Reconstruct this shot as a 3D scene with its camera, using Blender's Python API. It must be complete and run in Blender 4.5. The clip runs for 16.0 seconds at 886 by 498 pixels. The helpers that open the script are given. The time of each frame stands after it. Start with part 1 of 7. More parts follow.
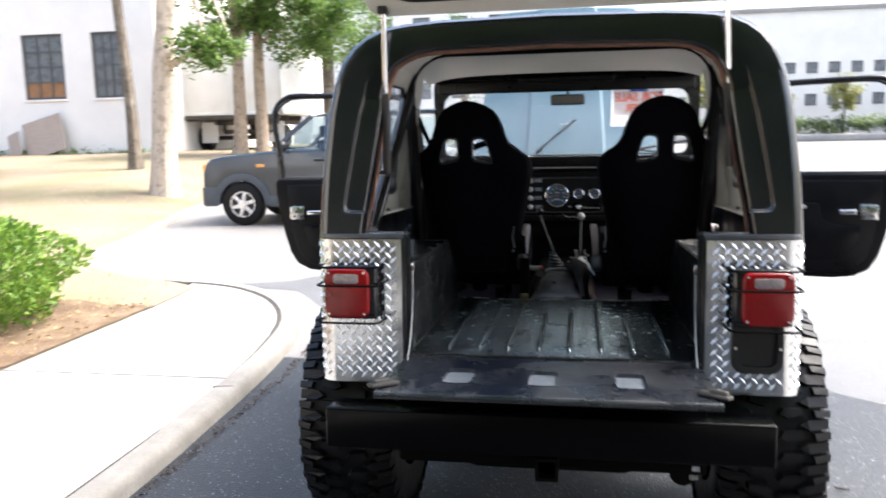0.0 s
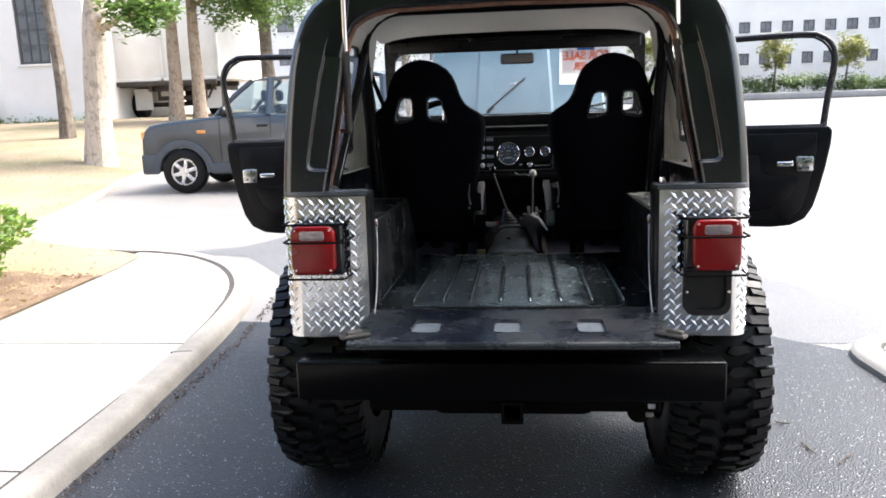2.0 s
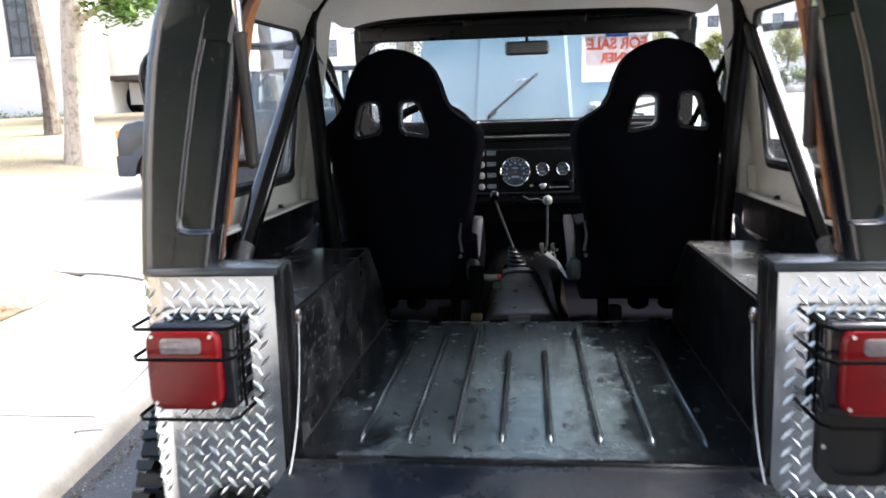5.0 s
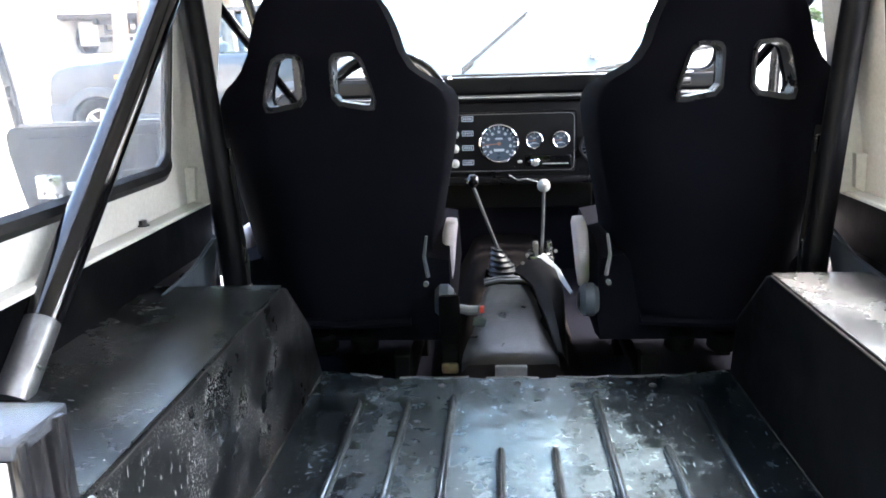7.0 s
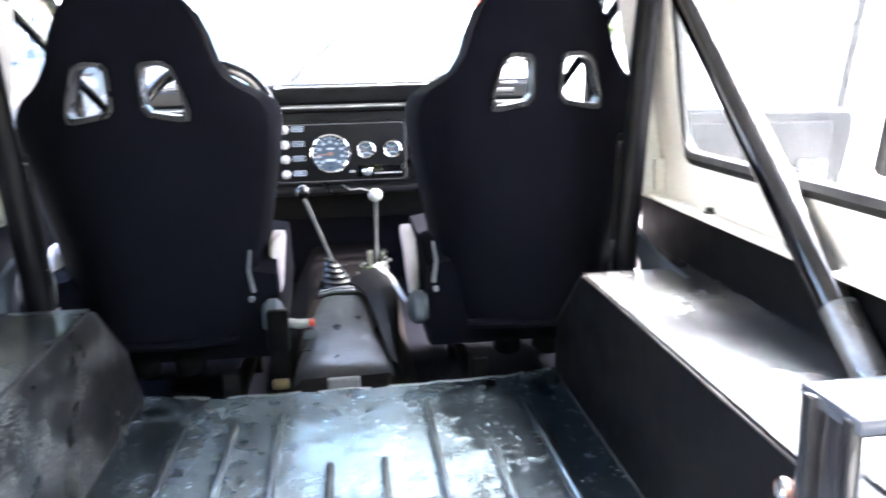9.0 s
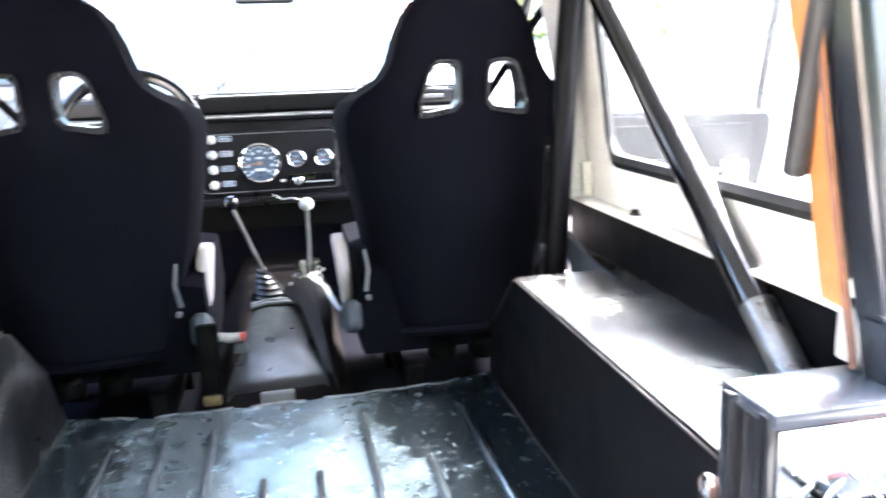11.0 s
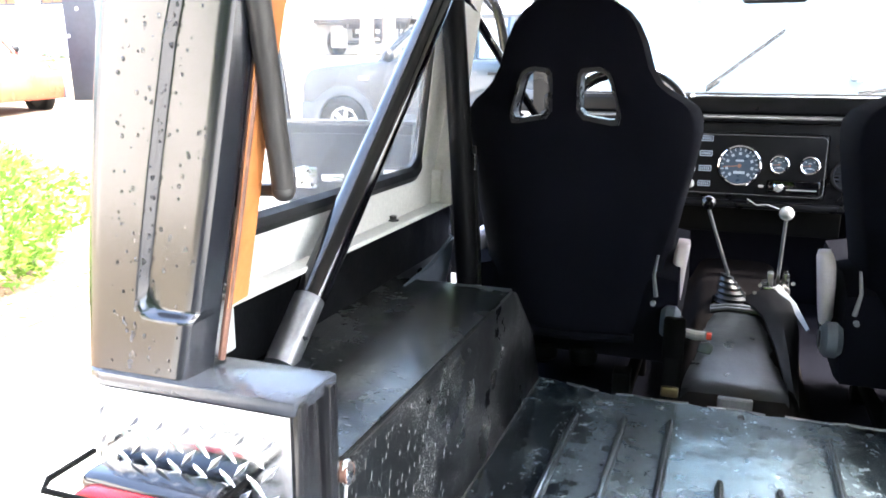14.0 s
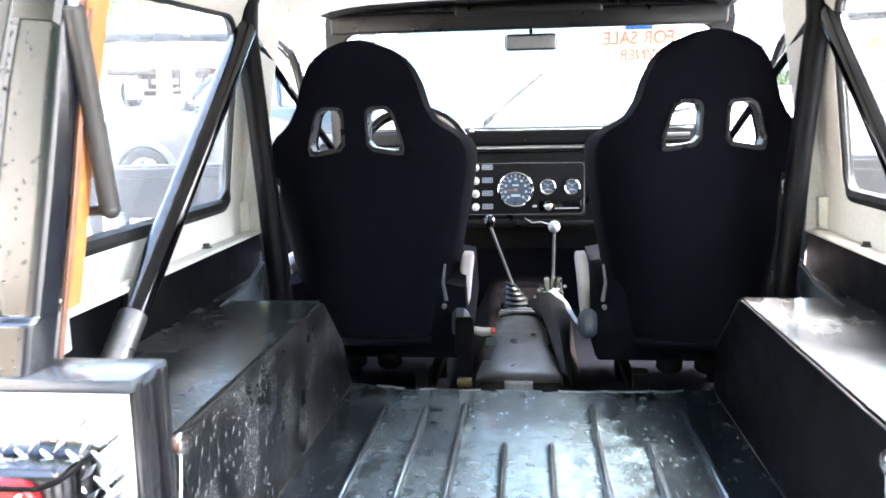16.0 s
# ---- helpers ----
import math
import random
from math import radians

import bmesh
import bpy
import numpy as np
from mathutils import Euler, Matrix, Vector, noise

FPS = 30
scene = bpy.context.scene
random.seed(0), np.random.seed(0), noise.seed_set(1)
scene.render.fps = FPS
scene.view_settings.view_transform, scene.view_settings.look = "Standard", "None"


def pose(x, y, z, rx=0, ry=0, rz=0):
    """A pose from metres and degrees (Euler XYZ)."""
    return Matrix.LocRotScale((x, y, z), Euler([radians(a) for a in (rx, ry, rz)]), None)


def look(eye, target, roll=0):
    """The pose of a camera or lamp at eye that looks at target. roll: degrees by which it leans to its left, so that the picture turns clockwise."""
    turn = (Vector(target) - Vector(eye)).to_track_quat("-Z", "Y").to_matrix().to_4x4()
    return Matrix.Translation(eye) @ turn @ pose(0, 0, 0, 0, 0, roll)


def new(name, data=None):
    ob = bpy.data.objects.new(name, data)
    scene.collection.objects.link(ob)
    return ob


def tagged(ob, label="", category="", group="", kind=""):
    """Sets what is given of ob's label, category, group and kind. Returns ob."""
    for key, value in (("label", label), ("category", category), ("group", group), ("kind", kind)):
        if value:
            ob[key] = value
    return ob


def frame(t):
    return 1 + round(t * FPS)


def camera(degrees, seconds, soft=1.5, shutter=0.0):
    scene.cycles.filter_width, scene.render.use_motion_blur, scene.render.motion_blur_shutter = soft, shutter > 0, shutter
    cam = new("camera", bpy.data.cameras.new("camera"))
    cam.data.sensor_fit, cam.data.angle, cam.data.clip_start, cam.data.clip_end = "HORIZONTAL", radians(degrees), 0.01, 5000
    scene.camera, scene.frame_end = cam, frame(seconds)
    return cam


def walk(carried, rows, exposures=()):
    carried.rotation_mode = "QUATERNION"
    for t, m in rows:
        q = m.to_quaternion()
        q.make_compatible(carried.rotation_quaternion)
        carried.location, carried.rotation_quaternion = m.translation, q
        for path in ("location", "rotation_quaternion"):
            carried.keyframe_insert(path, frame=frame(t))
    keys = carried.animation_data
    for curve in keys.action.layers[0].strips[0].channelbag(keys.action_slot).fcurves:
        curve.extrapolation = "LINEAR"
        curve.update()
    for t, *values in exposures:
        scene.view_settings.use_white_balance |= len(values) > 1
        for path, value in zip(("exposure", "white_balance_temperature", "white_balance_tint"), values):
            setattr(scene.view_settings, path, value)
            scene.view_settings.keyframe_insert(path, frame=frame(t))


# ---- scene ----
cam = camera(59.0, 16.0, soft=1.7, shutter=0.5)
# The vehicle's own frame: x across, y ahead from its rear panel, z up; it stands nose down by its rake.
RAKE = 2.3
JEEP = pose(0, 0, 0, -RAKE, 0, 0)
PATH = [
    (0, (0.094, -2.46, 1.392), (-0.249, -0.502, 1.173), -0.8),
    (0.5, (0.063, -2.537, 1.376), (-0.136, -0.563, 1.119), -3.3),
    (1, (0.033, -2.555, 1.37), (-0.138, -0.585, 1.068), -2.3),
    (1.5, (0.033, -2.549, 1.369), (-0.181, -0.584, 1.066), -1.7),
    (2, (0.038, -2.537, 1.369), (-0.163, -0.571, 1.058), -1.7),
    (2.5, (0.045, -2.524, 1.369), (-0.189, -0.563, 1.053), -2.4),
    (3, (0.083, -2.47, 1.368), (-0.195, -0.514, 1.054), -0.7),
    (3.5, (0.068, -2.303, 1.376), (-0.15, -0.342, 1.048), -1.4),
    (4, (0.024, -2.078, 1.411), (-0.14, -0.11, 1.097), -2.3),
    (4.2, (0.026, -1.96, 1.41), (-0.144, 0.008, 1.093), -2.3),
    (6.3, (0.005, -0.765, 1.492), (-0.267, 1.176, 1.094), -0.7),
    (6.5, (0.0, -0.694, 1.491), (-0.26, 1.241, 1.058), -0.8),
    (7, (-0.033, -0.607, 1.486), (-0.18, 1.331, 1.014), -1.8),
    (7.5, (-0.041, -0.597, 1.483), (-0.173, 1.344, 1.02), -1.3),
    (8, (-0.039, -0.601, 1.486), (-0.174, 1.341, 1.03), -1.1),
    (8.5, (-0.011, -0.604, 1.488), (-0.026, 1.342, 1.026), -1.3),
    (9, (0.023, -0.603, 1.487), (0.253, 1.33, 1.026), -1.4),
    (9.2, (0.036, -0.599, 1.484), (0.366, 1.318, 1.021), -1.5),
    (9.6, (0.048, -0.596, 1.485), (0.552, 1.284, 1.02), -1.6),
    (10.0, (0.053, -0.595, 1.486), (0.668, 1.252, 1.022), -1.7),
    (10.5, (0.05, -0.596, 1.488), (0.65, 1.258, 1.03), -1.9),
    (10.9, (0.043, -0.598, 1.489), (0.485, 1.301, 1.037), -2.0),
    (11.3, (0.03, -0.6, 1.49), (0.222, 1.34, 1.043), -2.0),
    (11.5, (0.012, -0.606, 1.491), (0.066, 1.345, 1.054), -1.8),
    (12, (-0.03, -0.617, 1.494), (-0.31, 1.316, 1.064), -1.2),
    (12.5, (-0.064, -0.633, 1.495), (-0.591, 1.247, 1.062), -0.2),
    (13, (-0.082, -0.645, 1.495), (-0.789, 1.173, 1.053), 0.1),
    (13.5, (-0.074, -0.651, 1.498), (-0.758, 1.175, 1.053), 0.4),
    (14, (-0.072, -0.652, 1.498), (-0.737, 1.181, 1.053), 0.3),
    (14.5, (-0.066, -0.657, 1.502), (-0.679, 1.196, 1.064), 0.2),
    (15, (-0.027, -0.668, 1.505), (-0.4, 1.258, 1.113), -0.5),
    (15.5, (0.019, -0.734, 1.495), (-0.22, 1.221, 1.143), -0.1),
    (16, (0.017, -0.877, 1.479), (-0.202, 1.083, 1.143), -1.2),
]
EXPOSURES = [(0, 2.22, 6400, 9), (1, 2.15, 6400, 9), (3, 2.12, 6400, 9), (4.2, 2.22, 6350, 9), (6.3, 3.65, 6200, 9), (7, 4.3, 6200, 9), (8, 5.0, 6150, 9), (9, 5.35, 6100, 11), (11.3, 5.35, 6100, 11), (12.5, 5.2, 6250, 10), (13.2, 4.9, 6250, 10), (14, 4.45, 6250, 9), (15, 4.3, 6200, 9), (15.5, 4.52, 6200, 9), (16, 4.92, 6200, 9)]
walk(cam, [(t, JEEP @ look(eye, target, roll)) for t, eye, target, roll in PATH], EXPOSURES)

# ---- world and sun ----
SUN_EL, SUN_AZ = 57.0, 72.0  # degrees above the horizon; compass bearing from +y, clockwise
world = bpy.data.worlds.new("world")
scene.world = world
world.use_nodes = True
sky = world.node_tree.nodes.new("ShaderNodeTexSky")
sky.sky_type, sky.sun_disc = "NISHITA", False
sky.sun_elevation, sky.sun_rotation = radians(SUN_EL), radians(SUN_AZ)
sky.air_density, sky.dust_density, sky.ozone_density = 1.0, 6.0, 1.5
back = world.node_tree.nodes["Background"]
back.inputs["Strength"].default_value = 0.15
world.node_tree.links.new(sky.outputs["Color"], back.inputs["Color"])
sun = new("sun", bpy.data.lights.new("sun", "SUN"))
sun.data.energy, sun.data.angle, sun.data.color = 1.9, radians(25), (1.0, 0.98, 0.955)  # a veiled sun
sun_from = Vector((math.sin(radians(SUN_AZ)) * math.cos(radians(SUN_EL)), math.cos(radians(SUN_AZ)) * math.cos(radians(SUN_EL)), math.sin(radians(SUN_EL))))
sun.matrix_world = look(sun_from * 60, (0, 0, 0))


# ---- materials ----
def nodes_of(name):
    m = bpy.data.materials.new(name)
    m.use_nodes = True
    return m, m.node_tree.nodes, m.node_tree.links, m.node_tree.nodes["Principled BSDF"]


def noise_tex(n, l, coord, scale, detail=4.0, rough=0.6):
    tex = n.new("ShaderNodeTexNoise")
    tex.inputs["Scale"].default_value, tex.inputs["Detail"].default_value, tex.inputs["Roughness"].default_value = scale, detail, rough
    l.new(coord, tex.inputs["Vector"])
    return tex.outputs["Fac"]


def ramp(n, l, fac, stops):
    r = n.new("ShaderNodeValToRGB")
    while len(r.color_ramp.elements) < len(stops):
        r.color_ramp.elements.new(0.5)
    for e, (at, c) in zip(r.color_ramp.elements, stops):
        e.position, e.color = at, (*c, 1) if len(c) == 3 else c
    l.new(fac, r.inputs["Fac"])
    return r.outputs["Color"]


def span(n, l, fac, a, b, lo, hi):
    r = n.new("ShaderNodeMapRange")
    for k, v in zip(("From Min", "From Max", "To Min", "To Max"), (a, b, lo, hi)):
        r.inputs[k].default_value = v
    l.new(fac, r.inputs["Value"])
    return r.outputs["Result"]


def mix(n, l, fac, a, b, how="MIX"):
    m = n.new("ShaderNodeMix")
    m.data_type, m.blend_type = "RGBA", how
    for key, v in ((0, fac), (6, a), (7, b)):
        if isinstance(v, (int, float)):
            m.inputs[key].default_value = v
        elif isinstance(v, tuple):
            m.inputs[key].default_value = (*v, 1)
        else:
            l.new(v, m.inputs[key])
    return m.outputs[2]


def bumped(n, l, p, height, strength, distance):
    b = n.new("ShaderNodeBump")
    b.inputs["Strength"].default_value, b.inputs["Distance"].default_value = strength, distance
    l.new(height, b.inputs["Height"])
    l.new(b.outputs["Normal"], p.inputs["Normal"])


def surface(name, c1, c2, rough=0.5, metal=0.0, big=4.0, fine=80.0, bump=0.15, dist=0.002, rvar=0.12, coat=0.0, spec=0.5, stretch=None, rand=0.0):
    """Two colours mixed by a coarse noise, with fine grain in relief and gloss."""
    m, n, l, p = nodes_of(name)
    coord = n.new("ShaderNodeTexCoord").outputs["Object"]
    if stretch:
        mp = n.new("ShaderNodeMapping")
        mp.inputs["Scale"].default_value = stretch
        l.new(coord, mp.inputs["Vector"])
        coord = mp.outputs["Vector"]
    a, b = noise_tex(n, l, coord, big), noise_tex(n, l, coord, fine, 3)
    fac = span(n, l, a, 0.35, 0.65, 0, 1)
    col = mix(n, l, fac, c1, c2)
    col = mix(n, l, span(n, l, b, 0.3, 0.7, 0.0, 0.35), col, tuple(0.6 * v for v in c1))
    if rand:
        inf = n.new("ShaderNodeObjectInfo").outputs["Random"]
        col = mix(n, l, span(n, l, inf, 0, 1, 0, rand), col, tuple(0.45 * v for v in c2))
    l.new(col, p.inputs["Base Color"])
    l.new(span(n, l, a, 0.3, 0.7, max(0.02, rough - rvar), min(1, rough + rvar)), p.inputs["Roughness"])
    p.inputs["Metallic"].default_value, p.inputs["Coat Weight"].default_value, p.inputs["Specular IOR Level"].default_value = metal, coat, spec
    if bump:
        bumped(n, l, p, b, bump, dist)
    return m


def asphalt_material(name, base, pale, fleck):
    m, n, l, p = nodes_of(name)
    coord = n.new("ShaderNodeTexCoord").outputs["Object"]
    broad, grain = noise_tex(n, l, coord, 0.8, 5), noise_tex(n, l, coord, 160, 3)
    v = n.new("ShaderNodeTexVoronoi")
    v.inputs["Scale"].default_value = 120
    l.new(coord, v.inputs["Vector"])
    sep = n.new("ShaderNodeSeparateColor")
    l.new(v.outputs["Color"], sep.inputs["Color"])
    stone = span(n, l, sep.outputs["Red"], 0.93, 0.95, 0, 1)
    near = span(n, l, v.outputs["Distance"], 0.24, 0.46, 1.0, 0)
    both = n.new("ShaderNodeMath")
    both.operation = "MULTIPLY"
    l.new(stone, both.inputs[0]), l.new(near, both.inputs[1])
    col = mix(n, l, span(n, l, broad, 0.35, 0.7, 0, 1), base, pale)
    col = mix(n, l, span(n, l, grain, 0.35, 0.65, 0, 0.7), col, tuple(0.35 * c for c in base))
    col = mix(n, l, both.outputs[0], col, fleck)
    l.new(col, p.inputs["Base Color"])
    p.inputs["Roughness"].default_value = 0.47
    bumped(n, l, p, v.outputs["Distance"], 0.7, 0.006)
    return m


def scuffed_material(name, base, worn, rough=0.32, chipped=0.0, spec=1.0, ior=1.5, spread=0.25):
    """Black painted steel floor, worn, dusty and scratched."""
    m, n, l, p = nodes_of(name)
    coord = n.new("ShaderNodeTexCoord").outputs["Object"]
    broad, cloud, grain = noise_tex(n, l, coord, 5.0, 6, 0.65), noise_tex(n, l, coord, 17, 6, 0.7), noise_tex(n, l, coord, 110, 4)
    mp = n.new("ShaderNodeMapping")
    mp.inputs["Scale"].default_value, mp.inputs["Rotation"].default_value = (60, 7, 7), (0.2, 0.1, 0.35)
    l.new(coord, mp.inputs["Vector"])
    scr = noise_tex(n, l, mp.outputs["Vector"], 3.0, 2)
    mq = n.new("ShaderNodeMapping")
    mq.inputs["Scale"].default_value, mq.inputs["Rotation"].default_value = (480, 480, 260), (0.1, 0.15, 0)
    l.new(coord, mq.inputs["Vector"])
    chip = noise_tex(n, l, mq.outputs["Vector"], 1.0, 2, 0.5)
    patch = noise_tex(n, l, coord, 6.5, 2)
    chips = n.new("ShaderNodeMath")
    chips.operation = "MULTIPLY"
    l.new(span(n, l, chip, 0.57, 0.64, 0, 1), chips.inputs[0]), l.new(span(n, l, patch, 0.46, 0.6, 0, chipped), chips.inputs[1])
    col = mix(n, l, span(n, l, cloud, 0.48, 0.9, 0, 0.28), base, worn)
    col = mix(n, l, span(n, l, scr, 0.64, 0.74, 0, 0.5), col, tuple(min(0.6, 1.8 * c) for c in worn))
    col = mix(n, l, span(n, l, grain, 0.66, 0.72, 0, 0.45), col, (0.2, 0.19, 0.18))
    stain = noise_tex(n, l, coord, 2.6, 4)
    col = mix(n, l, span(n, l, stain, 0.45, 0.8, 0, 0.5), col, (2.2 * base[0], 1.5 * base[1], 1.0 * base[2]))
    col = mix(n, l, chips.outputs[0], col, (0.5, 0.5, 0.48))
    l.new(col, p.inputs["Base Color"])
    l.new(span(n, l, broad, 0.3, 0.7, max(0.04, rough - 0.12), rough + spread), p.inputs["Roughness"])
    p.inputs["Specular IOR Level"].default_value, p.inputs["IOR"].default_value = spec, ior
    bumped(n, l, p, patch, 0.06, 0.004)
    return m


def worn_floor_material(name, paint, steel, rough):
    """Black paint on a steel floor, rubbed through in clouds, the windscreen's sheen painted along the middle."""
    m, n, l, p = nodes_of(name)
    coord = n.new("ShaderNodeTexCoord").outputs["Object"]
    cloud, mottle, dent = noise_tex(n, l, coord, 5.5, 6, 0.7), noise_tex(n, l, coord, 22, 5, 0.7), noise_tex(n, l, coord, 7.0, 3)
    mp = n.new("ShaderNodeMapping")
    mp.inputs["Scale"].default_value, mp.inputs["Rotation"].default_value = (70, 9, 9), (0, 0, 0.5)
    l.new(coord, mp.inputs["Vector"])
    scratch = noise_tex(n, l, mp.outputs["Vector"], 3.0, 2)
    grit = noise_tex(n, l, coord, 95, 3)
    # windscreen reflection drawn as a brighter band along the middle
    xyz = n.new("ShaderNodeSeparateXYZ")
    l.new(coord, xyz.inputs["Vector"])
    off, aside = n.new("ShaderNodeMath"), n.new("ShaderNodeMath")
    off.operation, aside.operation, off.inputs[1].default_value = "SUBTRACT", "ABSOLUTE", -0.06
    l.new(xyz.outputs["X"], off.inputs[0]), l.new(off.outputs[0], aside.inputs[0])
    mid_sheen = span(n, l, aside.outputs[0], 0.15, 0.36, 0.27, -0.12)
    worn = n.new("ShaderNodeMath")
    l.new(cloud, worn.inputs[0]), l.new(mid_sheen, worn.inputs[1])
    rub_sheen = n.new("ShaderNodeMath")
    rub_sheen.operation = "MULTIPLY"
    l.new(span(n, l, worn.outputs[0], 0.46, 0.78, 0.02, 1), rub_sheen.inputs[0]), l.new(span(n, l, mottle, 0.3, 0.7, 0.55, 1), rub_sheen.inputs[1])
    col = mix(n, l, rub_sheen.outputs[0], paint, steel)
    col = mix(n, l, span(n, l, scratch, 0.66, 0.76, 0, 0.4), col, tuple(1.2 * c for c in steel))
    col = mix(n, l, span(n, l, grit, 0.7, 0.75, 0, 0.6), col, (0.5, 0.5, 0.48))
    l.new(col, p.inputs["Base Color"])
    l.new(span(n, l, rub_sheen.outputs[0], 0, 0.9, 0.0, 0.95), p.inputs["Metallic"])
    p.inputs["IOR"].default_value, p.inputs["Specular IOR Level"].default_value = 1.5, 0.6
    l.new(span(n, l, mottle, 0.3, 0.7, rough - 0.07, rough + 0.12), p.inputs["Roughness"])
    bumped(n, l, p, dent, 0.3, 0.015)
    return m


def glass_material(name, tint, rough=0.0):
    m, n, l, p = nodes_of(name)
    p.inputs["Base Color"].default_value = (*tint, 1)
    p.inputs["Roughness"].default_value, p.inputs["Transmission Weight"].default_value, p.inputs["IOR"].default_value = rough, 1.0, 1.45
    return m


def hazy_glass_material(name, tint, film_mix, ior=1.45):
    """Clear glass with a thin pale film, partly dusty, partly glare painted as haze."""
    m, n, l, p = nodes_of(name)
    p.inputs["Base Color"].default_value = (*tint, 1)
    p.inputs["Roughness"].default_value, p.inputs["Transmission Weight"].default_value, p.inputs["IOR"].default_value = 0.0, 1.0, ior
    coord = n.new("ShaderNodeTexCoord").outputs["Object"]
    tr, df, add, ms = n.new("ShaderNodeBsdfTranslucent"), n.new("ShaderNodeBsdfDiffuse"), n.new("ShaderNodeMixShader"), n.new("ShaderNodeMixShader")
    tr.inputs["Color"].default_value = df.inputs["Color"].default_value = (0.85, 0.86, 0.86, 1)
    add.inputs["Fac"].default_value = 0.5
    l.new(tr.outputs["BSDF"], add.inputs[1]), l.new(df.outputs["BSDF"], add.inputs[2])
    l.new(span(n, l, noise_tex(n, l, coord, 9, 5), 0.3, 0.7, 0.7 * film_mix, 1.3 * film_mix), ms.inputs["Fac"])
    l.new(p.outputs["BSDF"], ms.inputs[1]), l.new(add.outputs["Shader"], ms.inputs[2])
    l.new(ms.outputs["Shader"], n["Material Output"].inputs["Surface"])
    return m


def leaf_material(name, c1, c2, c3, thin=0.35):
    m, n, l, p = nodes_of(name)
    geo = n.new("ShaderNodeNewGeometry")
    col = ramp(n, l, geo.outputs["Random Per Island"], [(0.0, c1), (0.5, c2), (1.0, c3)])
    l.new(col, p.inputs["Base Color"])
    p.inputs["Roughness"].default_value = 0.55
    tr = n.new("ShaderNodeBsdfTranslucent")
    l.new(col, tr.inputs["Color"])
    ms = n.new("ShaderNodeMixShader")
    ms.inputs["Fac"].default_value = thin
    l.new(p.outputs["BSDF"], ms.inputs[1]), l.new(tr.outputs["BSDF"], ms.inputs[2])
    l.new(ms.outputs["Shader"], n["Material Output"].inputs["Surface"])
    return m


def bark_material(name, c1, c2):
    m, n, l, p = nodes_of(name)
    coord = n.new("ShaderNodeTexCoord").outputs["Object"]
    mp = n.new("ShaderNodeMapping")
    mp.inputs["Scale"].default_value = (9, 9, 1.6)
    l.new(coord, mp.inputs["Vector"])
    a, b = noise_tex(n, l, mp.outputs["Vector"], 2.2, 6, 0.7), noise_tex(n, l, coord, 1.2, 3)
    col = mix(n, l, span(n, l, a, 0.35, 0.65, 0, 1), c1, c2)
    col = mix(n, l, span(n, l, b, 0.5, 0.7, 0, 0.4), col, (0.5, 0.46, 0.38))
    flake = noise_tex(n, l, coord, 7.0, 4, 0.7)
    col = mix(n, l, span(n, l, flake, 0.52, 0.6, 0, 0.55), col, tuple(0.5 * c for c in c1))
    l.new(col, p.inputs["Base Color"])
    p.inputs["Roughness"].default_value = 0.9
    bumped(n, l, p, a, 0.8, 0.03)
    return m


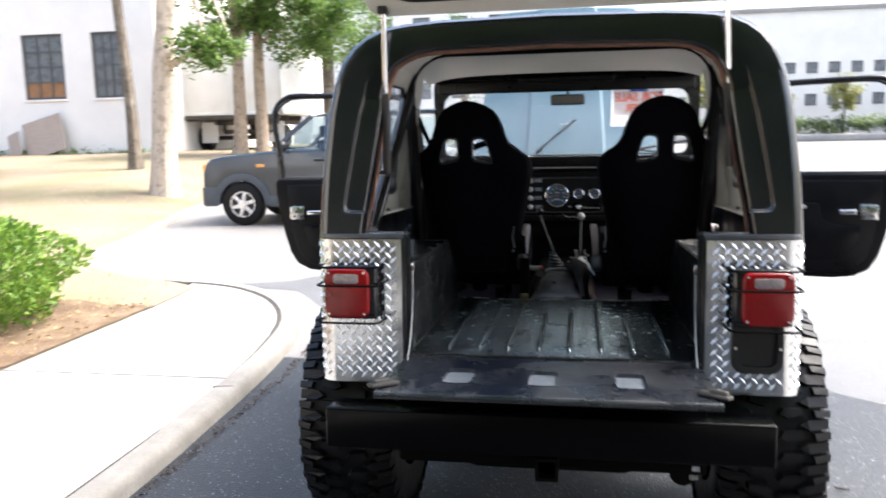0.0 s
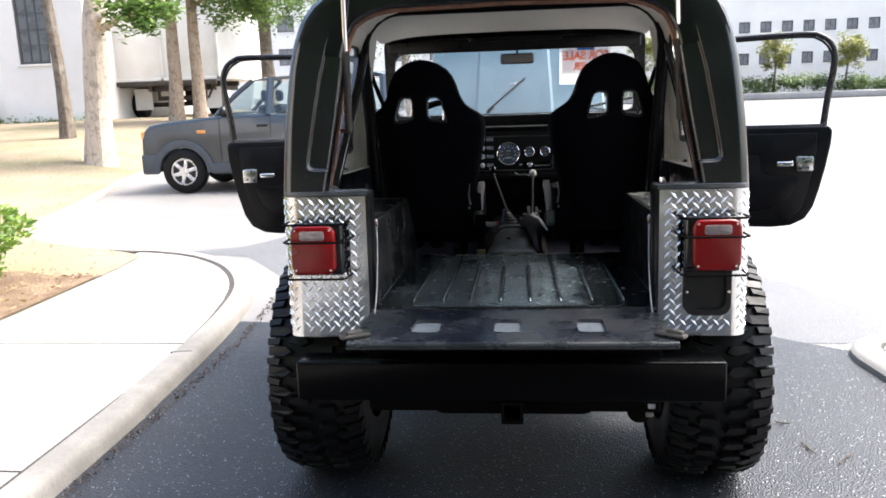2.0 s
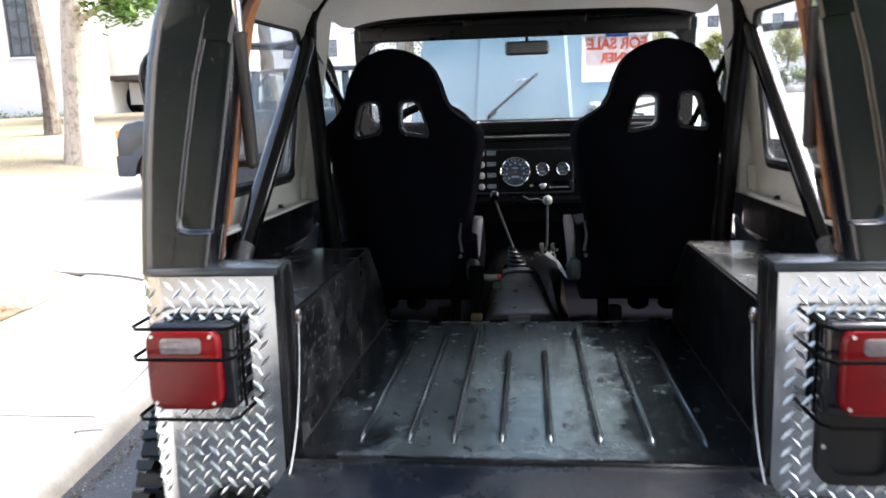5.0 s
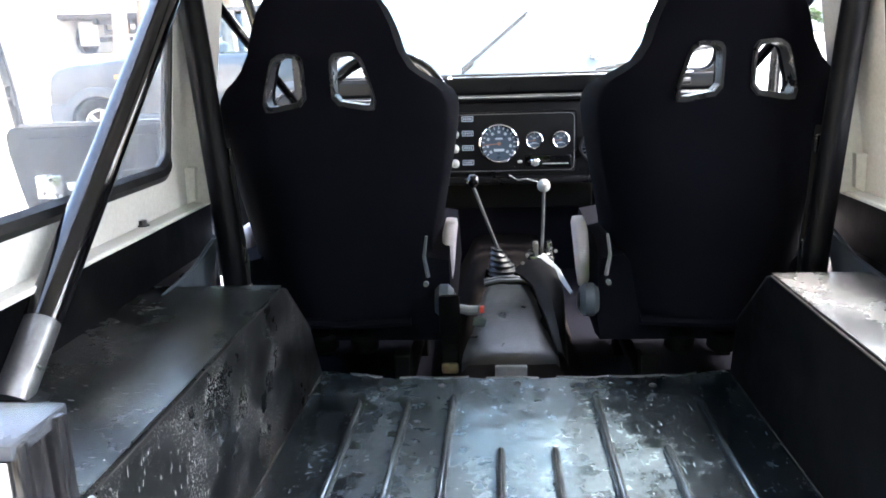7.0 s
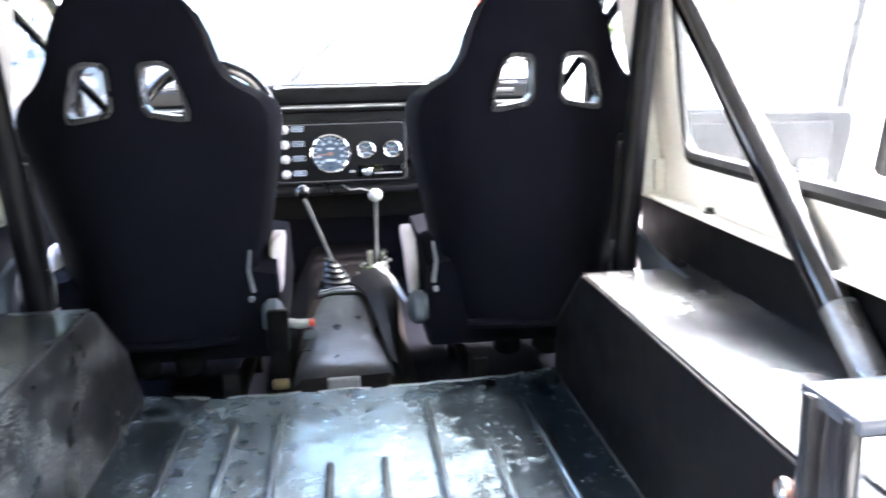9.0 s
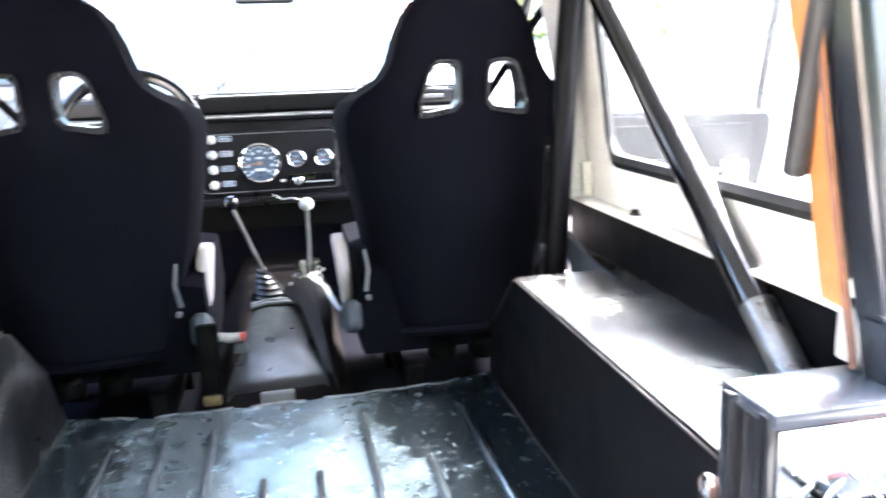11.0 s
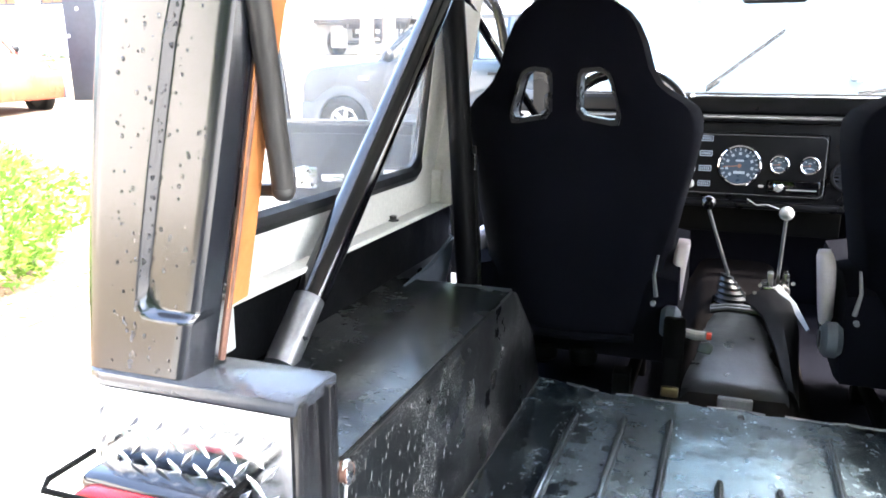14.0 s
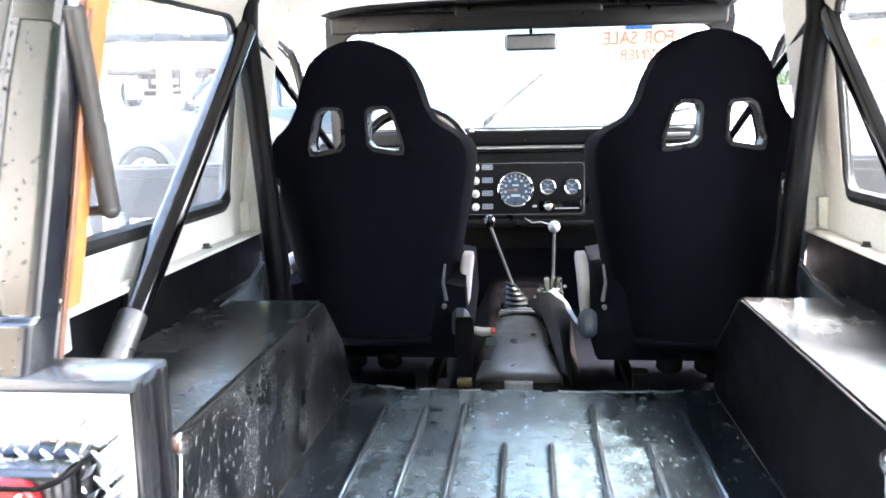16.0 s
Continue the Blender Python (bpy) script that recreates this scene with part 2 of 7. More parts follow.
M = {
    "shell": surface("satin_black_shell", (0.0032, 0.0037, 0.005), (0.0048, 0.0054, 0.0068), 0.2, 0, 6, 150, 0.03, 0.001, 0.05, 0.0, 0.7),
    # the shell's black, lifted to stand for sky reflected in the pillar
    "pillar": surface("sheen_black_pillar", (0.0045, 0.0051, 0.0068), (0.0062, 0.007, 0.0088), 0.2, 0, 6, 150, 0.02, 0.001, 0.025, 0.0, 0.85),
    "tub": surface("black_body_paint", (0.003, 0.003, 0.004), (0.005, 0.005, 0.006), 0.26, 0, 5, 120, 0.05, 0.001, 0.08, 0.1, 0.4),
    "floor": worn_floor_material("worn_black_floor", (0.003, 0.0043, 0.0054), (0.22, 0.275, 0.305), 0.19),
    "box_side": scuffed_material("chipped_black_wheel_box", (0.0024, 0.003, 0.0033), (0.021, 0.023, 0.024), 0.26, 0.6, 0.35),
    "rib": surface("worn_rib_steel", (0.14, 0.165, 0.18), (0.26, 0.3, 0.315), 0.19, 0.9, 5, 40, 0.1, 0.001, 0.06, 0, 0.8),
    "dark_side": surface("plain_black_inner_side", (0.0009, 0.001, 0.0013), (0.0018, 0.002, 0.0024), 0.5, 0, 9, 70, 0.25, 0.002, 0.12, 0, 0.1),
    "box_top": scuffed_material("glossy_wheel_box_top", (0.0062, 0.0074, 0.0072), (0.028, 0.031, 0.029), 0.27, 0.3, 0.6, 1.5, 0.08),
    # right top: the window's sheen put into a lighter base colour
    "sheen_top": scuffed_material("worn_sheen_wheel_box_top", (0.02, 0.022, 0.025), (0.075, 0.08, 0.088), 0.24, 0.45, 1.0, 1.9, 0.1),
    "jamb": surface("glossy_black_jamb", (0.006, 0.006, 0.007), (0.018, 0.018, 0.019), 0.12, 0.0, 26, 150, 0.04, 0.001, 0.06, 0.0, 0.55, (3, 3, 0.4)),
    "brass": surface("tarnished_brass", (0.15, 0.11, 0.055), (0.24, 0.18, 0.1), 0.4, 0.8, 30, 150, 0.1, 0.001),
    "lamp_body": surface("glossy_black_lamp_body", (0.005, 0.005, 0.006), (0.008, 0.008, 0.009), 0.16, 0, 15, 200, 0.04, 0.001, 0.05, 0, 0.6),
    "gate": scuffed_material("worn_black_tailgate", (0.0022, 0.0035, 0.007), (0.012, 0.017, 0.028), 0.22, 0.12, 0.9),
    "pocket": surface("bare_grey_pocket", (0.06, 0.072, 0.086), (0.085, 0.095, 0.112), 0.42, 0.0, 30, 200, 0.1, 0.001),
    "tread": surface("polished_tread_bars", (0.86, 0.87, 0.89), (0.91, 0.91, 0.91), 0.3, 1.0, 10, 220, 0.04, 0.001, 0.05),
    # the plate's own metal, made brighter to hold the corner's reflection
    "wrap": surface("sheen_aluminium_corner", (0.6, 0.61, 0.62), (0.72, 0.72, 0.73), 0.22, 1.0, 10, 220, 0.05, 0.001, 0.06),
    "plate": surface("aluminium_tread_plate", (0.42, 0.44, 0.47), (0.56, 0.58, 0.61), 0.14, 1.0, 16, 220, 0.06, 0.001, 0.08),
    "cap": surface("grey_painted_steel", (0.027, 0.03, 0.036), (0.041, 0.045, 0.052), 0.24, 0.0, 12, 160, 0.05, 0.001, 0.04, 0.0, 0.8),
    "steel": surface("bright_steel", (0.55, 0.55, 0.56), (0.68, 0.67, 0.65), 0.25, 1.0, 20, 120, 0.08, 0.001, 0.1),
    "chrome": surface("chrome", (0.8, 0.8, 0.82), (0.85, 0.85, 0.86), 0.08, 1.0, 5, 60, 0, 0.001, 0.03),
    "dark_steel": surface("dark_steel", (0.03, 0.029, 0.028), (0.06, 0.057, 0.054), 0.42, 0.6, 15, 140, 0.15, 0.001),
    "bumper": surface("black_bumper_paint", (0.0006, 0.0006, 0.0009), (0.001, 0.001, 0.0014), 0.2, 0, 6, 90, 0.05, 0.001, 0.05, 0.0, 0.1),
    # nearly black and almost without sheen
    "chassis": surface("matte_black_chassis", (0.0015, 0.0015, 0.0015), (0.003, 0.003, 0.0025), 0.8, 0.0, 9, 70, 0.3, 0.003, 0.1, 0, 0.05),
    "rubber": surface("tyre_rubber", (0.0028, 0.0028, 0.0032), (0.006, 0.006, 0.0064), 0.42, 0, 12, 90, 0.25, 0.002, 0.1, 0, 0.2),
    "seal": surface("black_rubber_seal", (0.004, 0.004, 0.004), (0.007, 0.007, 0.007), 0.5, 0, 20, 150, 0.1, 0.001, 0.1, 0, 0.3),
    "lens": surface("red_lens", (0.17, 0.0025, 0.0035), (0.12, 0.0016, 0.0025), 0.24, 0, 8, 500, 0.25, 0.0006, 0.06, 0.0, 0.4),
    "clear": surface("clear_reflector", (0.16, 0.13, 0.13), (0.24, 0.2, 0.2), 0.2, 0, 60, 500, 0.3, 0.0006, 0.05, 0.8),
    "plastic": surface("black_plastic", (0.004, 0.004, 0.0045), (0.007, 0.007, 0.008), 0.4, 0, 15, 200, 0.12, 0.001, 0.1, 0, 0.35),
    "fabric": surface("black_seat_fabric", (0.0026, 0.0027, 0.0046), (0.0039, 0.004, 0.0066), 0.95, 0, 7, 420, 0.35, 0.0015, 0.04, 0, 0.05),
    "rim_grey": surface("dark_hole_rim", (0.004, 0.004, 0.005), (0.0065, 0.0065, 0.0075), 0.3, 0, 30, 200, 0.08, 0.001, 0.08, 0, 0.55),
    "side_fabric": surface("grey_side_fabric", (0.55, 0.49, 0.49), (0.62, 0.56, 0.56), 0.9, 0, 12, 400, 0.3, 0.001),
    "liner": surface("white_hardtop_inside", (0.52, 0.5, 0.45), (0.6, 0.585, 0.535), 0.55, 0, 3, 120, 0.15, 0.002),
    "orange": surface("old_orange_paint", (0.42, 0.155, 0.04), (0.34, 0.12, 0.03), 0.6, 0, 12, 90, 0.25, 0.002),
    "rust": surface("brown_rust_edge", (0.13, 0.06, 0.038), (0.075, 0.038, 0.026), 0.75, 0, 25, 160, 0.4, 0.002),
    "sheath": surface("grey_bare_tube", (0.33, 0.33, 0.32), (0.45, 0.45, 0.43), 0.45, 0.3, 20, 150, 0.1, 0.001),
    "hoop": surface("satin_black_tube", (0.0015, 0.0015, 0.002), (0.0025, 0.0025, 0.003), 0.45, 0, 8, 90, 0.05, 0.001, 0.08, 0.0, 0.08),
    "brace_steel": surface("dull_bare_tube", (0.13, 0.13, 0.13), (0.19, 0.19, 0.19), 0.32, 0.8, 16, 120, 0.1, 0.001, 0.1, 0, 0.5),
    "strut": surface("weathered_grey_tube", (0.02, 0.0185, 0.017), (0.042, 0.039, 0.035), 0.45, 0.2, 14, 60, 0.2, 0.001, 0.12, 0, 0.4, (3, 3, 0.6)),
    "bare": surface("bare_grey_steel", (0.13, 0.13, 0.128), (0.19, 0.19, 0.185), 0.42, 0.3, 20, 150, 0.15, 0.001),
    "rollbar": surface("gloss_black_tube", (0.002, 0.002, 0.0025), (0.0035, 0.0035, 0.004), 0.07, 0, 8, 90, 0.02, 0.001, 0.03, 0.2),
    "dash": surface("black_dash_panel", (0.004, 0.004, 0.0045), (0.007, 0.007, 0.0075), 0.33, 0, 12, 240, 0.1, 0.001, 0.08, 0.0, 0.22),
    "dial": surface("blue_grey_dial_face", (0.04, 0.062, 0.088), (0.055, 0.08, 0.11), 0.35, 0, 40, 200, 0, 0.001),
    "mark": surface("pale_dial_marks", (0.42, 0.48, 0.54), (0.48, 0.53, 0.58), 0.5, 0, 40, 200, 0, 0.001),
    "needle": surface("orange_needle", (0.3, 0.14, 0.09), (0.3, 0.14, 0.09), 0.5, 0, 40, 200, 0, 0.001),
    "knob": surface("ivory_knob", (0.42, 0.41, 0.38), (0.5, 0.49, 0.45), 0.25, 0, 20, 200, 0.05, 0.001),
    "redtip": surface("red_plastic", (0.5, 0.05, 0.02), (0.4, 0.04, 0.02), 0.4, 0, 20, 200, 0.05, 0.001),
    "hump": surface("black_rubber_mat", (0.0034, 0.005, 0.0062), (0.0075, 0.0106, 0.0128), 0.34, 0, 9, 30, 0.35, 0.004, 0.1, 0.0, 0.6),
    "carpet": surface("brown_black_carpet", (0.0062, 0.005, 0.0048), (0.012, 0.0096, 0.0092), 0.95, 0, 6, 300, 0.4, 0.002, 0.04, 0, 0.05),
    "hood": surface("blue_grey_bonnet_paint", (0.1, 0.18, 0.222), (0.115, 0.2, 0.245), 0.3, 0, 2, 90, 0.03, 0.001, 0.05, 0.3),
    "door": surface("black_door_trim", (0.0022, 0.0022, 0.0034), (0.0036, 0.0036, 0.005), 0.34, 0, 9, 260, 0.15, 0.001, 0.08, 0, 0.18),
    "glass": glass_material("window_glass", (0.97, 0.98, 0.98)),
    "hazy_glass": hazy_glass_material("hazy_dusty_side_glass", (0.97, 0.98, 0.98), 0.075),
    "thin_haze_glass": hazy_glass_material("less_hazy_side_glass", (0.97, 0.98, 0.98), 0.01, 1.15),
    "screen_glass": hazy_glass_material("hazy_dusty_windscreen_glass", (0.97, 0.98, 0.98), 0.05),
    "car_glass": glass_material("tinted_glass", (0.86, 0.92, 0.88)),
    "mirror": surface("mirror_face", (0.3, 0.305, 0.31), (0.34, 0.345, 0.35), 0.04, 1.0, 3, 60, 0, 0.001, 0.02),
    "drop": glass_material("water_drop", (1, 1, 1)),
    "paper": leaf_material("thin_white_card", (0.95, 0.95, 0.94), (0.95, 0.95, 0.94), (0.95, 0.95, 0.95), 0.85),
    # prints paled: light through the card and glare put into their colours
    "ink": leaf_material("backlit_grey_print", (0.74, 0.7, 0.7), (0.74, 0.7, 0.7), (0.76, 0.72, 0.72), 0.85),
    "red_ink": leaf_material("orange_red_print", (0.97, 0.35, 0.22), (0.97, 0.35, 0.22), (0.97, 0.35, 0.22), 0.92),
    "tape": leaf_material("blue_tape", (0.01, 0.2, 0.62), (0.02, 0.22, 0.66), (0.02, 0.22, 0.66), 0.7),
    "old_asphalt": asphalt_material("pale_old_asphalt", (0.225, 0.213, 0.204), (0.285, 0.272, 0.26), (0.45, 0.45, 0.43)),
    "asphalt": asphalt_material("dark_new_asphalt", (0.0135, 0.0165, 0.0215), (0.0235, 0.0275, 0.0345), (0.38, 0.4, 0.42)),
    # old asphalt darkened to draw the shadow beside the drive
    "shadow_asphalt": asphalt_material("shadow_grey_asphalt", (0.115, 0.115, 0.118), (0.158, 0.157, 0.158), (0.36, 0.36, 0.35)),
    "concrete": surface("pale_concrete", (0.29, 0.28, 0.262), (0.355, 0.343, 0.322), 0.85, 0, 2.0, 90, 0.25, 0.003, 0.05, 0, 0.3, None, 0.12),
    "kerb_concrete": surface("worn_kerb_concrete", (0.2, 0.188, 0.168), (0.265, 0.25, 0.228), 0.85, 0, 5.0, 70, 0.4, 0.004, 0.05, 0, 0.3),
    "lawn": surface("dry_lawn", (0.27, 0.205, 0.152), (0.195, 0.178, 0.1), 0.95, 0, 0.5, 30, 0.6, 0.03, 0.03, 0, 0.2),
    "mulch": surface("leaf_mulch", (0.13, 0.085, 0.055), (0.24, 0.175, 0.115), 0.95, 0, 5, 40, 0.9, 0.03, 0.03, 0, 0.2),
    "straw": leaf_material("fallen_leaves", (0.3, 0.18, 0.08), (0.4, 0.28, 0.14), (0.2, 0.1, 0.05)),
    "grass": leaf_material("grass_blades", (0.4, 0.36, 0.2), (0.46, 0.4, 0.27), (0.3, 0.34, 0.14)),
    "bark": bark_material("grey_bark", (0.09, 0.072, 0.056), (0.18, 0.148, 0.115)),
    "pale_bark": bark_material("cream_bark", (0.42, 0.345, 0.265), (0.6, 0.505, 0.405)),
    "tan_bark": bark_material("tan_bark", (0.27, 0.2, 0.14), (0.42, 0.32, 0.23)),
    "leaf": leaf_material("tree_leaves", (0.065, 0.125, 0.024), (0.11, 0.19, 0.042), (0.185, 0.265, 0.065), 0.55),
    "shrub": leaf_material("shrub_leaves", (0.07, 0.15, 0.02), (0.13, 0.23, 0.03), (0.22, 0.32, 0.05)),
    "dirt_joint": surface("dirt_in_joint", (0.03, 0.027, 0.024), (0.06, 0.054, 0.048), 0.95, 0, 8, 90, 0.4, 0.002),
    "hedge_leaf": leaf_material("hedge_leaves", (0.09, 0.14, 0.045), (0.14, 0.2, 0.07), (0.2, 0.26, 0.1)),
    "yellow_leaf": leaf_material("yellow_leaves", (0.24, 0.25, 0.075), (0.32, 0.31, 0.09), (0.18, 0.21, 0.06)),
    "white_wall": surface("white_painted_wall", (0.82, 0.79, 0.74), (0.75, 0.72, 0.68), 0.8, 0, 0.6, 25, 0.2, 0.004, 0.05, 0, 0.3),
    "brick_wall": surface("plain_brown_wall", (0.085, 0.065, 0.055), (0.11, 0.085, 0.072), 0.9, 0, 1.0, 30, 0.3, 0.004),
    "sash": surface("grey_window_sash", (0.065, 0.065, 0.067), (0.09, 0.09, 0.093), 0.6, 0, 9, 90, 0.1, 0.001),
    "dull_pane": surface("dusty_window_pane", (0.1, 0.108, 0.11), (0.14, 0.147, 0.15), 0.3, 0, 3, 60, 0.03, 0.001),
    "far_pane": surface("grey_far_pane", (0.17, 0.175, 0.18), (0.22, 0.225, 0.23), 0.3, 0, 3, 60, 0.03, 0.001),
    "amber_pane": surface("orange_boarded_pane", (0.3, 0.145, 0.06), (0.24, 0.12, 0.05), 0.6, 0, 4, 60, 0.1, 0.002),
    "ply": surface("weathered_plywood", (0.3, 0.245, 0.205), (0.36, 0.3, 0.255), 0.85, 0, 3, 60, 0.2, 0.002, 0.05, 0, 0.3, (1, 1, 6)),
    "truck_white": surface("white_truck_panel", (0.74, 0.73, 0.7), (0.66, 0.64, 0.6), 0.5, 0, 1.2, 40, 0.1, 0.002),
    "truck_steel": surface("rusty_truck_steel", (0.035, 0.03, 0.026), (0.08, 0.062, 0.05), 0.7, 0.3, 4, 60, 0.3, 0.003),
    "suv": surface("dark_grey_car_paint", (0.026, 0.037, 0.05), (0.032, 0.045, 0.058), 0.22, 0.1, 3, 90, 0.02, 0.001, 0.05, 0.5),
    "red_paint": surface("orange_red_car_paint", (0.45, 0.07, 0.03), (0.4, 0.055, 0.025), 0.25, 0, 3, 90, 0.02, 0.001, 0.05, 0.4),
    "clad": surface("grey_plastic_cladding", (0.042, 0.05, 0.06), (0.056, 0.066, 0.078), 0.5, 0, 9, 160, 0.15, 0.001),
    "alloy": surface("silver_alloy", (0.62, 0.62, 0.63), (0.7, 0.7, 0.71), 0.3, 0.8, 9, 90, 0.03, 0.001),
    "amber": surface("amber_lens", (0.7, 0.28, 0.05), (0.75, 0.33, 0.08), 0.25, 0, 9, 200, 0.1, 0.001, 0.05, 0.5),
    "twig": surface("dry_twig", (0.04, 0.03, 0.022), (0.07, 0.05, 0.036), 0.9, 0, 30, 90, 0.3, 0.002),
}


# ---- mesh helpers ----
def part(name, bm, material, parent=None, label="", sharp=32):
    """Links a bmesh as one mesh object under a thing or a part."""
    bmesh.ops.recalc_face_normals(bm, faces=bm.faces)
    lim = radians(sharp)
    for f in bm.faces:
        f.smooth = True
    for e in bm.edges:
        e.smooth = len(e.link_faces) == 2 and e.calc_face_angle(9) < lim
    data = bpy.data.meshes.new(name)
    bm.to_mesh(data)
    bm.free()
    data.materials.append(M[material] if isinstance(material, str) else material)
    ob = new(name, data)
    if parent:
        ob.parent = parent
    if label:
        ob["label"] = label
    return ob


def thing(name, label, category, m=None, group="", kind=""):
    ob = new(name)
    ob.empty_display_size = 0.1
    ob.matrix_world = m or Matrix()
    return tagged(ob, label, category, group, kind)


def solid(name, bm, material, label, category, group="", kind="", m=None):
    ob = part(name, bm, material)
    if m:
        ob.matrix_world = m
    return tagged(ob, label, category, group, kind)


def B():
    return bmesh.new()


def box(bm, x0, x1, y0, y1, z0, z1, bevel=0.0, seg=2, m=None):
    """An axis-aligned box with rounded edges, turned by m if given."""
    t = bmesh.new()
    bmesh.ops.create_cube(t, size=1)
    for v in t.verts:
        v.co = Vector(((x0 + x1) / 2 + v.co.x * (x1 - x0), (y0 + y1) / 2 + v.co.y * (y1 - y0), (z0 + z1) / 2 + v.co.z * (z1 - z0)))
    if bevel:
        bmesh.ops.bevel(t, geom=t.edges[:], offset=bevel, segments=seg, affect="EDGES", profile=0.5)
    return join(bm, t, m)


def join(bm, t, m=None):
    if m:
        bmesh.ops.transform(t, matrix=m, verts=t.verts)
    made = [bm.verts.new(v.co) for v in t.verts]
    t.verts.index_update()
    for f in t.faces:
        bm.faces.new([made[v.index] for v in f.verts])
    t.free()
    return bm


def tube(bm, pts, r, n=12, cap=True):
    """A round bar along a line of points; r is one radius or one for each point."""
    pts = [Vector(p) for p in pts]
    rs = list(r) if isinstance(r, (list, tuple)) else [r] * len(pts)
    rings, side = [], None
    for i, p in enumerate(pts):
        ahead = (pts[min(i + 1, len(pts) - 1)] - pts[max(i - 1, 0)]).normalized()
        if side is None:
            side = ahead.orthogonal().normalized()
        side = (side - ahead * side.dot(ahead)).normalized()
        up = ahead.cross(side)
        rings.append([bm.verts.new(p + rs[i] * (math.cos(a) * side + math.sin(a) * up)) for a in (2 * math.pi * k / n for k in range(n))])
    for a, b in zip(rings, rings[1:]):
        for k in range(n):
            bm.faces.new((a[k], a[(k + 1) % n], b[(k + 1) % n], b[k]))
    if cap:
        bm.faces.new(rings[0][::-1]), bm.faces.new(rings[-1])
    return bm


def loft(bm, rings, closed=True, caps=True):
    """Skins rows of points with the same count."""
    vs = [[bm.verts.new(p) for p in ring] for ring in rings]
    n = len(vs[0])
    for a, b in zip(vs, vs[1:]):
        for k in range(n if closed else n - 1):
            bm.faces.new((a[k], a[(k + 1) % n], b[(k + 1) % n], b[k]))
    if caps and closed:
        bm.faces.new(vs[0][::-1]), bm.faces.new(vs[-1])
    return bm


def prism(bm, poly, axis, a, b, bevel=0.0, seg=2, m=None):
    """A flat outline drawn out along an axis from a to b: (y, z) for x, (x, z) for y, (x, y) for z."""
    t = bmesh.new()
    place = {"x": lambda u, v, w: (w, u, v), "y": lambda u, v, w: (u, w, v), "z": lambda u, v, w: (u, v, w)}[axis]
    loft(t, [[place(u, v, a) for u, v in poly], [place(u, v, b) for u, v in poly]])
    if bevel:
        bmesh.ops.recalc_face_normals(t, faces=t.faces)
        es = [e for e in t.edges if e.calc_face_angle(0) > 0.5]
        bmesh.ops.bevel(t, geom=es, offset=bevel, segments=seg, affect="EDGES", profile=0.5)
    return join(bm, t, m)


def rrect(x0, x1, z0, z1, r, n=5):
    """The outline of a rectangle with round corners; r is one radius or four, from lower left round to upper left."""
    r = r if isinstance(r, (list, tuple)) else [r] * 4
    out = []
    for (cx, cz, a0), q in zip(((x0, z0, 180), (x1, z0, 270), (x1, z1, 0), (x0, z1, 90)), r):
        ox, oz = cx + (q if cx == x0 else -q), cz + (q if cz == z0 else -q)
        out += [(ox + q * math.cos(radians(a0 + 90 * k / n)), oz + q * math.sin(radians(a0 + 90 * k / n))) for k in range(n + 1)]
    return out


def frame_ring(bm, outer, inner, axis, a, b):
    """A flat frame between two outlines with the same count, from a to b along an axis."""
    place = {"x": lambda u, v, w: (w, u, v), "y": lambda u, v, w: (u, w, v), "z": lambda u, v, w: (u, v, w)}[axis]
    loops = [[place(u, v, w) for u, v in o] for o, w in ((outer, a), (outer, b), (inner, b), (inner, a))]
    loops.append(loops[0])
    vs = [[bm.verts.new(p) for p in ring] for ring in loops[:4]]
    vs.append(vs[0])
    n = len(outer)
    for p, q in zip(vs, vs[1:]):
        for k in range(n):
            bm.faces.new((p[k], p[(k + 1) % n], q[(k + 1) % n], q[k]))
    return bm


def holed(bm, u0, u1, v0, v1, holes, axis, a, b):
    """A slab with rectangular openings right through it. holes: rows of u0, u1, v0, v1."""
    us, vs = sorted({u0, u1, *(h[0] for h in holes), *(h[1] for h in holes)}), sorted({v0, v1, *(h[2] for h in holes), *(h[3] for h in holes)})
    place = {"x": lambda u, v, w: (w, u, v), "y": lambda u, v, w: (u, w, v), "z": lambda u, v, w: (u, v, w)}[axis]
    full = {(i, j) for i in range(len(us) - 1) for j in range(len(vs) - 1) if not any(h[0] <= us[i] and us[i + 1] <= h[1] and h[2] <= vs[j] and vs[j + 1] <= h[3] for h in holes)}
    vert = {}

    def at(i, j, w):
        if (i, j, w) not in vert:
            vert[i, j, w] = bm.verts.new(place(us[i], vs[j], (a, b)[w]))
        return vert[i, j, w]

    for i, j in sorted(full):
        for w in (0, 1):
            bm.faces.new([at(i, j, w), at(i + 1, j, w), at(i + 1, j + 1, w), at(i, j + 1, w)])
        for (di, dj), (p, q) in (((-1, 0), ((0, 0), (0, 1))), ((1, 0), ((1, 0), (1, 1))), ((0, -1), ((0, 0), (1, 0))), ((0, 1), ((0, 1), (1, 1)))):
            if (i + di, j + dj) not in full:
                bm.faces.new([at(i + p[0], j + p[1], 0), at(i + q[0], j + q[1], 0), at(i + q[0], j + q[1], 1), at(i + p[0], j + p[1], 1)])
    return bm


def disc(bm, centre, axis, r, depth, n=24, r2=None, bevel=0.0):
    """A short cylinder or cone from its centre along an axis."""
    c, d = Vector(centre), Vector(axis).normalized()
    if bevel:
        return tube(bm, [c, c + d * bevel, c + d * (depth - bevel), c + d * depth], [r - bevel, r, r, r - bevel], n)
    return tube(bm, [c, c + d * depth], [r, r if r2 is None else r2], n)


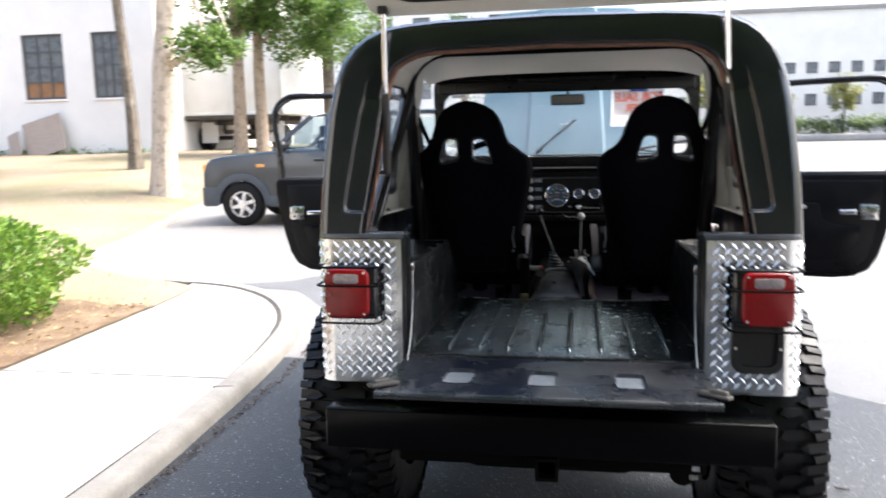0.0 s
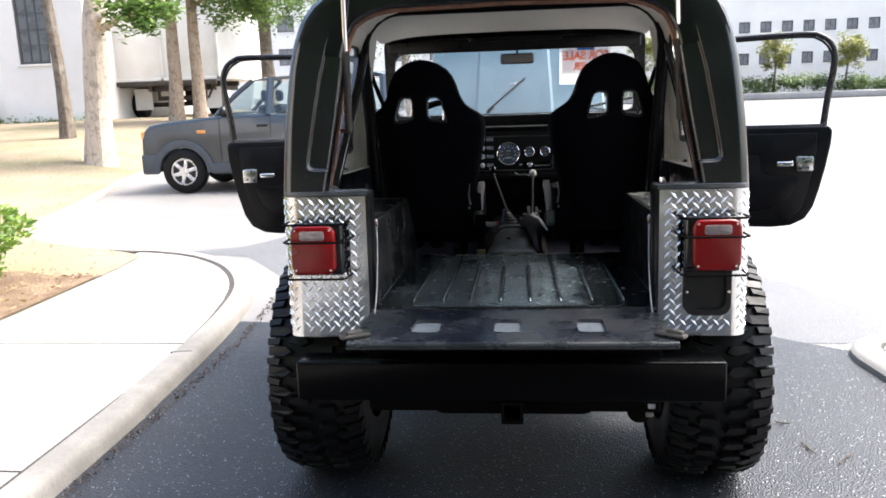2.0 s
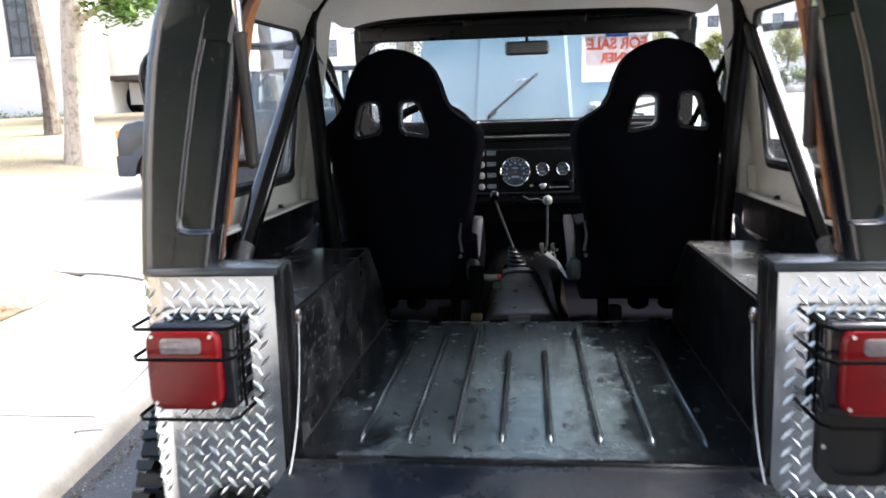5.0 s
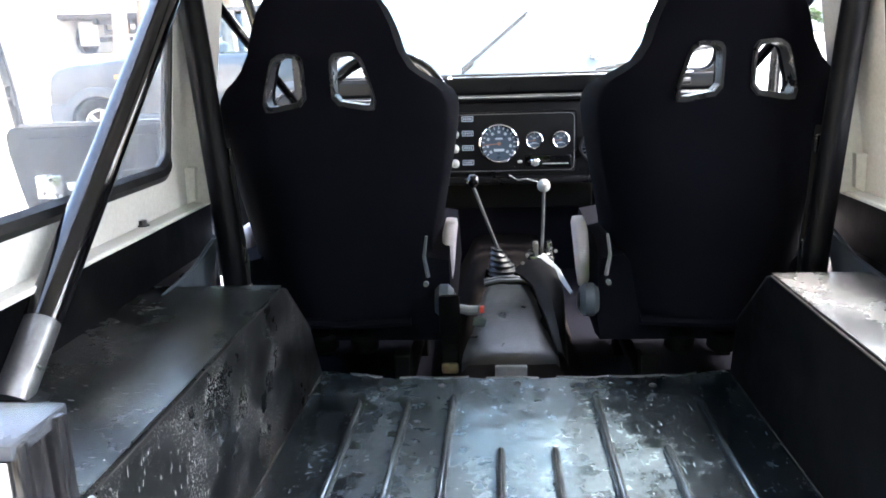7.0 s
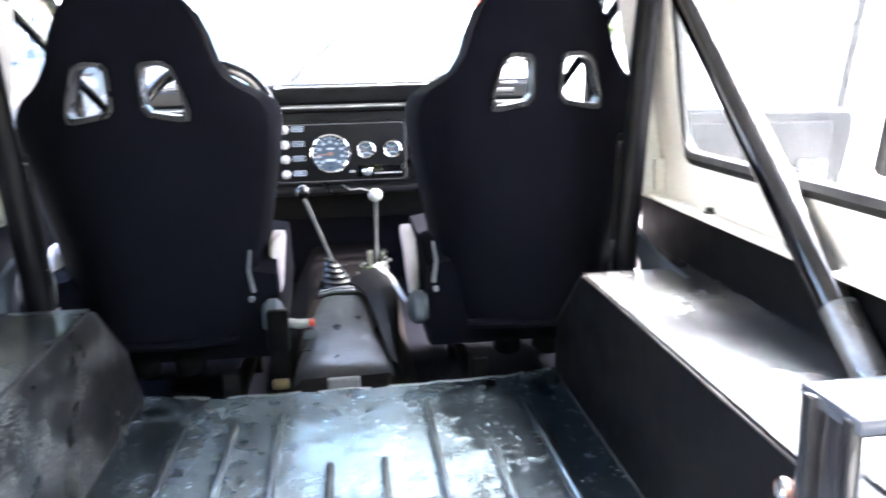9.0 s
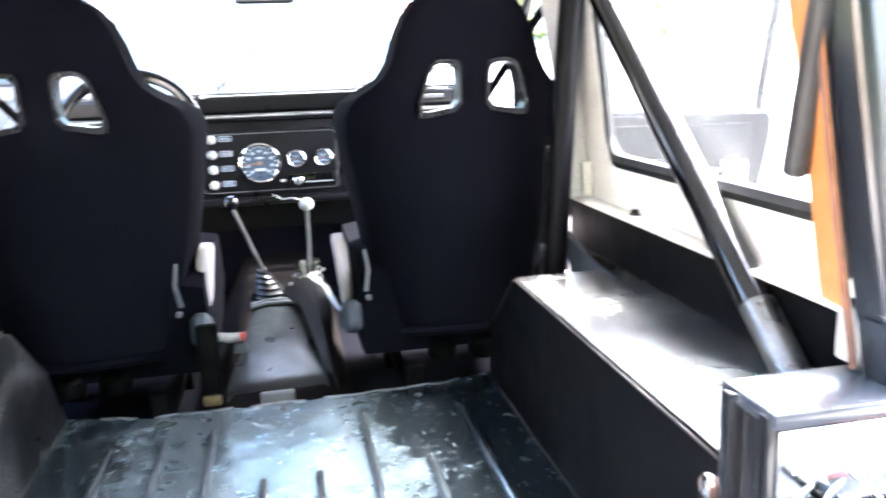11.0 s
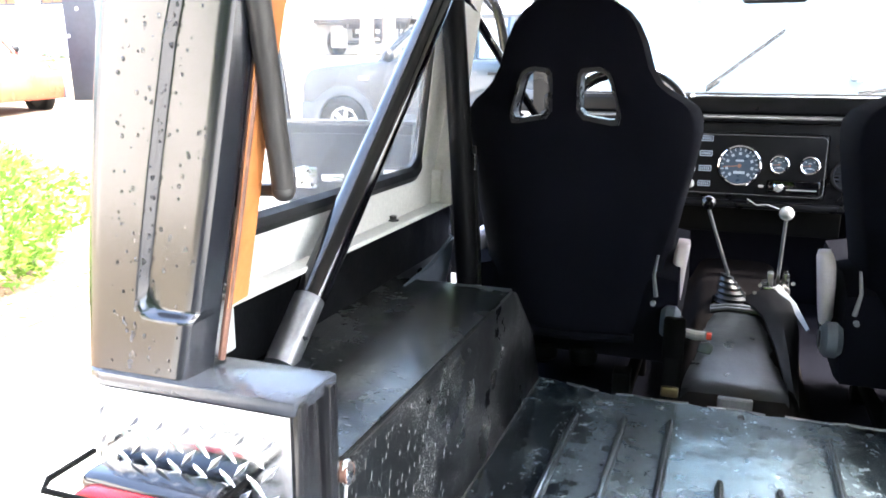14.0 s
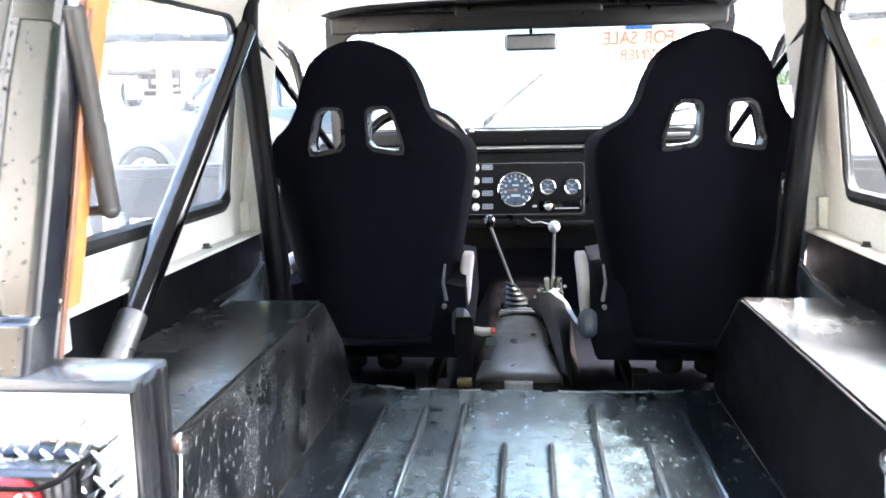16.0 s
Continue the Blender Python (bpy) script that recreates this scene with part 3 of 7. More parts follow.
def ball(bm, centre, r, scale=(1, 1, 1), u=14, v=10):
    t = bmesh.new()
    bmesh.ops.create_uvsphere(t, u_segments=u, v_segments=v, radius=r)
    return join(bm, t, Matrix.Translation(centre) @ Matrix.Diagonal((*scale, 1)))


def torus(bm, centre, normal, R, r, n=32, k=8):
    c, d = Vector(centre), Vector(normal).normalized()
    s = d.orthogonal().normalized()
    t = d.cross(s)
    vs = []
    for i in range(n):
        a = 2 * math.pi * i / n
        out = math.cos(a) * s + math.sin(a) * t
        vs.append([bm.verts.new(c + out * (R + r * math.cos(b)) + d * r * math.sin(b)) for b in (2 * math.pi * j / k for j in range(k))])
    for i in range(n):
        for j in range(k):
            bm.faces.new((vs[i][j], vs[(i + 1) % n][j], vs[(i + 1) % n][(j + 1) % k], vs[i][(j + 1) % k]))
    return bm


def both(name, make, material, parent, label="", sharp=32):
    """A part on either side: make(bm, s) with s = -1 and 1."""
    out = []
    for s in (-1, 1):
        bm = B()
        make(bm, s)
        out.append(part(name, bm, material, parent, label, sharp))
    return out


def sx(s, a, b):
    return (s * a, s * b) if s > 0 else (s * b, s * a)


def cut(solid_bm, tool_bm):
    """The first solid with the second taken out of it."""
    obs = []
    for b in (solid_bm, tool_bm):
        bmesh.ops.recalc_face_normals(b, faces=b.faces)
        data = bpy.data.meshes.new("tmp")
        b.to_mesh(data)
        b.free()
        obs.append(new("tmp", data))
    mod = obs[0].modifiers.new("cut", "BOOLEAN")
    mod.operation, mod.object, mod.solver = "DIFFERENCE", obs[1], "EXACT"
    dep = bpy.context.evaluated_depsgraph_get()
    done = bpy.data.meshes.new_from_object(obs[0].evaluated_get(dep))
    out = bmesh.new()
    out.from_mesh(done)
    for o in obs:
        d = o.data
        bpy.data.objects.remove(o)
        bpy.data.meshes.remove(d)
    bpy.data.meshes.remove(done)
    return out


def smooth01(t):
    t = min(1, max(0, t))
    return t * t * (3 - 2 * t)


# ---- ground and setting ----
def flat_grid(bm, rows):
    return loft(bm, rows, closed=False, caps=False)


bm = B()
flat_grid(bm, [[(x, y, 0) for x in (-400, -60, -20, -6, 0, 6, 20, 60, 400)] for y in (-300, -60, -20, -6, 0, 6, 20, 60, 140, 900)])
solid("ground", bm, "old_asphalt", "pale worn asphalt of the car park", "ground", kind="structure")

# dark new asphalt of the driveway, with an uneven far joint
random.seed(3)
edge = [(-1.95 + 3.79 * k / 32, 2.47 - 0.37 * k / 32 + random.uniform(-0.03, 0.03) - 0.26 * smooth01((k - 28) / 4)) for k in range(33)]
bm = B()
flat_grid(bm, [[(x, y, 0.004) for x, y in edge], [(x, 1.0, 0.004) for x, _ in edge], [(x, -4, 0.004) for x, _ in edge], [(x * 1.02, -25, 0.004) for x, _ in edge]])
solid("driveway", bm, "asphalt", "dark new asphalt with pale stone flecks", "road", kind="structure")


# shadow painted as greyer stretches of the old asphalt, with a wavering edge
random.seed(4)
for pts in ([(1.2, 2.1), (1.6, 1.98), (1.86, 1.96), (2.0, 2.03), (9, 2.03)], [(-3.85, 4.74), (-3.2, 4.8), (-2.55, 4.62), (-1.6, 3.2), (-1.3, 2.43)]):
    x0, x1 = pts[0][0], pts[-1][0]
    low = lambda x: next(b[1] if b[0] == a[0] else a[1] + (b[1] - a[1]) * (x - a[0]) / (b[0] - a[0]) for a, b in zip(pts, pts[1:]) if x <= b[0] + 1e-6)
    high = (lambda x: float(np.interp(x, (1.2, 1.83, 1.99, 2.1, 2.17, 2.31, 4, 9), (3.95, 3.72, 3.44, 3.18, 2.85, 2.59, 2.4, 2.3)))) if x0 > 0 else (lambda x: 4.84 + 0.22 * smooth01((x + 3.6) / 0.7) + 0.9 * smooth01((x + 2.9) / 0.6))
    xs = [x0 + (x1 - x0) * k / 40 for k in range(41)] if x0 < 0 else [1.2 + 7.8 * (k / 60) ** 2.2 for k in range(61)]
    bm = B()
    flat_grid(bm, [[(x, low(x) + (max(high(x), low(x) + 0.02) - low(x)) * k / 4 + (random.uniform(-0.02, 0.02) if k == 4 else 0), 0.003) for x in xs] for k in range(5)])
    solid("damp_patch", bm, "shadow_asphalt", "grey shadow painted on worn asphalt", "road", kind="structure")


def along(pts, step):
    """Points at even steps on a smooth line through pts."""
    v = [Vector((*p, 0)) for p in pts]
    out = []
    for i in range(len(v) - 1):
        a, b, c, d = v[max(i - 1, 0)], v[i], v[i + 1], v[min(i + 2, len(v) - 1)]
        n = max(1, round((c - b).length / step))
        for k in range(n):
            t = k / n
            out.append(0.5 * (2 * b + (c - a) * t + (2 * a - 5 * b + 4 * c - d) * t * t + (3 * b - a - 3 * c + d) * t ** 3))
    return out + [v[-1]]


def kerb(bm, line, width, height, left=True):
    """A kerb with a sloped, rounded face along a line; its body lies to the line's left."""
    rows = []
    for i, p in enumerate(line):
        d = (line[min(i + 1, len(line) - 1)] - line[max(i - 1, 0)]).normalized()
        n = Vector((-d.y, d.x, 0)) * (1 if left else -1)
        rows.append([p + n * u + Vector((0, 0, z)) for u, z in ((0, -0.02), (0.008, 0.5 * height), (0.02, height - 0.018), (0.035, height - 0.004), (0.055, height), (width, height), (width, -0.02))])
    return loft(bm, rows)


CURB = [(-1.75, -22), (-1.75, -6), (-1.75, 0), (-1.77, 1.1), (-1.82, 2.05), (-1.91, 2.75), (-2.03, 3.22), (-2.24, 3.68), (-2.52, 4.08), (-2.92, 4.44), (-3.4, 4.66), (-3.95, 4.78), (-5.0, 5.35), (-5.75, 6.4), (-6.25, 8.2), (-7.7, 13.2), (-9.5, 22), (-10, 45)]
walkway = thing("sidewalk", "pale concrete pavement with kerb and rounded end", "pavement", kind="structure")
bm = B()
kerb(bm, along(CURB, 0.12), 0.14, 0.09)
part("kerb", bm, "kerb_concrete", walkway, "rounded concrete kerb")
bm, line, rows = B(), [p for p in along(CURB, 0.12) if p.y < 4.9], []
for i, p in enumerate(line):
    d = (line[min(i + 1, len(line) - 1)] - line[max(i - 1, 0)]).normalized()
    rows.append([p + Vector((-d.y * u, d.x * u, 0.0835)) for u in (0.139, 0.178)])
loft(bm, rows, closed=False, caps=False)
part("joint", bm, "dirt_joint", walkway, "dark dirt-filled joint behind the kerb")
inner = [(-22, -1.9), (1.4, -1.91), (2.2, -1.985), (2.8, -2.085), (3.15, -2.22), (3.45, -2.47), (3.62, -2.78), (3.74, -3.3), (3.76, -3.45)]


def inner_x(y):
    for (y0, x0), (y1, x1) in zip(inner, inner[1:]):
        if y <= y1:
            return x0 + (x1 - x0) * (y - y0) / (y1 - y0)
    return inner[-1][1]


cuts = [-22, -12, -6, -3.0, -1.42, 0.16, 1.74, 3.74]
for y0, y1 in zip(cuts, cuts[1:]):
    ys = [y0 + 0.004 + (y1 - y0 - 0.008) * k / 8 for k in range(9)]
    bm = B()
    prism(bm, [(-3.42, ys[0]), *[(inner_x(y) - 0.001, y) for y in ys], (-3.42, ys[-1])], "z", 0.0, 0.084, 0.004, 1)
    part("slab", bm, "concrete", walkway)
    part("joint", box(B(), -3.41, inner_x(y1) - 0.002, y1 - 0.0042, y1 + 0.0042, 0.02, 0.0855), "dirt_joint", walkway)
for y, x in ((-1.35, -1.75), (1.6, -1.795)):
    part("joint", kerb(B(), [Vector((x + 0.0012, y, 0)), Vector((x - 0.0005, y + 0.007, 0))], 0.15, 0.0915), "dirt_joint", walkway, "dark joint across the kerb")
bm = B()
ends = [p for p in along(CURB, 0.12) if 2.6 < p.y < 5.2 and p.x > -3.6]
shift = []
for i, p in enumerate(ends):
    d = (ends[min(i + 1, len(ends) - 1)] - ends[max(i - 1, 0)]).normalized()
    shift.append((p.x - 0.16 * d.y, p.y + 0.16 * d.x))
prism(bm, shift + [(-3.5, 3.6), (-2.3, 2.7)], "z", 0.0, 0.08)
part("slab", bm, "concrete", walkway, "rounded end slab")

bm = B()
right_line = along([(9, 2.02), (3, 2.02), (2.3, 2.02), (2.1, 2.012), (1.96, 1.975), (1.86, 1.9), (1.8, 1.79), (1.78, 1.62), (1.8, 1.42), (1.83, 0.4), (1.87, -6), (1.92, -20)], 0.1)
kerb(bm, right_line, 0.15, 0.06)
right_kerb = thing("island_kerb", "concrete kerb and slab at the drive's corner", "kerb", kind="structure")
part("kerb", bm, "concrete", right_kerb)
bm = B()
prism(bm, [(2.28, 1.867), (9, 1.867), (9, -20), (2.075, -20), (1.983, 0.4), (1.955, 1.42), (1.94, 1.6), (1.95, 1.72), (2.0, 1.8), (2.1, 1.85)], "z", 0.0, 0.057, 0.004, 1)
part("slab", bm, "concrete", right_kerb)


def bank(y):
    return 0.088 + 0.82 * smooth01((y - 5.5) / 21)


lawn_edge = [(-3.415, -22), (-3.415, -12), (-3.415, -4.2), (-3.415, -2), (-3.415, 0), (-3.415, 2), (-3.415, 3.0), (-3.42, 3.7), (-3.44, 4.0), (-3.48, 4.35)]
kerb_line = along(CURB, 0.5)
for i, p in enumerate(kerb_line[1:-1], 1):
    d = (kerb_line[i + 1] - kerb_line[i - 1]).normalized()
    q = p + Vector((-d.y, d.x, 0)) * 0.14
    if q.x < -3.55 and q.y > lawn_edge[-1][1]:
        lawn_edge.append((q.x, q.y))
bm = B()
rows = []
random.seed(5)
for x, y in lawn_edge:
    rows.append([(x - u, y, 0.09 + (bank(y) - 0.088) * smooth01(u / 2.2) + random.uniform(-0.012, 0.012) * min(1, u)) for u in (0.0, 0.35, 0.9, 1.8, 3, 4.5, 6.5, 9, 13, 20, 45)])
flat_grid(bm, rows)
solid("lawn", bm, "lawn", "dry tan lawn rising towards the buildings", "lawn", kind="structure")
bm = B()
flat_grid(bm, [[(-3.42 - 1.9 * u, y + 0.12 * math.sin(9 * u + y), bank(y) + 0.012 + 0.03 * math.sin(3 * u + 2 * y) * u * (1 - u)) for u in (0, 0.2, 0.4, 0.6, 0.8, 1.0)] for y in (-4, -2, -1, 0, 0.6, 1.2, 1.8, 2.4, 3.0, 3.55)])
solid("planting_bed", bm, "mulch", "brown leaf mulch bed beside the pavement", "planting bed", kind="structure")


def scatter(bm, count, place, size, upright=0.0):
    """Loose leaf-shaped blades, each a bent pair of triangles."""
    for _ in range(count):
        p = Vector(place())
        a, tilt = random.uniform(0, 2 * math.pi), random.uniform(-0.6, 0.6)
        d = Vector((math.cos(a), math.sin(a), tilt + upright)).normalized()
        w = d.cross(Vector((random.uniform(-1, 1), random.uniform(-1, 1), 1))).normalized()
        L = size * random.uniform(0.6, 1.4)
        v = [bm.verts.new(q) for q in (p, p + d * L * 0.5 + w * L * 0.24, p + d * L, p + d * L * 0.5 - w * L * 0.24)]
        bm.faces.new((v[0], v[1], v[2])), bm.faces.new((v[0], v[2], v[3]))
    return bm


random.seed(8)
bm = scatter(B(), 900, lambda: (random.uniform(-5.2, -3.45), random.uniform(-0.5, 3.7), 0.112), 0.05)
solid("leaf_litter", bm, "straw", "scattered dry brown leaves on the mulch", "leaf litter", kind="stuff")


def by_kerb():
    y = random.uniform(-1.5, 3.2)
    return (-1.73 - (0.09 if y > 2 else 0.0) * (y - 2) + random.uniform(0, 0.1) ** 1.3, y, 0.008)


bm = scatter(B(), 1100, by_kerb, 0.018)
solid("gutter_debris", bm, "twig", "brown grit and bits of leaf along the kerb", "debris", kind="stuff")
def edge_x(y):
    for (x0, y0), (x1, y1) in zip(lawn_edge, lawn_edge[1:]):
        if y <= y1:
            return x0 + (x1 - x0) * (y - y0) / (y1 - y0)
    return -10


bm = B()
for k in range(1300):
    y = random.uniform(3.4, 17)
    x = min(edge_x(y), -3.6) - 0.1 - abs(random.gauss(0, 1.6))
    h = random.uniform(0.02, 0.06)
    p = Vector((x, y, 0.088 + (bank(y) - 0.088) * smooth01((min(edge_x(y), -3.6) - x) / 2.2) - 0.004))
    a = random.uniform(0, 6.28)
    w, lean = Vector((math.cos(a), math.sin(a), 0)) * 0.007, Vector((random.uniform(-0.04, 0.04), random.uniform(-0.04, 0.04), h))
    bm.faces.new([bm.verts.new(q) for q in (p - w, p + w, p + lean)])
solid("grass", bm, "grass", "thin dry and green grass blades", "grass", kind="stuff")

for pts in ([(1.17, 0.653), (1.181, 0.6), (1.193, 0.552)], [(1.252, 0.467), (1.295, 0.521), (1.335, 0.556)], [(1.13, 0.86), (1.16, 0.845), (1.19, 0.84)]):
    bm = B()
    tube(bm, [(x, y, 0.011) for x, y in pts], [0.003, 0.004, 0.002], 6)
    solid("fallen_twig", bm, "twig", "thin dry twig lying on the asphalt", "twig", "twigs on the drive")


# ---- plants ----
def foliage(bm, clumps, leaf, per, flat=0.5):
    """Leaves in loose clumps: rows of centre and radius."""
    for c, r in clumps:
        for _ in range(per):
            d = Vector((random.gauss(0, 1), random.gauss(0, 1), random.gauss(0, 0.8))).normalized() * r * random.uniform(0.25, 1.05)
            p = Vector(c) + d
            a = Vector((random.uniform(-1, 1), random.uniform(-1, 1), random.uniform(-flat, flat))).normalized()
            w = a.cross(Vector((random.uniform(-0.5, 0.5), random.uniform(-0.5, 0.5), 1))).normalized()
            L = leaf * random.uniform(0.6, 1.3)
            v = [bm.verts.new(q) for q in (p, p + a * L * 0.45 + w * L * 0.3, p + a * L, p + a * L * 0.45 - w * L * 0.3)]
            bm.faces.new((v[0], v[1], v[2])), bm.faces.new((v[0], v[2], v[3]))
    return bm


def tree(at, top, r0, r1, clumps, leaf, per, leaves, label, limbs=(), lean=(0, 0), bark="bark"):
    """A trunk from the ground up to a height, its limbs and a ragged crown."""
    ob = thing("tree", label, "tree", Matrix.Translation(at), "trees on the lawn")
    bm = B()
    n = 9
    pts, rs = [], []
    for k in range(n + 1):
        t = k / n
        pts.append((lean[0] * t + 0.05 * math.sin(5 * t + at[0]), lean[1] * t + 0.05 * math.cos(4 * t), -0.1 + t * (top + 0.1)))
        rs.append((r0 + (r1 - r0) * t) * (1 + 0.45 * math.exp(-9 * t)))
    tube(bm, pts, rs, 14)
    for v in bm.verts:
        v.co.x += 0.03 * r0 * math.sin(9 * v.co.z + 4 * math.atan2(v.co.y, v.co.x + 1e-6)) * 3
    part("trunk", bm, bark, ob)
    tip = Vector(pts[-1])
    for base, end in limbs:
        a, b = Vector(pts[round(base * n)]), Vector(end)
        bm = B()
        tube(bm, [a, a.lerp(b, 0.5) + Vector((0, 0, 0.15)), b], [r1 * 0.5, r1 * 0.35, 0.02], 8)
        part("limb", bm, bark, ob)
    for c, r in clumps[:: max(1, len(clumps) // 10)]:
        c = Vector(c)
        bm = B()
        tube(bm, [tip - Vector((0, 0, 0.6)), tip.lerp(c, 0.55) + Vector((0, 0, 0.1)), c], [r1 * 0.4, r1 * 0.2, 0.015], 6)
        part("limb", bm, bark, ob)
    part("crown", foliage(B(), clumps, leaf, per), leaves, ob)
    return ob


def cloud(n, cx, cy, cz, rx, ry, rz, r, hollow=0.45):
    out = []
    for _ in range(n):
        d = Vector((random.gauss(0, 1), random.gauss(0, 1), random.gauss(0, 1))).normalized() * random.uniform(hollow, 1)
        out.append(((cx + d.x * rx, cy + d.y * ry, cz + d.z * rz), r * random.uniform(0.6, 1.3)))
    return out


random.seed(21)
tree((-8.95, 13.6, 0.22), 6.2, 0.25, 0.19, cloud(60, 0.4, 0, 6.6, 2.8, 2.6, 2.2, 0.55) + cloud(18, 1.45, -0.4, 3.0, 0.9, 0.7, 0.42, 0.3), 0.16, 70, "leaf", "tall tree with a thick pale grey trunk on the lawn", [(0.45, (1.8, -0.3, 3.1)), (0.5, (0.8, -0.6, 3.0))], (0.5, 0.0), "pale_bark")
tree((-12.3, 18.0, 0.58), 6.4, 0.16, 0.12, cloud(36, 0, 0, 6.9, 2.2, 2.0, 1.7, 0.5), 0.16, 60, "leaf", "slender leaning tree with dark bark before a white wall", [], (-0.1, 0.0))
tree((-11.86, 24.0, 0.82), 7.0, 0.21, 0.165, cloud(80, 0.2, -0.5, 5.2, 2.0, 1.8, 1.8, 0.55), 0.17, 100, "leaf", "straight tree with brown bark beside its twin", [(0.6, (1.2, -0.5, 5.0))], (0.35, 0), "tan_bark")
tree((-11.12, 24.2, 0.7), 7.0, 0.2, 0.155, cloud(85, 1.9, -0.5, 4.8, 2.0, 1.8, 1.6, 0.55), 0.17, 100, "leaf", "straight tree with brown bark, one of a pair", [(0.6, (2.4, -0.5, 5.1))], (0.3, 0), "tan_bark")
tree((-10.3, 30.0, 0.35), 6.0, 0.3, 0.2, cloud(70, 0.6, -0.5, 5.6, 2.4, 2.2, 1.9, 0.65), 0.18, 70, "leaf", "leafy green tree behind the parked car", [], (0, 0))
tree((-6.6, 44.0, 0.0), 5.0, 0.25, 0.18, cloud(50, 0, 0, 6.0, 3.2, 2.6, 2.6, 0.8), 0.22, 50, "leaf", "distant green tree before the white building", [], (0, 0))
for x, y, s in ((22.2, 70, 1.0), (28.2, 70, 0.95), (16.5, 70, 1.05), (34.5, 70, 1.0), (11.0, 70, 1.1)):
    ob = tree((x, y, 0.6), 3.0, 0.1, 0.07, cloud(34, 0, 0, 3.4 * s, 1.5, 1.3, 1.45, 0.55), 0.25, 80, "yellow_leaf", "small yellow-green ornamental tree behind the hedge", [], (0, 0))
    ob["group"] = "young trees by the hedge"


# unseen low trees, added to block sky light and darken reflections
for x, y, h in ((-5.6, -10.2, 9.0), (-2.9, -9.2, 8.5), (-0.2, -8.6, 8.0), (2.6, -9.0, 8.5), (5.6, -9.8, 9.0)):
    tree((x, y, 0.0), 4.0, 0.22, 0.14, cloud(110, 0, 0, 0.5 * h, 2.3, 1.8, 0.46 * h, 0.85, 0.2), 0.42, 60, "leaf", "unseen green tree added behind the drive to block sky light")["group"] = "trees on the verge"


def shrub(name, at, rx, ry, h, count, leaf, material, label, group=""):
    """A dense bush of leaves on short twigs."""
    ob = thing(name, label, "shrub", Matrix.Translation(at), group)
    bm = B()
    for k in range(14):
        a = 2.4 * k
        e = Vector((0.7 * rx * math.cos(a) * random.uniform(0.4, 1), 0.7 * ry * math.sin(a) * random.uniform(0.4, 1), h * random.uniform(0.55, 0.85)))
        tube(bm, [(0.1 * e.x, 0.1 * e.y, -0.05), e * 0.5, e], [0.018, 0.012, 0.005], 5)
    part("stems", bm, "twig", ob)
    bm = B()
    for _ in range(count):
        a, q = random.uniform(0, 2 * math.pi), random.random() ** 0.25
        z = random.uniform(0.06, 1)
        prof = (1 - max(0, (z - 0.55) / 0.45) ** 2.2) ** 0.5 * (0.72 + 0.28 * smooth01(z / 0.5))
        wob = 1 + 0.1 * math.sin(5 * a + 7 * z) + 0.06 * math.sin(11 * a - 5 * z)
        p = Vector((rx * q * prof * wob * math.cos(a), ry * q * prof * wob * math.sin(a), h * z * (1 + 0.05 * math.sin(9 * a))))
        d = Vector((math.cos(a) + random.gauss(0, 0.6), math.sin(a) + random.gauss(0, 0.6), random.gauss(0.5, 0.6))).normalized()
        w = d.cross(Vector((random.gauss(0, 1), random.gauss(0, 1), random.gauss(0, 1)))).normalized()
        L = leaf * random.uniform(0.6, 1.4)
        v = [bm.verts.new(t) for t in (p, p + d * L * 0.5 + w * L * 0.22, p + d * L, p + d * L * 0.5 - w * L * 0.22)]
        bm.faces.new((v[0], v[1], v[2])), bm.faces.new((v[0], v[2], v[3]))
    part("leaves", bm, material, ob)
    return ob


random.seed(33)
shrub("shrub", (-4.7, 2.64, 0.09), 1.0, 0.98, 0.82, 11500, 0.06, "shrub", "clipped bright green shrub on the mulch bed", "shrubs along the pavement")
shrub("shrub", (-5.1, 0.8, 0.09), 0.9, 0.9, 0.72, 4000, 0.065, "shrub", "clipped bright green shrub further along the bed", "shrubs along the pavement")
random.seed(34)
bm = foliage(B(), [((x + random.uniform(-0.4, 0.4), 70.2 + random.uniform(-0.9, 0.9), 1.15 + random.uniform(-0.35, 0.5)), random.uniform(0.55, 0.95)) for x in np.arange(4, 60, 0.3)], 0.26, 170)
solid("hedge", bm, "hedge_leaf", "long loose green hedge along the far kerb", "hedge", kind="stuff")
bm = B()
prism(bm, [(3, 68.6), (62, 68.6), (62, 72), (3, 72)], "z", 0, 0.6, 0.12, 3)
solid("hedge_bank", bm, "concrete", "low concrete-faced bank under the hedge", "planting bed", kind="structure")


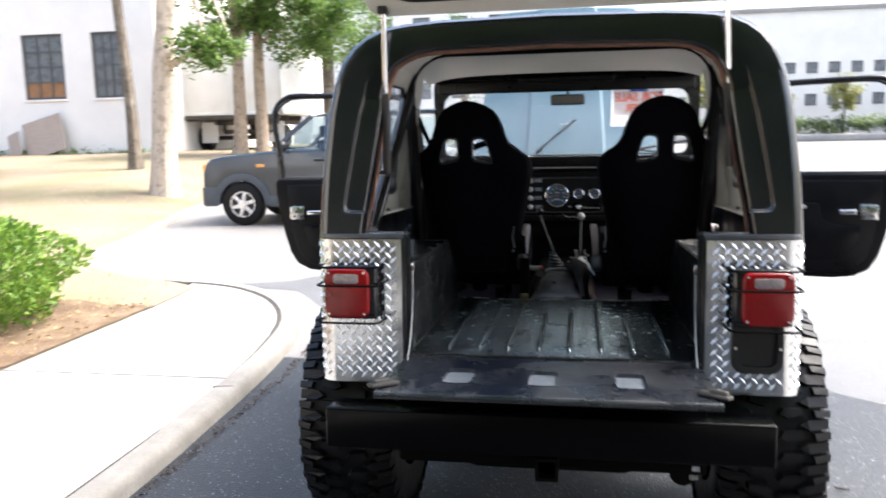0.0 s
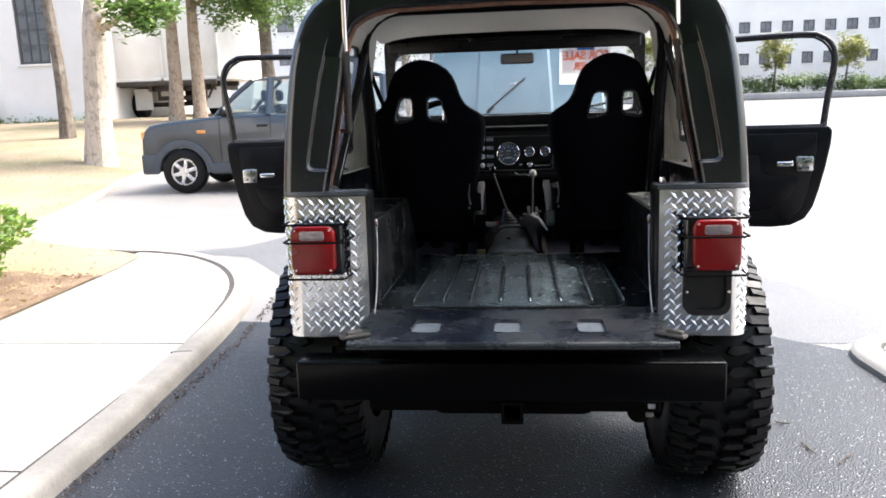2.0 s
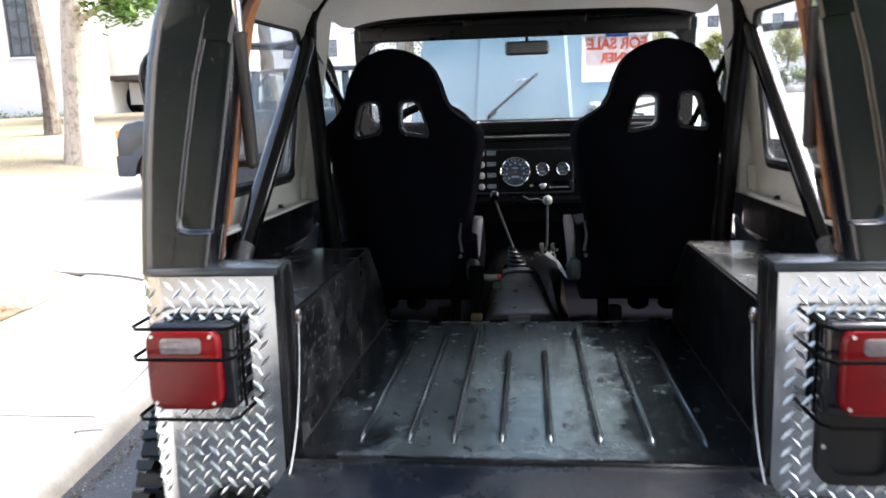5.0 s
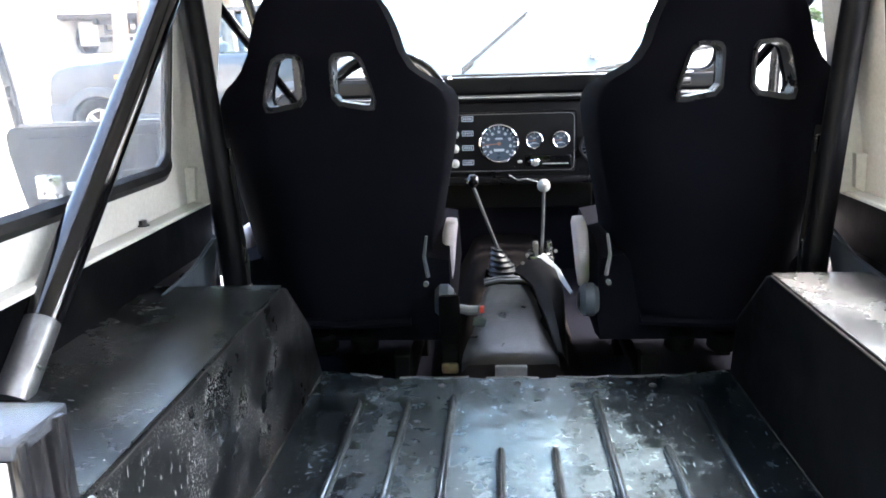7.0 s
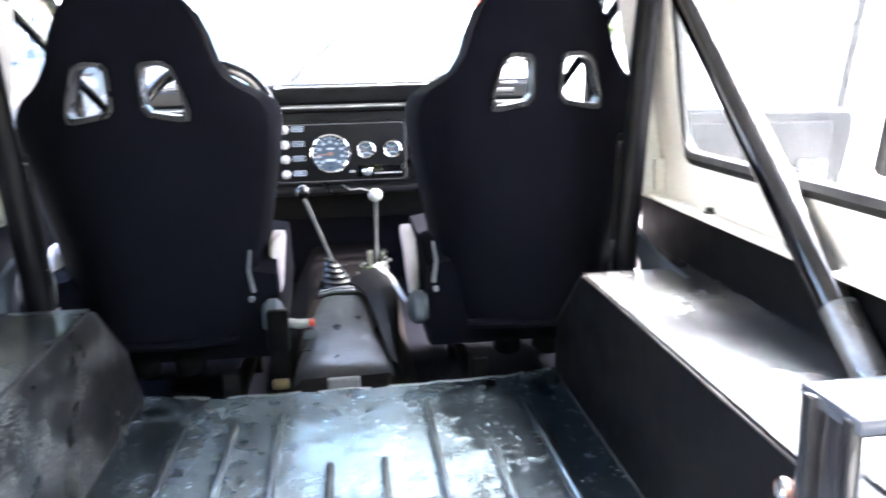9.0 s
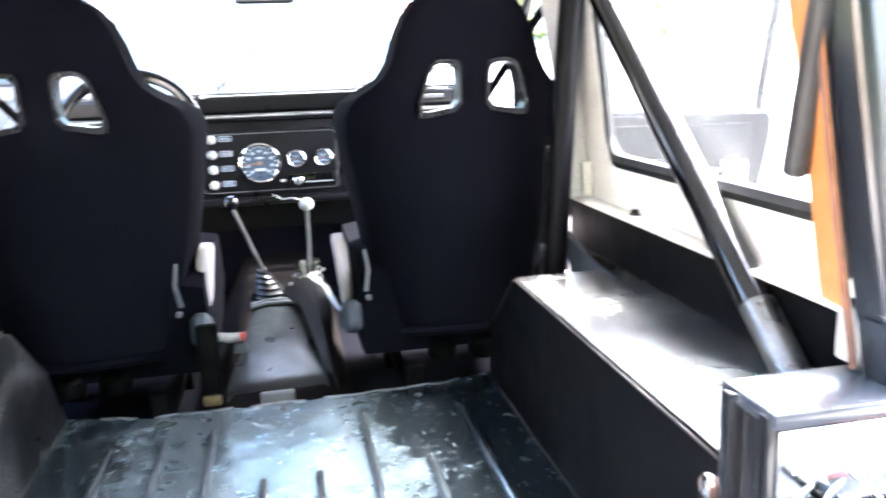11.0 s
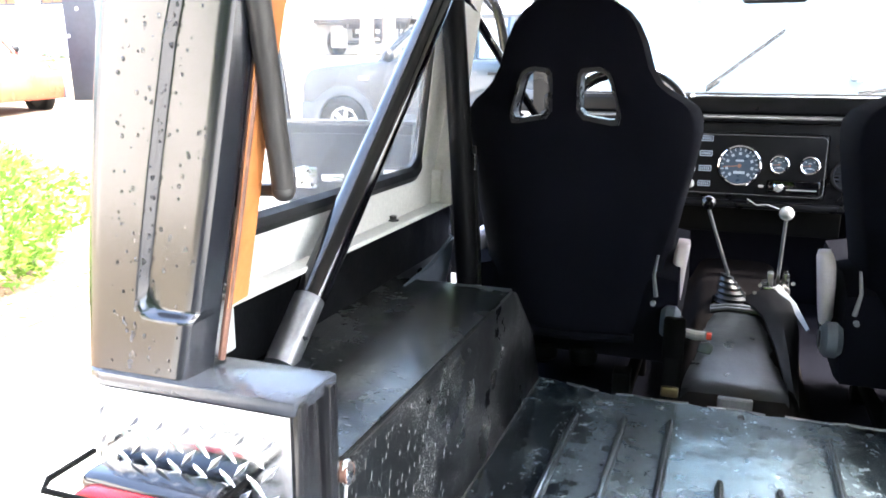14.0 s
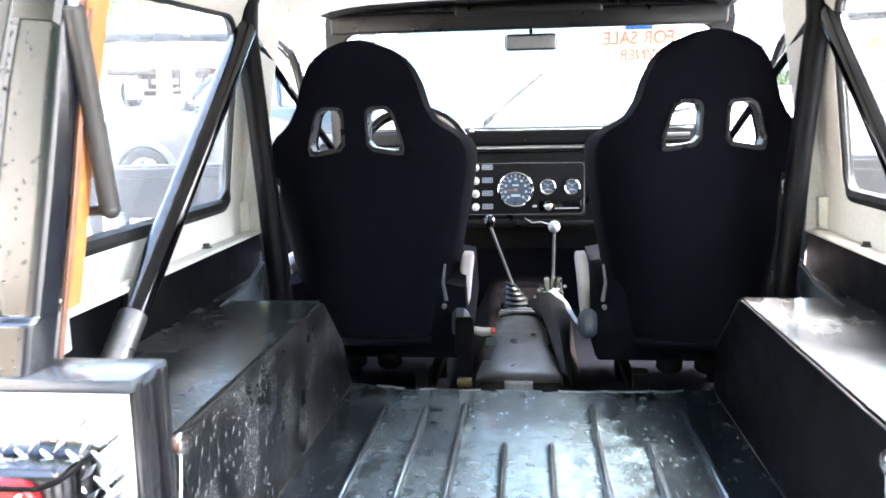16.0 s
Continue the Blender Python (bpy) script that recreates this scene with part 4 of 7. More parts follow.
# ---- buildings ----
def window_unit(parent, x0, x1, z0, z1, y, cols, rows_, bars="sash", pane="dull_pane", low=None):
    """A steel window with bars, set back in its opening; y is the wall's outer face."""
    w = part("window", frame_ring(B(), rrect(x0, x1, z0, z1, 0.001, 1), rrect(x0 + 0.09, x1 - 0.09, z0 + 0.09, z1 - 0.09, 0.001, 1), "y", y + 0.06, y + 0.16), bars, parent)
    cw, rh = (x1 - x0 - 0.18) / cols, (z1 - z0 - 0.18) / rows_
    bm = B()
    for i in range(1, cols):
        box(bm, x0 + 0.09 + i * cw - 0.025, x0 + 0.09 + i * cw + 0.025, y + 0.07, y + 0.13, z0 + 0.09, z1 - 0.09)
    for j in range(1, rows_):
        box(bm, x0 + 0.09, x1 - 0.09, y + 0.075, y + 0.125, z0 + 0.09 + j * rh - 0.025, z0 + 0.09 + j * rh + 0.025)
    if bm.verts:
        part("glazing_bars", bm, bars, w)
    else:
        bm.free()
    if low:
        part("pane", box(B(), x0 + 0.09, x1 - 0.09, y + 0.1, y + 0.12, z0 + 0.09, z0 + 0.09 + rh), low, w, "orange boarded panes along the bottom")
        part("pane", box(B(), x0 + 0.09, x1 - 0.09, y + 0.1, y + 0.12, z0 + 0.09 + rh, z1 - 0.09), pane, w)
    else:
        part("pane", box(B(), x0 + 0.09, x1 - 0.09, y + 0.1, y + 0.12, z0 + 0.09, z1 - 0.09), pane, w)
    return w


def building(label, x0, x1, y0, depth, z0, z1, windows, cols, rows_, wall="white_wall", low=None, low_from=0.0, pane="dull_pane"):
    ob = thing("building", label, "building", Matrix.Translation((0, 0, 0)), kind="structure")
    part("wall", holed(B(), x0, x1, z0, z1, windows, "y", y0, y0 + 0.35), wall, ob)
    bm = B()
    box(bm, x0, x0 + 0.35, y0 + 0.35, y0 + depth, z0, z1)
    part("wall", bm, wall, ob)
    part("wall", box(B(), x1 - 0.35, x1, y0 + 0.35, y0 + depth, z0, z1), wall, ob)
    part("wall", box(B(), x0, x1, y0 + depth, y0 + depth + 0.35, z0, z1), wall, ob)
    part("roof", box(B(), x0 - 0.25, x1 + 0.25, y0 - 0.2, y0 + depth + 0.5, z1, z1 + 0.4, 0.05), "concrete", ob)
    part("floor", box(B(), x0 + 0.3, x1 - 0.3, y0 + 0.8, y0 + 0.9, z0, z1), "sash", ob, "dim room wall behind the windows")
    for w in windows:
        window_unit(ob, *w, y0, cols, rows_, pane=pane, low=low if w[0] < low_from else None)
        part("sill", box(B(), w[0] - 0.06, w[1] + 0.06, y0 - 0.06, y0 + 0.1, w[2] - 0.08, w[2], 0.01), wall, ob)
    return ob


building("white painted workshop wall with tall steel windows", -46, -15.9, 26, 14, 0.3, 10, [(x, x + (1.25 if x > -20 else 1.8), 3.05, 5.56) for x in (-34, -30.9, -27.8, -24.8, -21.62, -18.6)], 3, 4, low="amber_pane", low_from=-20)
building("long pale office building with two rows of windows", 3.5, 62, 75, 16, 0, 11.5, [(x, x + 1.0, z, z + h) for x in np.arange(8.87, 60, 1.91).round(2).tolist() for z, h in ((6.0, 1.0), (3.12, 1.05))], 2, 1, pane="far_pane")
building("distant white building with small dark windows", -36, 0.5, 66, 12, 0, 12.5, [(x, x + 1.5, z, z + 1.4) for x in np.arange(-34, -2, 3.3).round(2).tolist() for z in (4.3, 7.1, 9.8)], 2, 2, pane="far_pane")
# unseen, added to give the rear pillar something bright to reflect
building("unseen white building added behind the lawn for bright reflections", -36, -13, -32, 25, 0, 9, [(x, x + 1.6, 3, 5) for x in np.arange(-33, -16, 4).round(2).tolist()], 2, 2)
# unseen too: dark backdrop added for reflections in the rear panels
building("unseen brown building added behind the drive for dark reflections", -5, 9, -30, 10, 0, 9.5, [(x, x + 1.6, 3, 5) for x in np.arange(-3, 7, 4).round(2).tolist()], 2, 2, "brick_wall")

bm = B()
box(bm, -0.83, 0.83, -0.012, 0.012, 0, 1.5, 0.004, 1, pose(-20.45, 25.4, 0.9, -14, -16, 4))
solid("plywood_sheet", bm, "ply", "weathered plywood sheet leaning on the white wall", "board")
bm = B()
box(bm, -0.3, 0.3, -0.012, 0.012, 0, 1.0, 0.004, 1, pose(-21.6, 25.15, 0.84, -15, -22, -6))
solid("plywood_sheet", bm, "ply", "small plywood board leaning beside a larger sheet", "board")
random.seed(36)
bm = foliage(B(), [((x + random.uniform(-0.3, 0.3), 25.75 + random.uniform(-0.25, 0.1), 0.9 + random.uniform(-0.1, 0.1)), random.uniform(0.12, 0.28)) for x in np.arange(-30, -15.9, 0.22)], 0.13, 40)
solid("weeds", bm, "hedge_leaf", "low green weeds along the foot of the white wall", "weeds", kind="stuff")
bm = B()
tube(bm, [(-10.9, 31, 0.7), (-10.9, 31, 9)], 0.06, 10)
solid("utility_pole", bm, "dark_steel", "thin dark pole beside the truck", "pole")


# ---- parked truck ----
def road_wheel(parent, x, y, z, r, w, tyre="rubber", rim="truck_steel", axis=(0, 1, 0)):
    """A tyre with its rim; the axle runs along axis from (x, y, z)."""
    d = Vector(axis)
    c = Vector((x, y, z))
    bm = B()
    prof = [(-0.5, 0.62), (-0.5, 0.86), (-0.42, 0.96), (-0.25, 1.0), (0.25, 1.0), (0.42, 0.96), (0.5, 0.86), (0.5, 0.62)]
    s = d.orthogonal().normalized()
    t = d.cross(s)
    loft(bm, [[c + d * (u * w) + (math.cos(a) * s + math.sin(a) * t) * (q * r) for u, q in prof] for a in (2 * math.pi * k / 36 for k in range(37))], closed=True, caps=False)
    bmesh.ops.remove_doubles(bm, verts=bm.verts, dist=1e-4)
    wheel = part("wheel", bm, tyre, parent, "black rubber tyre on its wheel")
    bm = B()
    disc(bm, c - d * (0.36 * w), d, 0.63 * r, 0.72 * w, 28)
    part("rim", bm, rim, wheel)
    return wheel


truck = thing("box_truck", "white box truck parked with its rear to the trees", "truck", Matrix.Translation((-14.0, 28.0, 0.9)))
part("cargo_box", box(B(), -2.3, 2.3, 0, 6.5, 1.42, 5.2, 0.05), "truck_white", truck)
bm = B()
for z in (1.42, 5.14):
    box(bm, -2.34, 2.34, -0.05, 0.02, z, z + 0.12, 0.01)
for x in (-2.34, 2.22, -0.06):
    box(bm, x, x + 0.12, -0.05, 0.02, 1.42, 5.2, 0.01)
part("door_frame", bm, "truck_white", truck)
bm = B()
for x in (-0.7, 0.55):
    box(bm, x, x + 0.16, 0.1, 6.4, 1.05, 1.4)
for y in (0.15, 1.6, 3.2):
    box(bm, -1.9, 1.9, y, y + 0.12, 1.2, 1.4)
box(bm, -2.2, 2.2, -0.1, 0.05, 1.24, 1.42, 0.01)
part("chassis_frame", bm, "truck_steel", truck)
bm = B()
box(bm, -0.75, 2.0, 0.3, 0.42, 1.02, 1.2, 0.01)
box(bm, -0.7, 0.9, 0.9, 1.05, 0.66, 0.84, 0.02)
for x in (-0.7, 0.2, 0.85):
    box(bm, x, x + 0.09, 0.9, 1.0, 0.7, 1.3)
tube(bm, [(2.1, 0.1, 1.35), (1.6, 0.5, 0.72)], 0.05, 8)
tube(bm, [(1.75, 0.1, 1.35), (1.5, 0.5, 0.62)], 0.04, 8)
part("tail_lift_frame", bm, "truck_steel", truck, "rusty brown frame under the tail")
for x in (-1.95, -1.62, 1.45, 1.8):
    road_wheel(truck, x, 1.5, 0.5, 0.5, 0.28, axis=(1, 0, 0))
bm = B()
tube(bm, [(-1.9, 1.5, 0.5), (1.9, 1.5, 0.5)], 0.09, 10)
part("axle", bm, "truck_steel", truck)
for x in (-1.66, 1.25):
    part("mud_flap", box(B(), x, x + 0.75, 0.85, 0.87, 0.3, 1.15, 0.004, 1), "truck_white", truck)
part("fuel_tank", box(B(), -0.3, 0.45, 2.6, 4.0, 0.55, 1.1, 0.1, 4), "truck_steel", truck)


# ---- parked sport-utility car ----
def parked_car(at, turn, paint, label):
    """A boxy car; its nose points along -x, its near side faces -y."""
    ob = thing("parked_car", label, "car", Matrix.Translation(at) @ pose(0, 0, 0, 0, 0, turn))
    W = 0.89
    low = [(-0.62, 0.3), (-0.66, 0.55), (-0.645, 0.85), (-0.6, 0.98), (-0.5, 1.06), (-0.3, 1.1), (0.1, 1.135), (0.56, 1.175), (0.7, 1.19), (3.2, 1.2), (3.28, 1.1), (3.3, 0.45), (3.25, 0.3)]
    arch = lambda c: [(c + 0.42 * math.cos(a), 0.33 + 0.42 * math.sin(a)) for a in (math.pi * k / 10 for k in range(10, -1, -1))]
    bottom = [(3.25, 0.3)] + [(x, max(z, 0.3)) for x, z in reversed(arch(2.58))] + [(x, max(z, 0.3)) for x, z in reversed(arch(0.0))] + [(-0.62, 0.3)]
    bm = B()
    prism(bm, low[:-1] + bottom[:-1], "y", -W, W, 0.06, 3)
    part("body", bm, paint, ob)
    roof = B()
    loft(roof, [[(x, y, z + 0.035 * (1 - (y / 0.72) ** 2)) for x, z in ((1.12, 1.68), (1.32, 1.725), (2.0, 1.75), (3.05, 1.75), (3.2, 1.71), (3.2, 1.68), (3.0, 1.69), (2.0, 1.7), (1.2, 1.68))] for y in (-0.74, -0.72, -0.6, 0, 0.6, 0.72, 0.74)])
    part("roof", roof, paint, ob)
    for s in (-1, 1):
        bm = B()
        tube(bm, [(0.54, s * 0.8, 1.16), (0.85, s * 0.765, 1.46), (1.14, s * 0.71, 1.69)], 0.038, 8)
        part("windscreen_pillar", bm, paint, ob)
        for x0, x1, w in ((1.4, 1.43, 0.06), (2.35, 2.37, 0.06), (3.2, 3.17, 0.07)):
            bm = B()
            tube(bm, [(x0, s * 0.85, 1.17), (x1, s * 0.72, 1.7)], w, 8)
            part("window_pillar", bm, paint, ob)
        for q in ([(0.7, 1.2), (1.37, 1.2), (1.4, 1.66), (1.15, 1.66)], [(1.43, 1.2), (2.32, 1.2), (2.34, 1.66), (1.46, 1.66)], [(2.4, 1.2), (3.17, 1.2), (3.14, 1.66), (2.4, 1.66)]):
            bm = B()
            side = lambda z, t: s * (0.84 - 0.115 * (z - 1.2) / 0.46 + t)
            loft(bm, [[(x, side(z, t), z) for x, z in q] for t in (-0.003, 0.003)])
            g = part("side_window", bm, "car_glass", ob)
            g.visible_shadow = False
        bm = B()
        ball(bm, (0.75, s * 0.98, 1.24), 0.1, (0.7, 1.0, 0.85))
        part("door_mirror", bm, "plastic", ob)
        for c in (0.0, 2.58):
            pts = [(c + 0.5 * math.cos(a), 0.33 + 0.5 * math.sin(a)) for a in (math.pi * k / 14 for k in range(15))]
            inn = [(c + 0.385 * math.cos(a), 0.33 + 0.385 * math.sin(a)) for a in (math.pi * k / 14 for k in range(15))]
            bm = B()
            prism(bm, pts + inn[::-1], "y", *sx(s, W - 0.03, W + 0.025), 0.01, 2)
            part("arch_trim", bm, "clad", ob, "grey plastic wheel arch trim")
            wheel = road_wheel(ob, c, s * 0.79, 0.35, 0.35, 0.22, rim="plastic")
            bm = B()
            disc(bm, (c, s * 0.845, 0.335), (0, s, 0), 0.075, 0.05, 16)
            for k in range(6):
                a = math.pi * k / 3 + 0.3
                box(bm, 0.04, 0.195, -0.03, 0.03, 0, 0.035, 0.012, 2, Matrix.Translation((c, s * 0.85, 0.335)) @ pose(0, 0, 0, -90 * s, 0, 0) @ pose(0, 0, 0, 0, 0, math.degrees(a)))
            torus(bm, (c, s * 0.865, 0.335), (0, 1, 0), 0.2, 0.018, 32, 6)
            part("hub_spokes", bm, "alloy", wheel, "silver six-spoke alloy wheel")
        bm = B()
        box(bm, 0.45, 2.15, *sx(s, W - 0.02, W + 0.02), 0.3, 0.47, 0.02, 2)
        part("sill_trim", bm, "clad", ob)
        bm = B()
        box(bm, -0.665, -0.4, *sx(s, W - 0.05, W + 0.016), 0.31, 0.62, 0.03, 2)
        part("bumper_trim", bm, "clad", ob)
        bm = B()
        box(bm, -0.655, -0.5, *sx(s, 0.58, W - 0.012), 0.84, 0.98, 0.035, 3)
        part("headlight", bm, "amber", ob, "small amber-tinted headlight")
        bm = B()
        box(bm, 0.26, 0.4, *sx(s, W - 0.005, W + 0.012), 0.92, 0.97, 0.01, 2)
        part("side_marker", bm, "amber", ob, "amber side marker lamp")
        for x in (1.22, 2.1):
            bm = B()
            box(bm, x, x + 0.16, *sx(s, W, W + 0.03), 1.0, 1.035, 0.012, 2)
            part("door_handle", bm, "plastic", ob)
        for x in (0.62, 1.42, 2.33):
            part("door_gap", box(B(), x, x + 0.008, *sx(s, W - 0.01, W + 0.003), 0.46, 1.18), "seal", ob)
    bm = B()
    loft(bm, [[(0.56 + t, -0.78, 1.18), (0.56 + t, 0.78, 1.18), (1.14 + t, 0.69, 1.69), (1.14 + t, -0.69, 1.69)] for t in (0, 0.006)])
    part("windscreen", bm, "car_glass", ob).visible_shadow = False
    bm = B()
    loft(bm, [[(3.2 + t, -0.76, 1.2), (3.2 + t, 0.76, 1.2), (3.19 + t, 0.69, 1.69), (3.19 + t, -0.69, 1.69)] for t in (0, 0.006)])
    part("rear_window", bm, "car_glass", ob).visible_shadow = False
    for y in (-0.38, 0.38):
        for x in (1.15, 2.2):
            bm = B()
            box(bm, x, x + 0.14, y - 0.25, y + 0.25, 0.7, 1.32, 0.06, 3)
            box(bm, x + 0.02, x + 0.11, y - 0.12, y + 0.12, 1.36, 1.55, 0.05, 3)
            part("seat", bm, "plastic", ob)
    part("dashboard", box(B(), 0.6, 0.85, -0.72, 0.72, 1.02, 1.22, 0.05, 3), "plastic", ob)
    return ob


car_ob = parked_car((-5.42, 9.95 + 0.79, 0.0), 0, "suv", "dark grey boxy sport utility car with plastic wheel arches")
car_ob.scale = (1.05, 1.05, 1.05)
parked_car((-13.05, 10.7, 0.16), 176, "red_paint", "orange-red boxy car parked on the verge")
bm = B()
box(bm, -0.36, 0.36, -0.06, 0.06, -0.1, 4.2, 0.012, 2, pose(-13.05, 12.9, 0.3, 0, 0, 12))
post = solid("board_post", bm, "clad", "tall flat grey board standing on the lawn", "board")
for x, z in ((-0.05, 1.9), (-0.3, 1.35)):
    bm = disc(B(), (x, -0.06, z), (0, -1, 0), 0.04, 0.006, 12)
    bmesh.ops.transform(bm, matrix=pose(-13.05, 12.9, 0.3, 0, 0, 12), verts=bm.verts)
    part("pale_disc", bm, "white_wall", post, "small pale disc")


# ---- the vehicle ----
jeep = thing("off_road_vehicle", "black lifted off-road vehicle with hardtop, doors and tailgate open", "car", JEEP)
HW = 0.757  # half the body's width


def ground_z(y):
    return math.tan(radians(RAKE)) * y


# body tub
def side_wall(bm, s):
    prism(bm, [(0.04, 0.67), (0.04, 1.146), (0.1, 1.146), (0.1, 1.18), (1.2, 1.18), (1.235, 1.15), (1.25, 0.84), (1.29, 0.8), (1.98, 0.8), (2.02, 0.84), (2.03, 1.28), (2.6, 1.28), (2.6, 0.6), (1.1, 0.6), (1.04, 0.78), (0.9, 0.9), (0.55, 0.95), (0.2, 0.9), (0.12, 0.78), (0.1, 0.67)], "x", *sx(s, 0.735, HW), 0.004, 1)


both("body_side", side_wall, "tub", jeep)


def lozenge(bm, c, u, v, n, length, width, height):
    a, b = c - u * length / 2, c + u * length / 2
    vs = [bm.verts.new(p) for p in (a, c + v * width / 2, b, c - v * width / 2, a.lerp(c, 0.35) + n * height, b.lerp(c, 0.35) + n * height)]
    for f in ((0, 3, 4), (3, 5, 4), (3, 2, 5), (2, 1, 5), (1, 4, 5), (1, 0, 4)):
        bm.faces.new([vs[k] for k in f])


BOX_IN, BOX_FRONT = {-1: 0.461, 1: 0.488}, {-1: -0.015, 1: 0.035}  # inner face and front end of each wheel box


def wheel_arch_box(bm, s):
    f = BOX_FRONT[s]
    prism(bm, [(0.075, 0.7), (0.075, 1.045), (0.085, 1.055), (0.86 + f, 1.058), (0.885 + f, 1.05), (1.06 + f, 0.9), (1.12, 0.768), (1.12, 0.7)], "x", *sx(s, BOX_IN[s], 0.734), 0.008, 2)


def box_edge(bm, s):
    x, f = s * (BOX_IN[s] + 0.002), BOX_FRONT[s]
    tube(bm, [(x, 0.09, 1.0545), (x, 0.86 + f, 1.0565), (x, 0.885 + f, 1.047), (x, 1.055 + f, 0.902)], 0.0022, 6)


def floor_seam(bm, s):
    x = s * (BOX_IN[s] - 0.0005)
    tube(bm, [(x, 0.06, 0.7665), (x, 0.6, 0.7675), (x, 1.1, 0.7665)], 0.0022, 6)


# right box side: blacker and duller than the left, without chips
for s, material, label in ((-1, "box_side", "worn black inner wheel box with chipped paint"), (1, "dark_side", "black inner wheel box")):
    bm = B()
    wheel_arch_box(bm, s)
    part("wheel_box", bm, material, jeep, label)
both("worn_edge", box_edge, "dark_steel", jeep, "worn edge of the wheel box")
both("floor_seam", floor_seam, "strut", jeep, "pale worn seam beside the floor")
random.seed(61)
bm = B()
for _ in range(120):
    y, z = 0.1 + 0.36 * random.random() ** 1.3, random.uniform(0.79, 1.045)
    u = Vector((0, random.uniform(0.05, 0.35), 1)).normalized()
    lozenge(bm, Vector((-BOX_IN[-1] + 0.0008, y, z)), u, Vector((0, u.z, -u.y)), Vector((1, 0, 0)), random.uniform(0.004, 0.015), random.uniform(0.0012, 0.0024), 0.0005)
for _ in range(80):
    x, y = random.uniform(-0.72, -0.475), 0.1 + 0.3 * random.random() ** 1.6
    u = Vector((1, random.uniform(-0.25, 0.1), 0)).normalized()
    lozenge(bm, Vector((x, y, 1.0617)), u, Vector((-u.y, u.x, 0)), Vector((0, 0, 1)), random.uniform(0.004, 0.014), random.uniform(0.0012, 0.0024), 0.0005)
part("paint_chip_marks", bm, "bare", jeep, "small pale chips in the black paint")["kind"] = "stuff"
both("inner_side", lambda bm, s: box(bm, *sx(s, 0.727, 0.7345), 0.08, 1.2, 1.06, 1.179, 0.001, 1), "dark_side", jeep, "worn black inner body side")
# tops lighter than their sides: sheen put into the colour, most on the right
for s, material in ((-1, "box_top"), (1, "sheen_top")):
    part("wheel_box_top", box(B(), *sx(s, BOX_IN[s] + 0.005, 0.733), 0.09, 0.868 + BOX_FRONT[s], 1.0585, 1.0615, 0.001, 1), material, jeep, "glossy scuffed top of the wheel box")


def gusset(bm, s):
    """A thin plate between wheel box and body side, its top edge folded over."""
    f = 0.03 if s > 0 else 0.0
    prism(bm, [(0.79 + f, 1.06), (0.95 + f, 1.071), (1.098 + f, 1.107), (1.075 + f, 1.06), (1.035 + f, 1.01), (1.06 + f, 0.9), (0.885 + f, 1.04)], "x", *sx(s, 0.678, 0.682))
    tube(bm, [(s * 0.681, 0.79 + f, 1.061), (s * 0.683, 0.95 + f, 1.072), (s * 0.686, 1.098 + f, 1.108)], 0.003, 6)


both("gusset", gusset, "clad", jeep, "thin grey plate at the wheel box")

FLOOR = 0.766
bm = B()
front = [(-0.474 + 0.968 * k / 24, 1.083 + 0.04 * smooth01((abs(k - 12.5) - 8) / 4) + 0.012 * smooth01((k - 14) / 8) + 0.004 * math.sin(2.3 * k)) for k in range(25)]
rows = []
for k in range(13):
    u = k / 12
    rows.append([(x, y * u, FLOOR + 0.0022 * math.sin(17 * x + 9 * u) * math.sin(11 * u - 5 * x) * min(1, 4 * u, 6 * (1 - u))) for x, y in front])
flat_grid(bm, rows + [[(x, y + 0.006, FLOOR - 0.006) for x, y in front], [(x, y + 0.006, 0.64) for x, y in front]])
flat_grid(bm, [[(x, 0.0, FLOOR - 0.02) for x, y in front], [(x, y, FLOOR - 0.02) for x, y in front]])
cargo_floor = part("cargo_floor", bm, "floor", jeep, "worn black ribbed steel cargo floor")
random.seed(44)
for k in range(24):
    if k in (0, 1, 4, 9, 13, 22, 23):
        continue
    (x0, y0), (x1, y1) = front[k], front[k + 1]
    w = random.uniform(0.002, 0.007)
    bm = prism(B(), [(x0, y0 + 0.006), (x1, y1 + 0.006), (x1 - 0.004, y1 - random.uniform(0, w)), (0.4 * x0 + 0.6 * x1, y1 - w), (x0 + 0.006, y0 - random.uniform(0, w))], "z", FLOOR - 0.004, FLOOR + 0.0016)
    part("edge_wear", bm, "bare", cargo_floor, "bright worn edge of the floor")
for x, y0, y1 in ((-0.34, 0.1, 0.955), (-0.236, 0.1, 0.962), (-0.141, 0.1, 0.982), (-0.038, 0.1, 0.748), (0.063, 0.1, 0.75), (0.166, 0.1, 0.985), (0.272, 0.1, 0.76), (0.38, 0.1, 0.965)):
    bm = B()
    n = 8
    rows = []
    for y, k in ((y0, 0.25), (y0 + 0.01, 0.8), (y0 + 0.024, 1), (y1 - 0.024, 1), (y1 - 0.01, 0.8), (y1, 0.25)):
        rows.append([(x + 0.0095 * k * math.cos(math.pi * i / n), y, FLOOR - 0.003 + 0.016 * k * math.sin(math.pi * i / n)) for i in range(n + 1)])
    loft(bm, rows)
    part("rib", bm, "rib", cargo_floor)
for x, y in ((-0.1, 0.42), (0.06, 0.62), (0.1, 0.2), (-0.3, 1.02), (0.3, 1.04), (0.0, 1.05), (-0.17, 1.04), (0.2, 0.5), (0.4, 0.3), (-0.4, 0.4)):
    part("bolt_head", disc(B(), (x, y, FLOOR), (0, 0, 1), 0.009, 0.004, 10, 0.006), "dark_steel", cargo_floor)
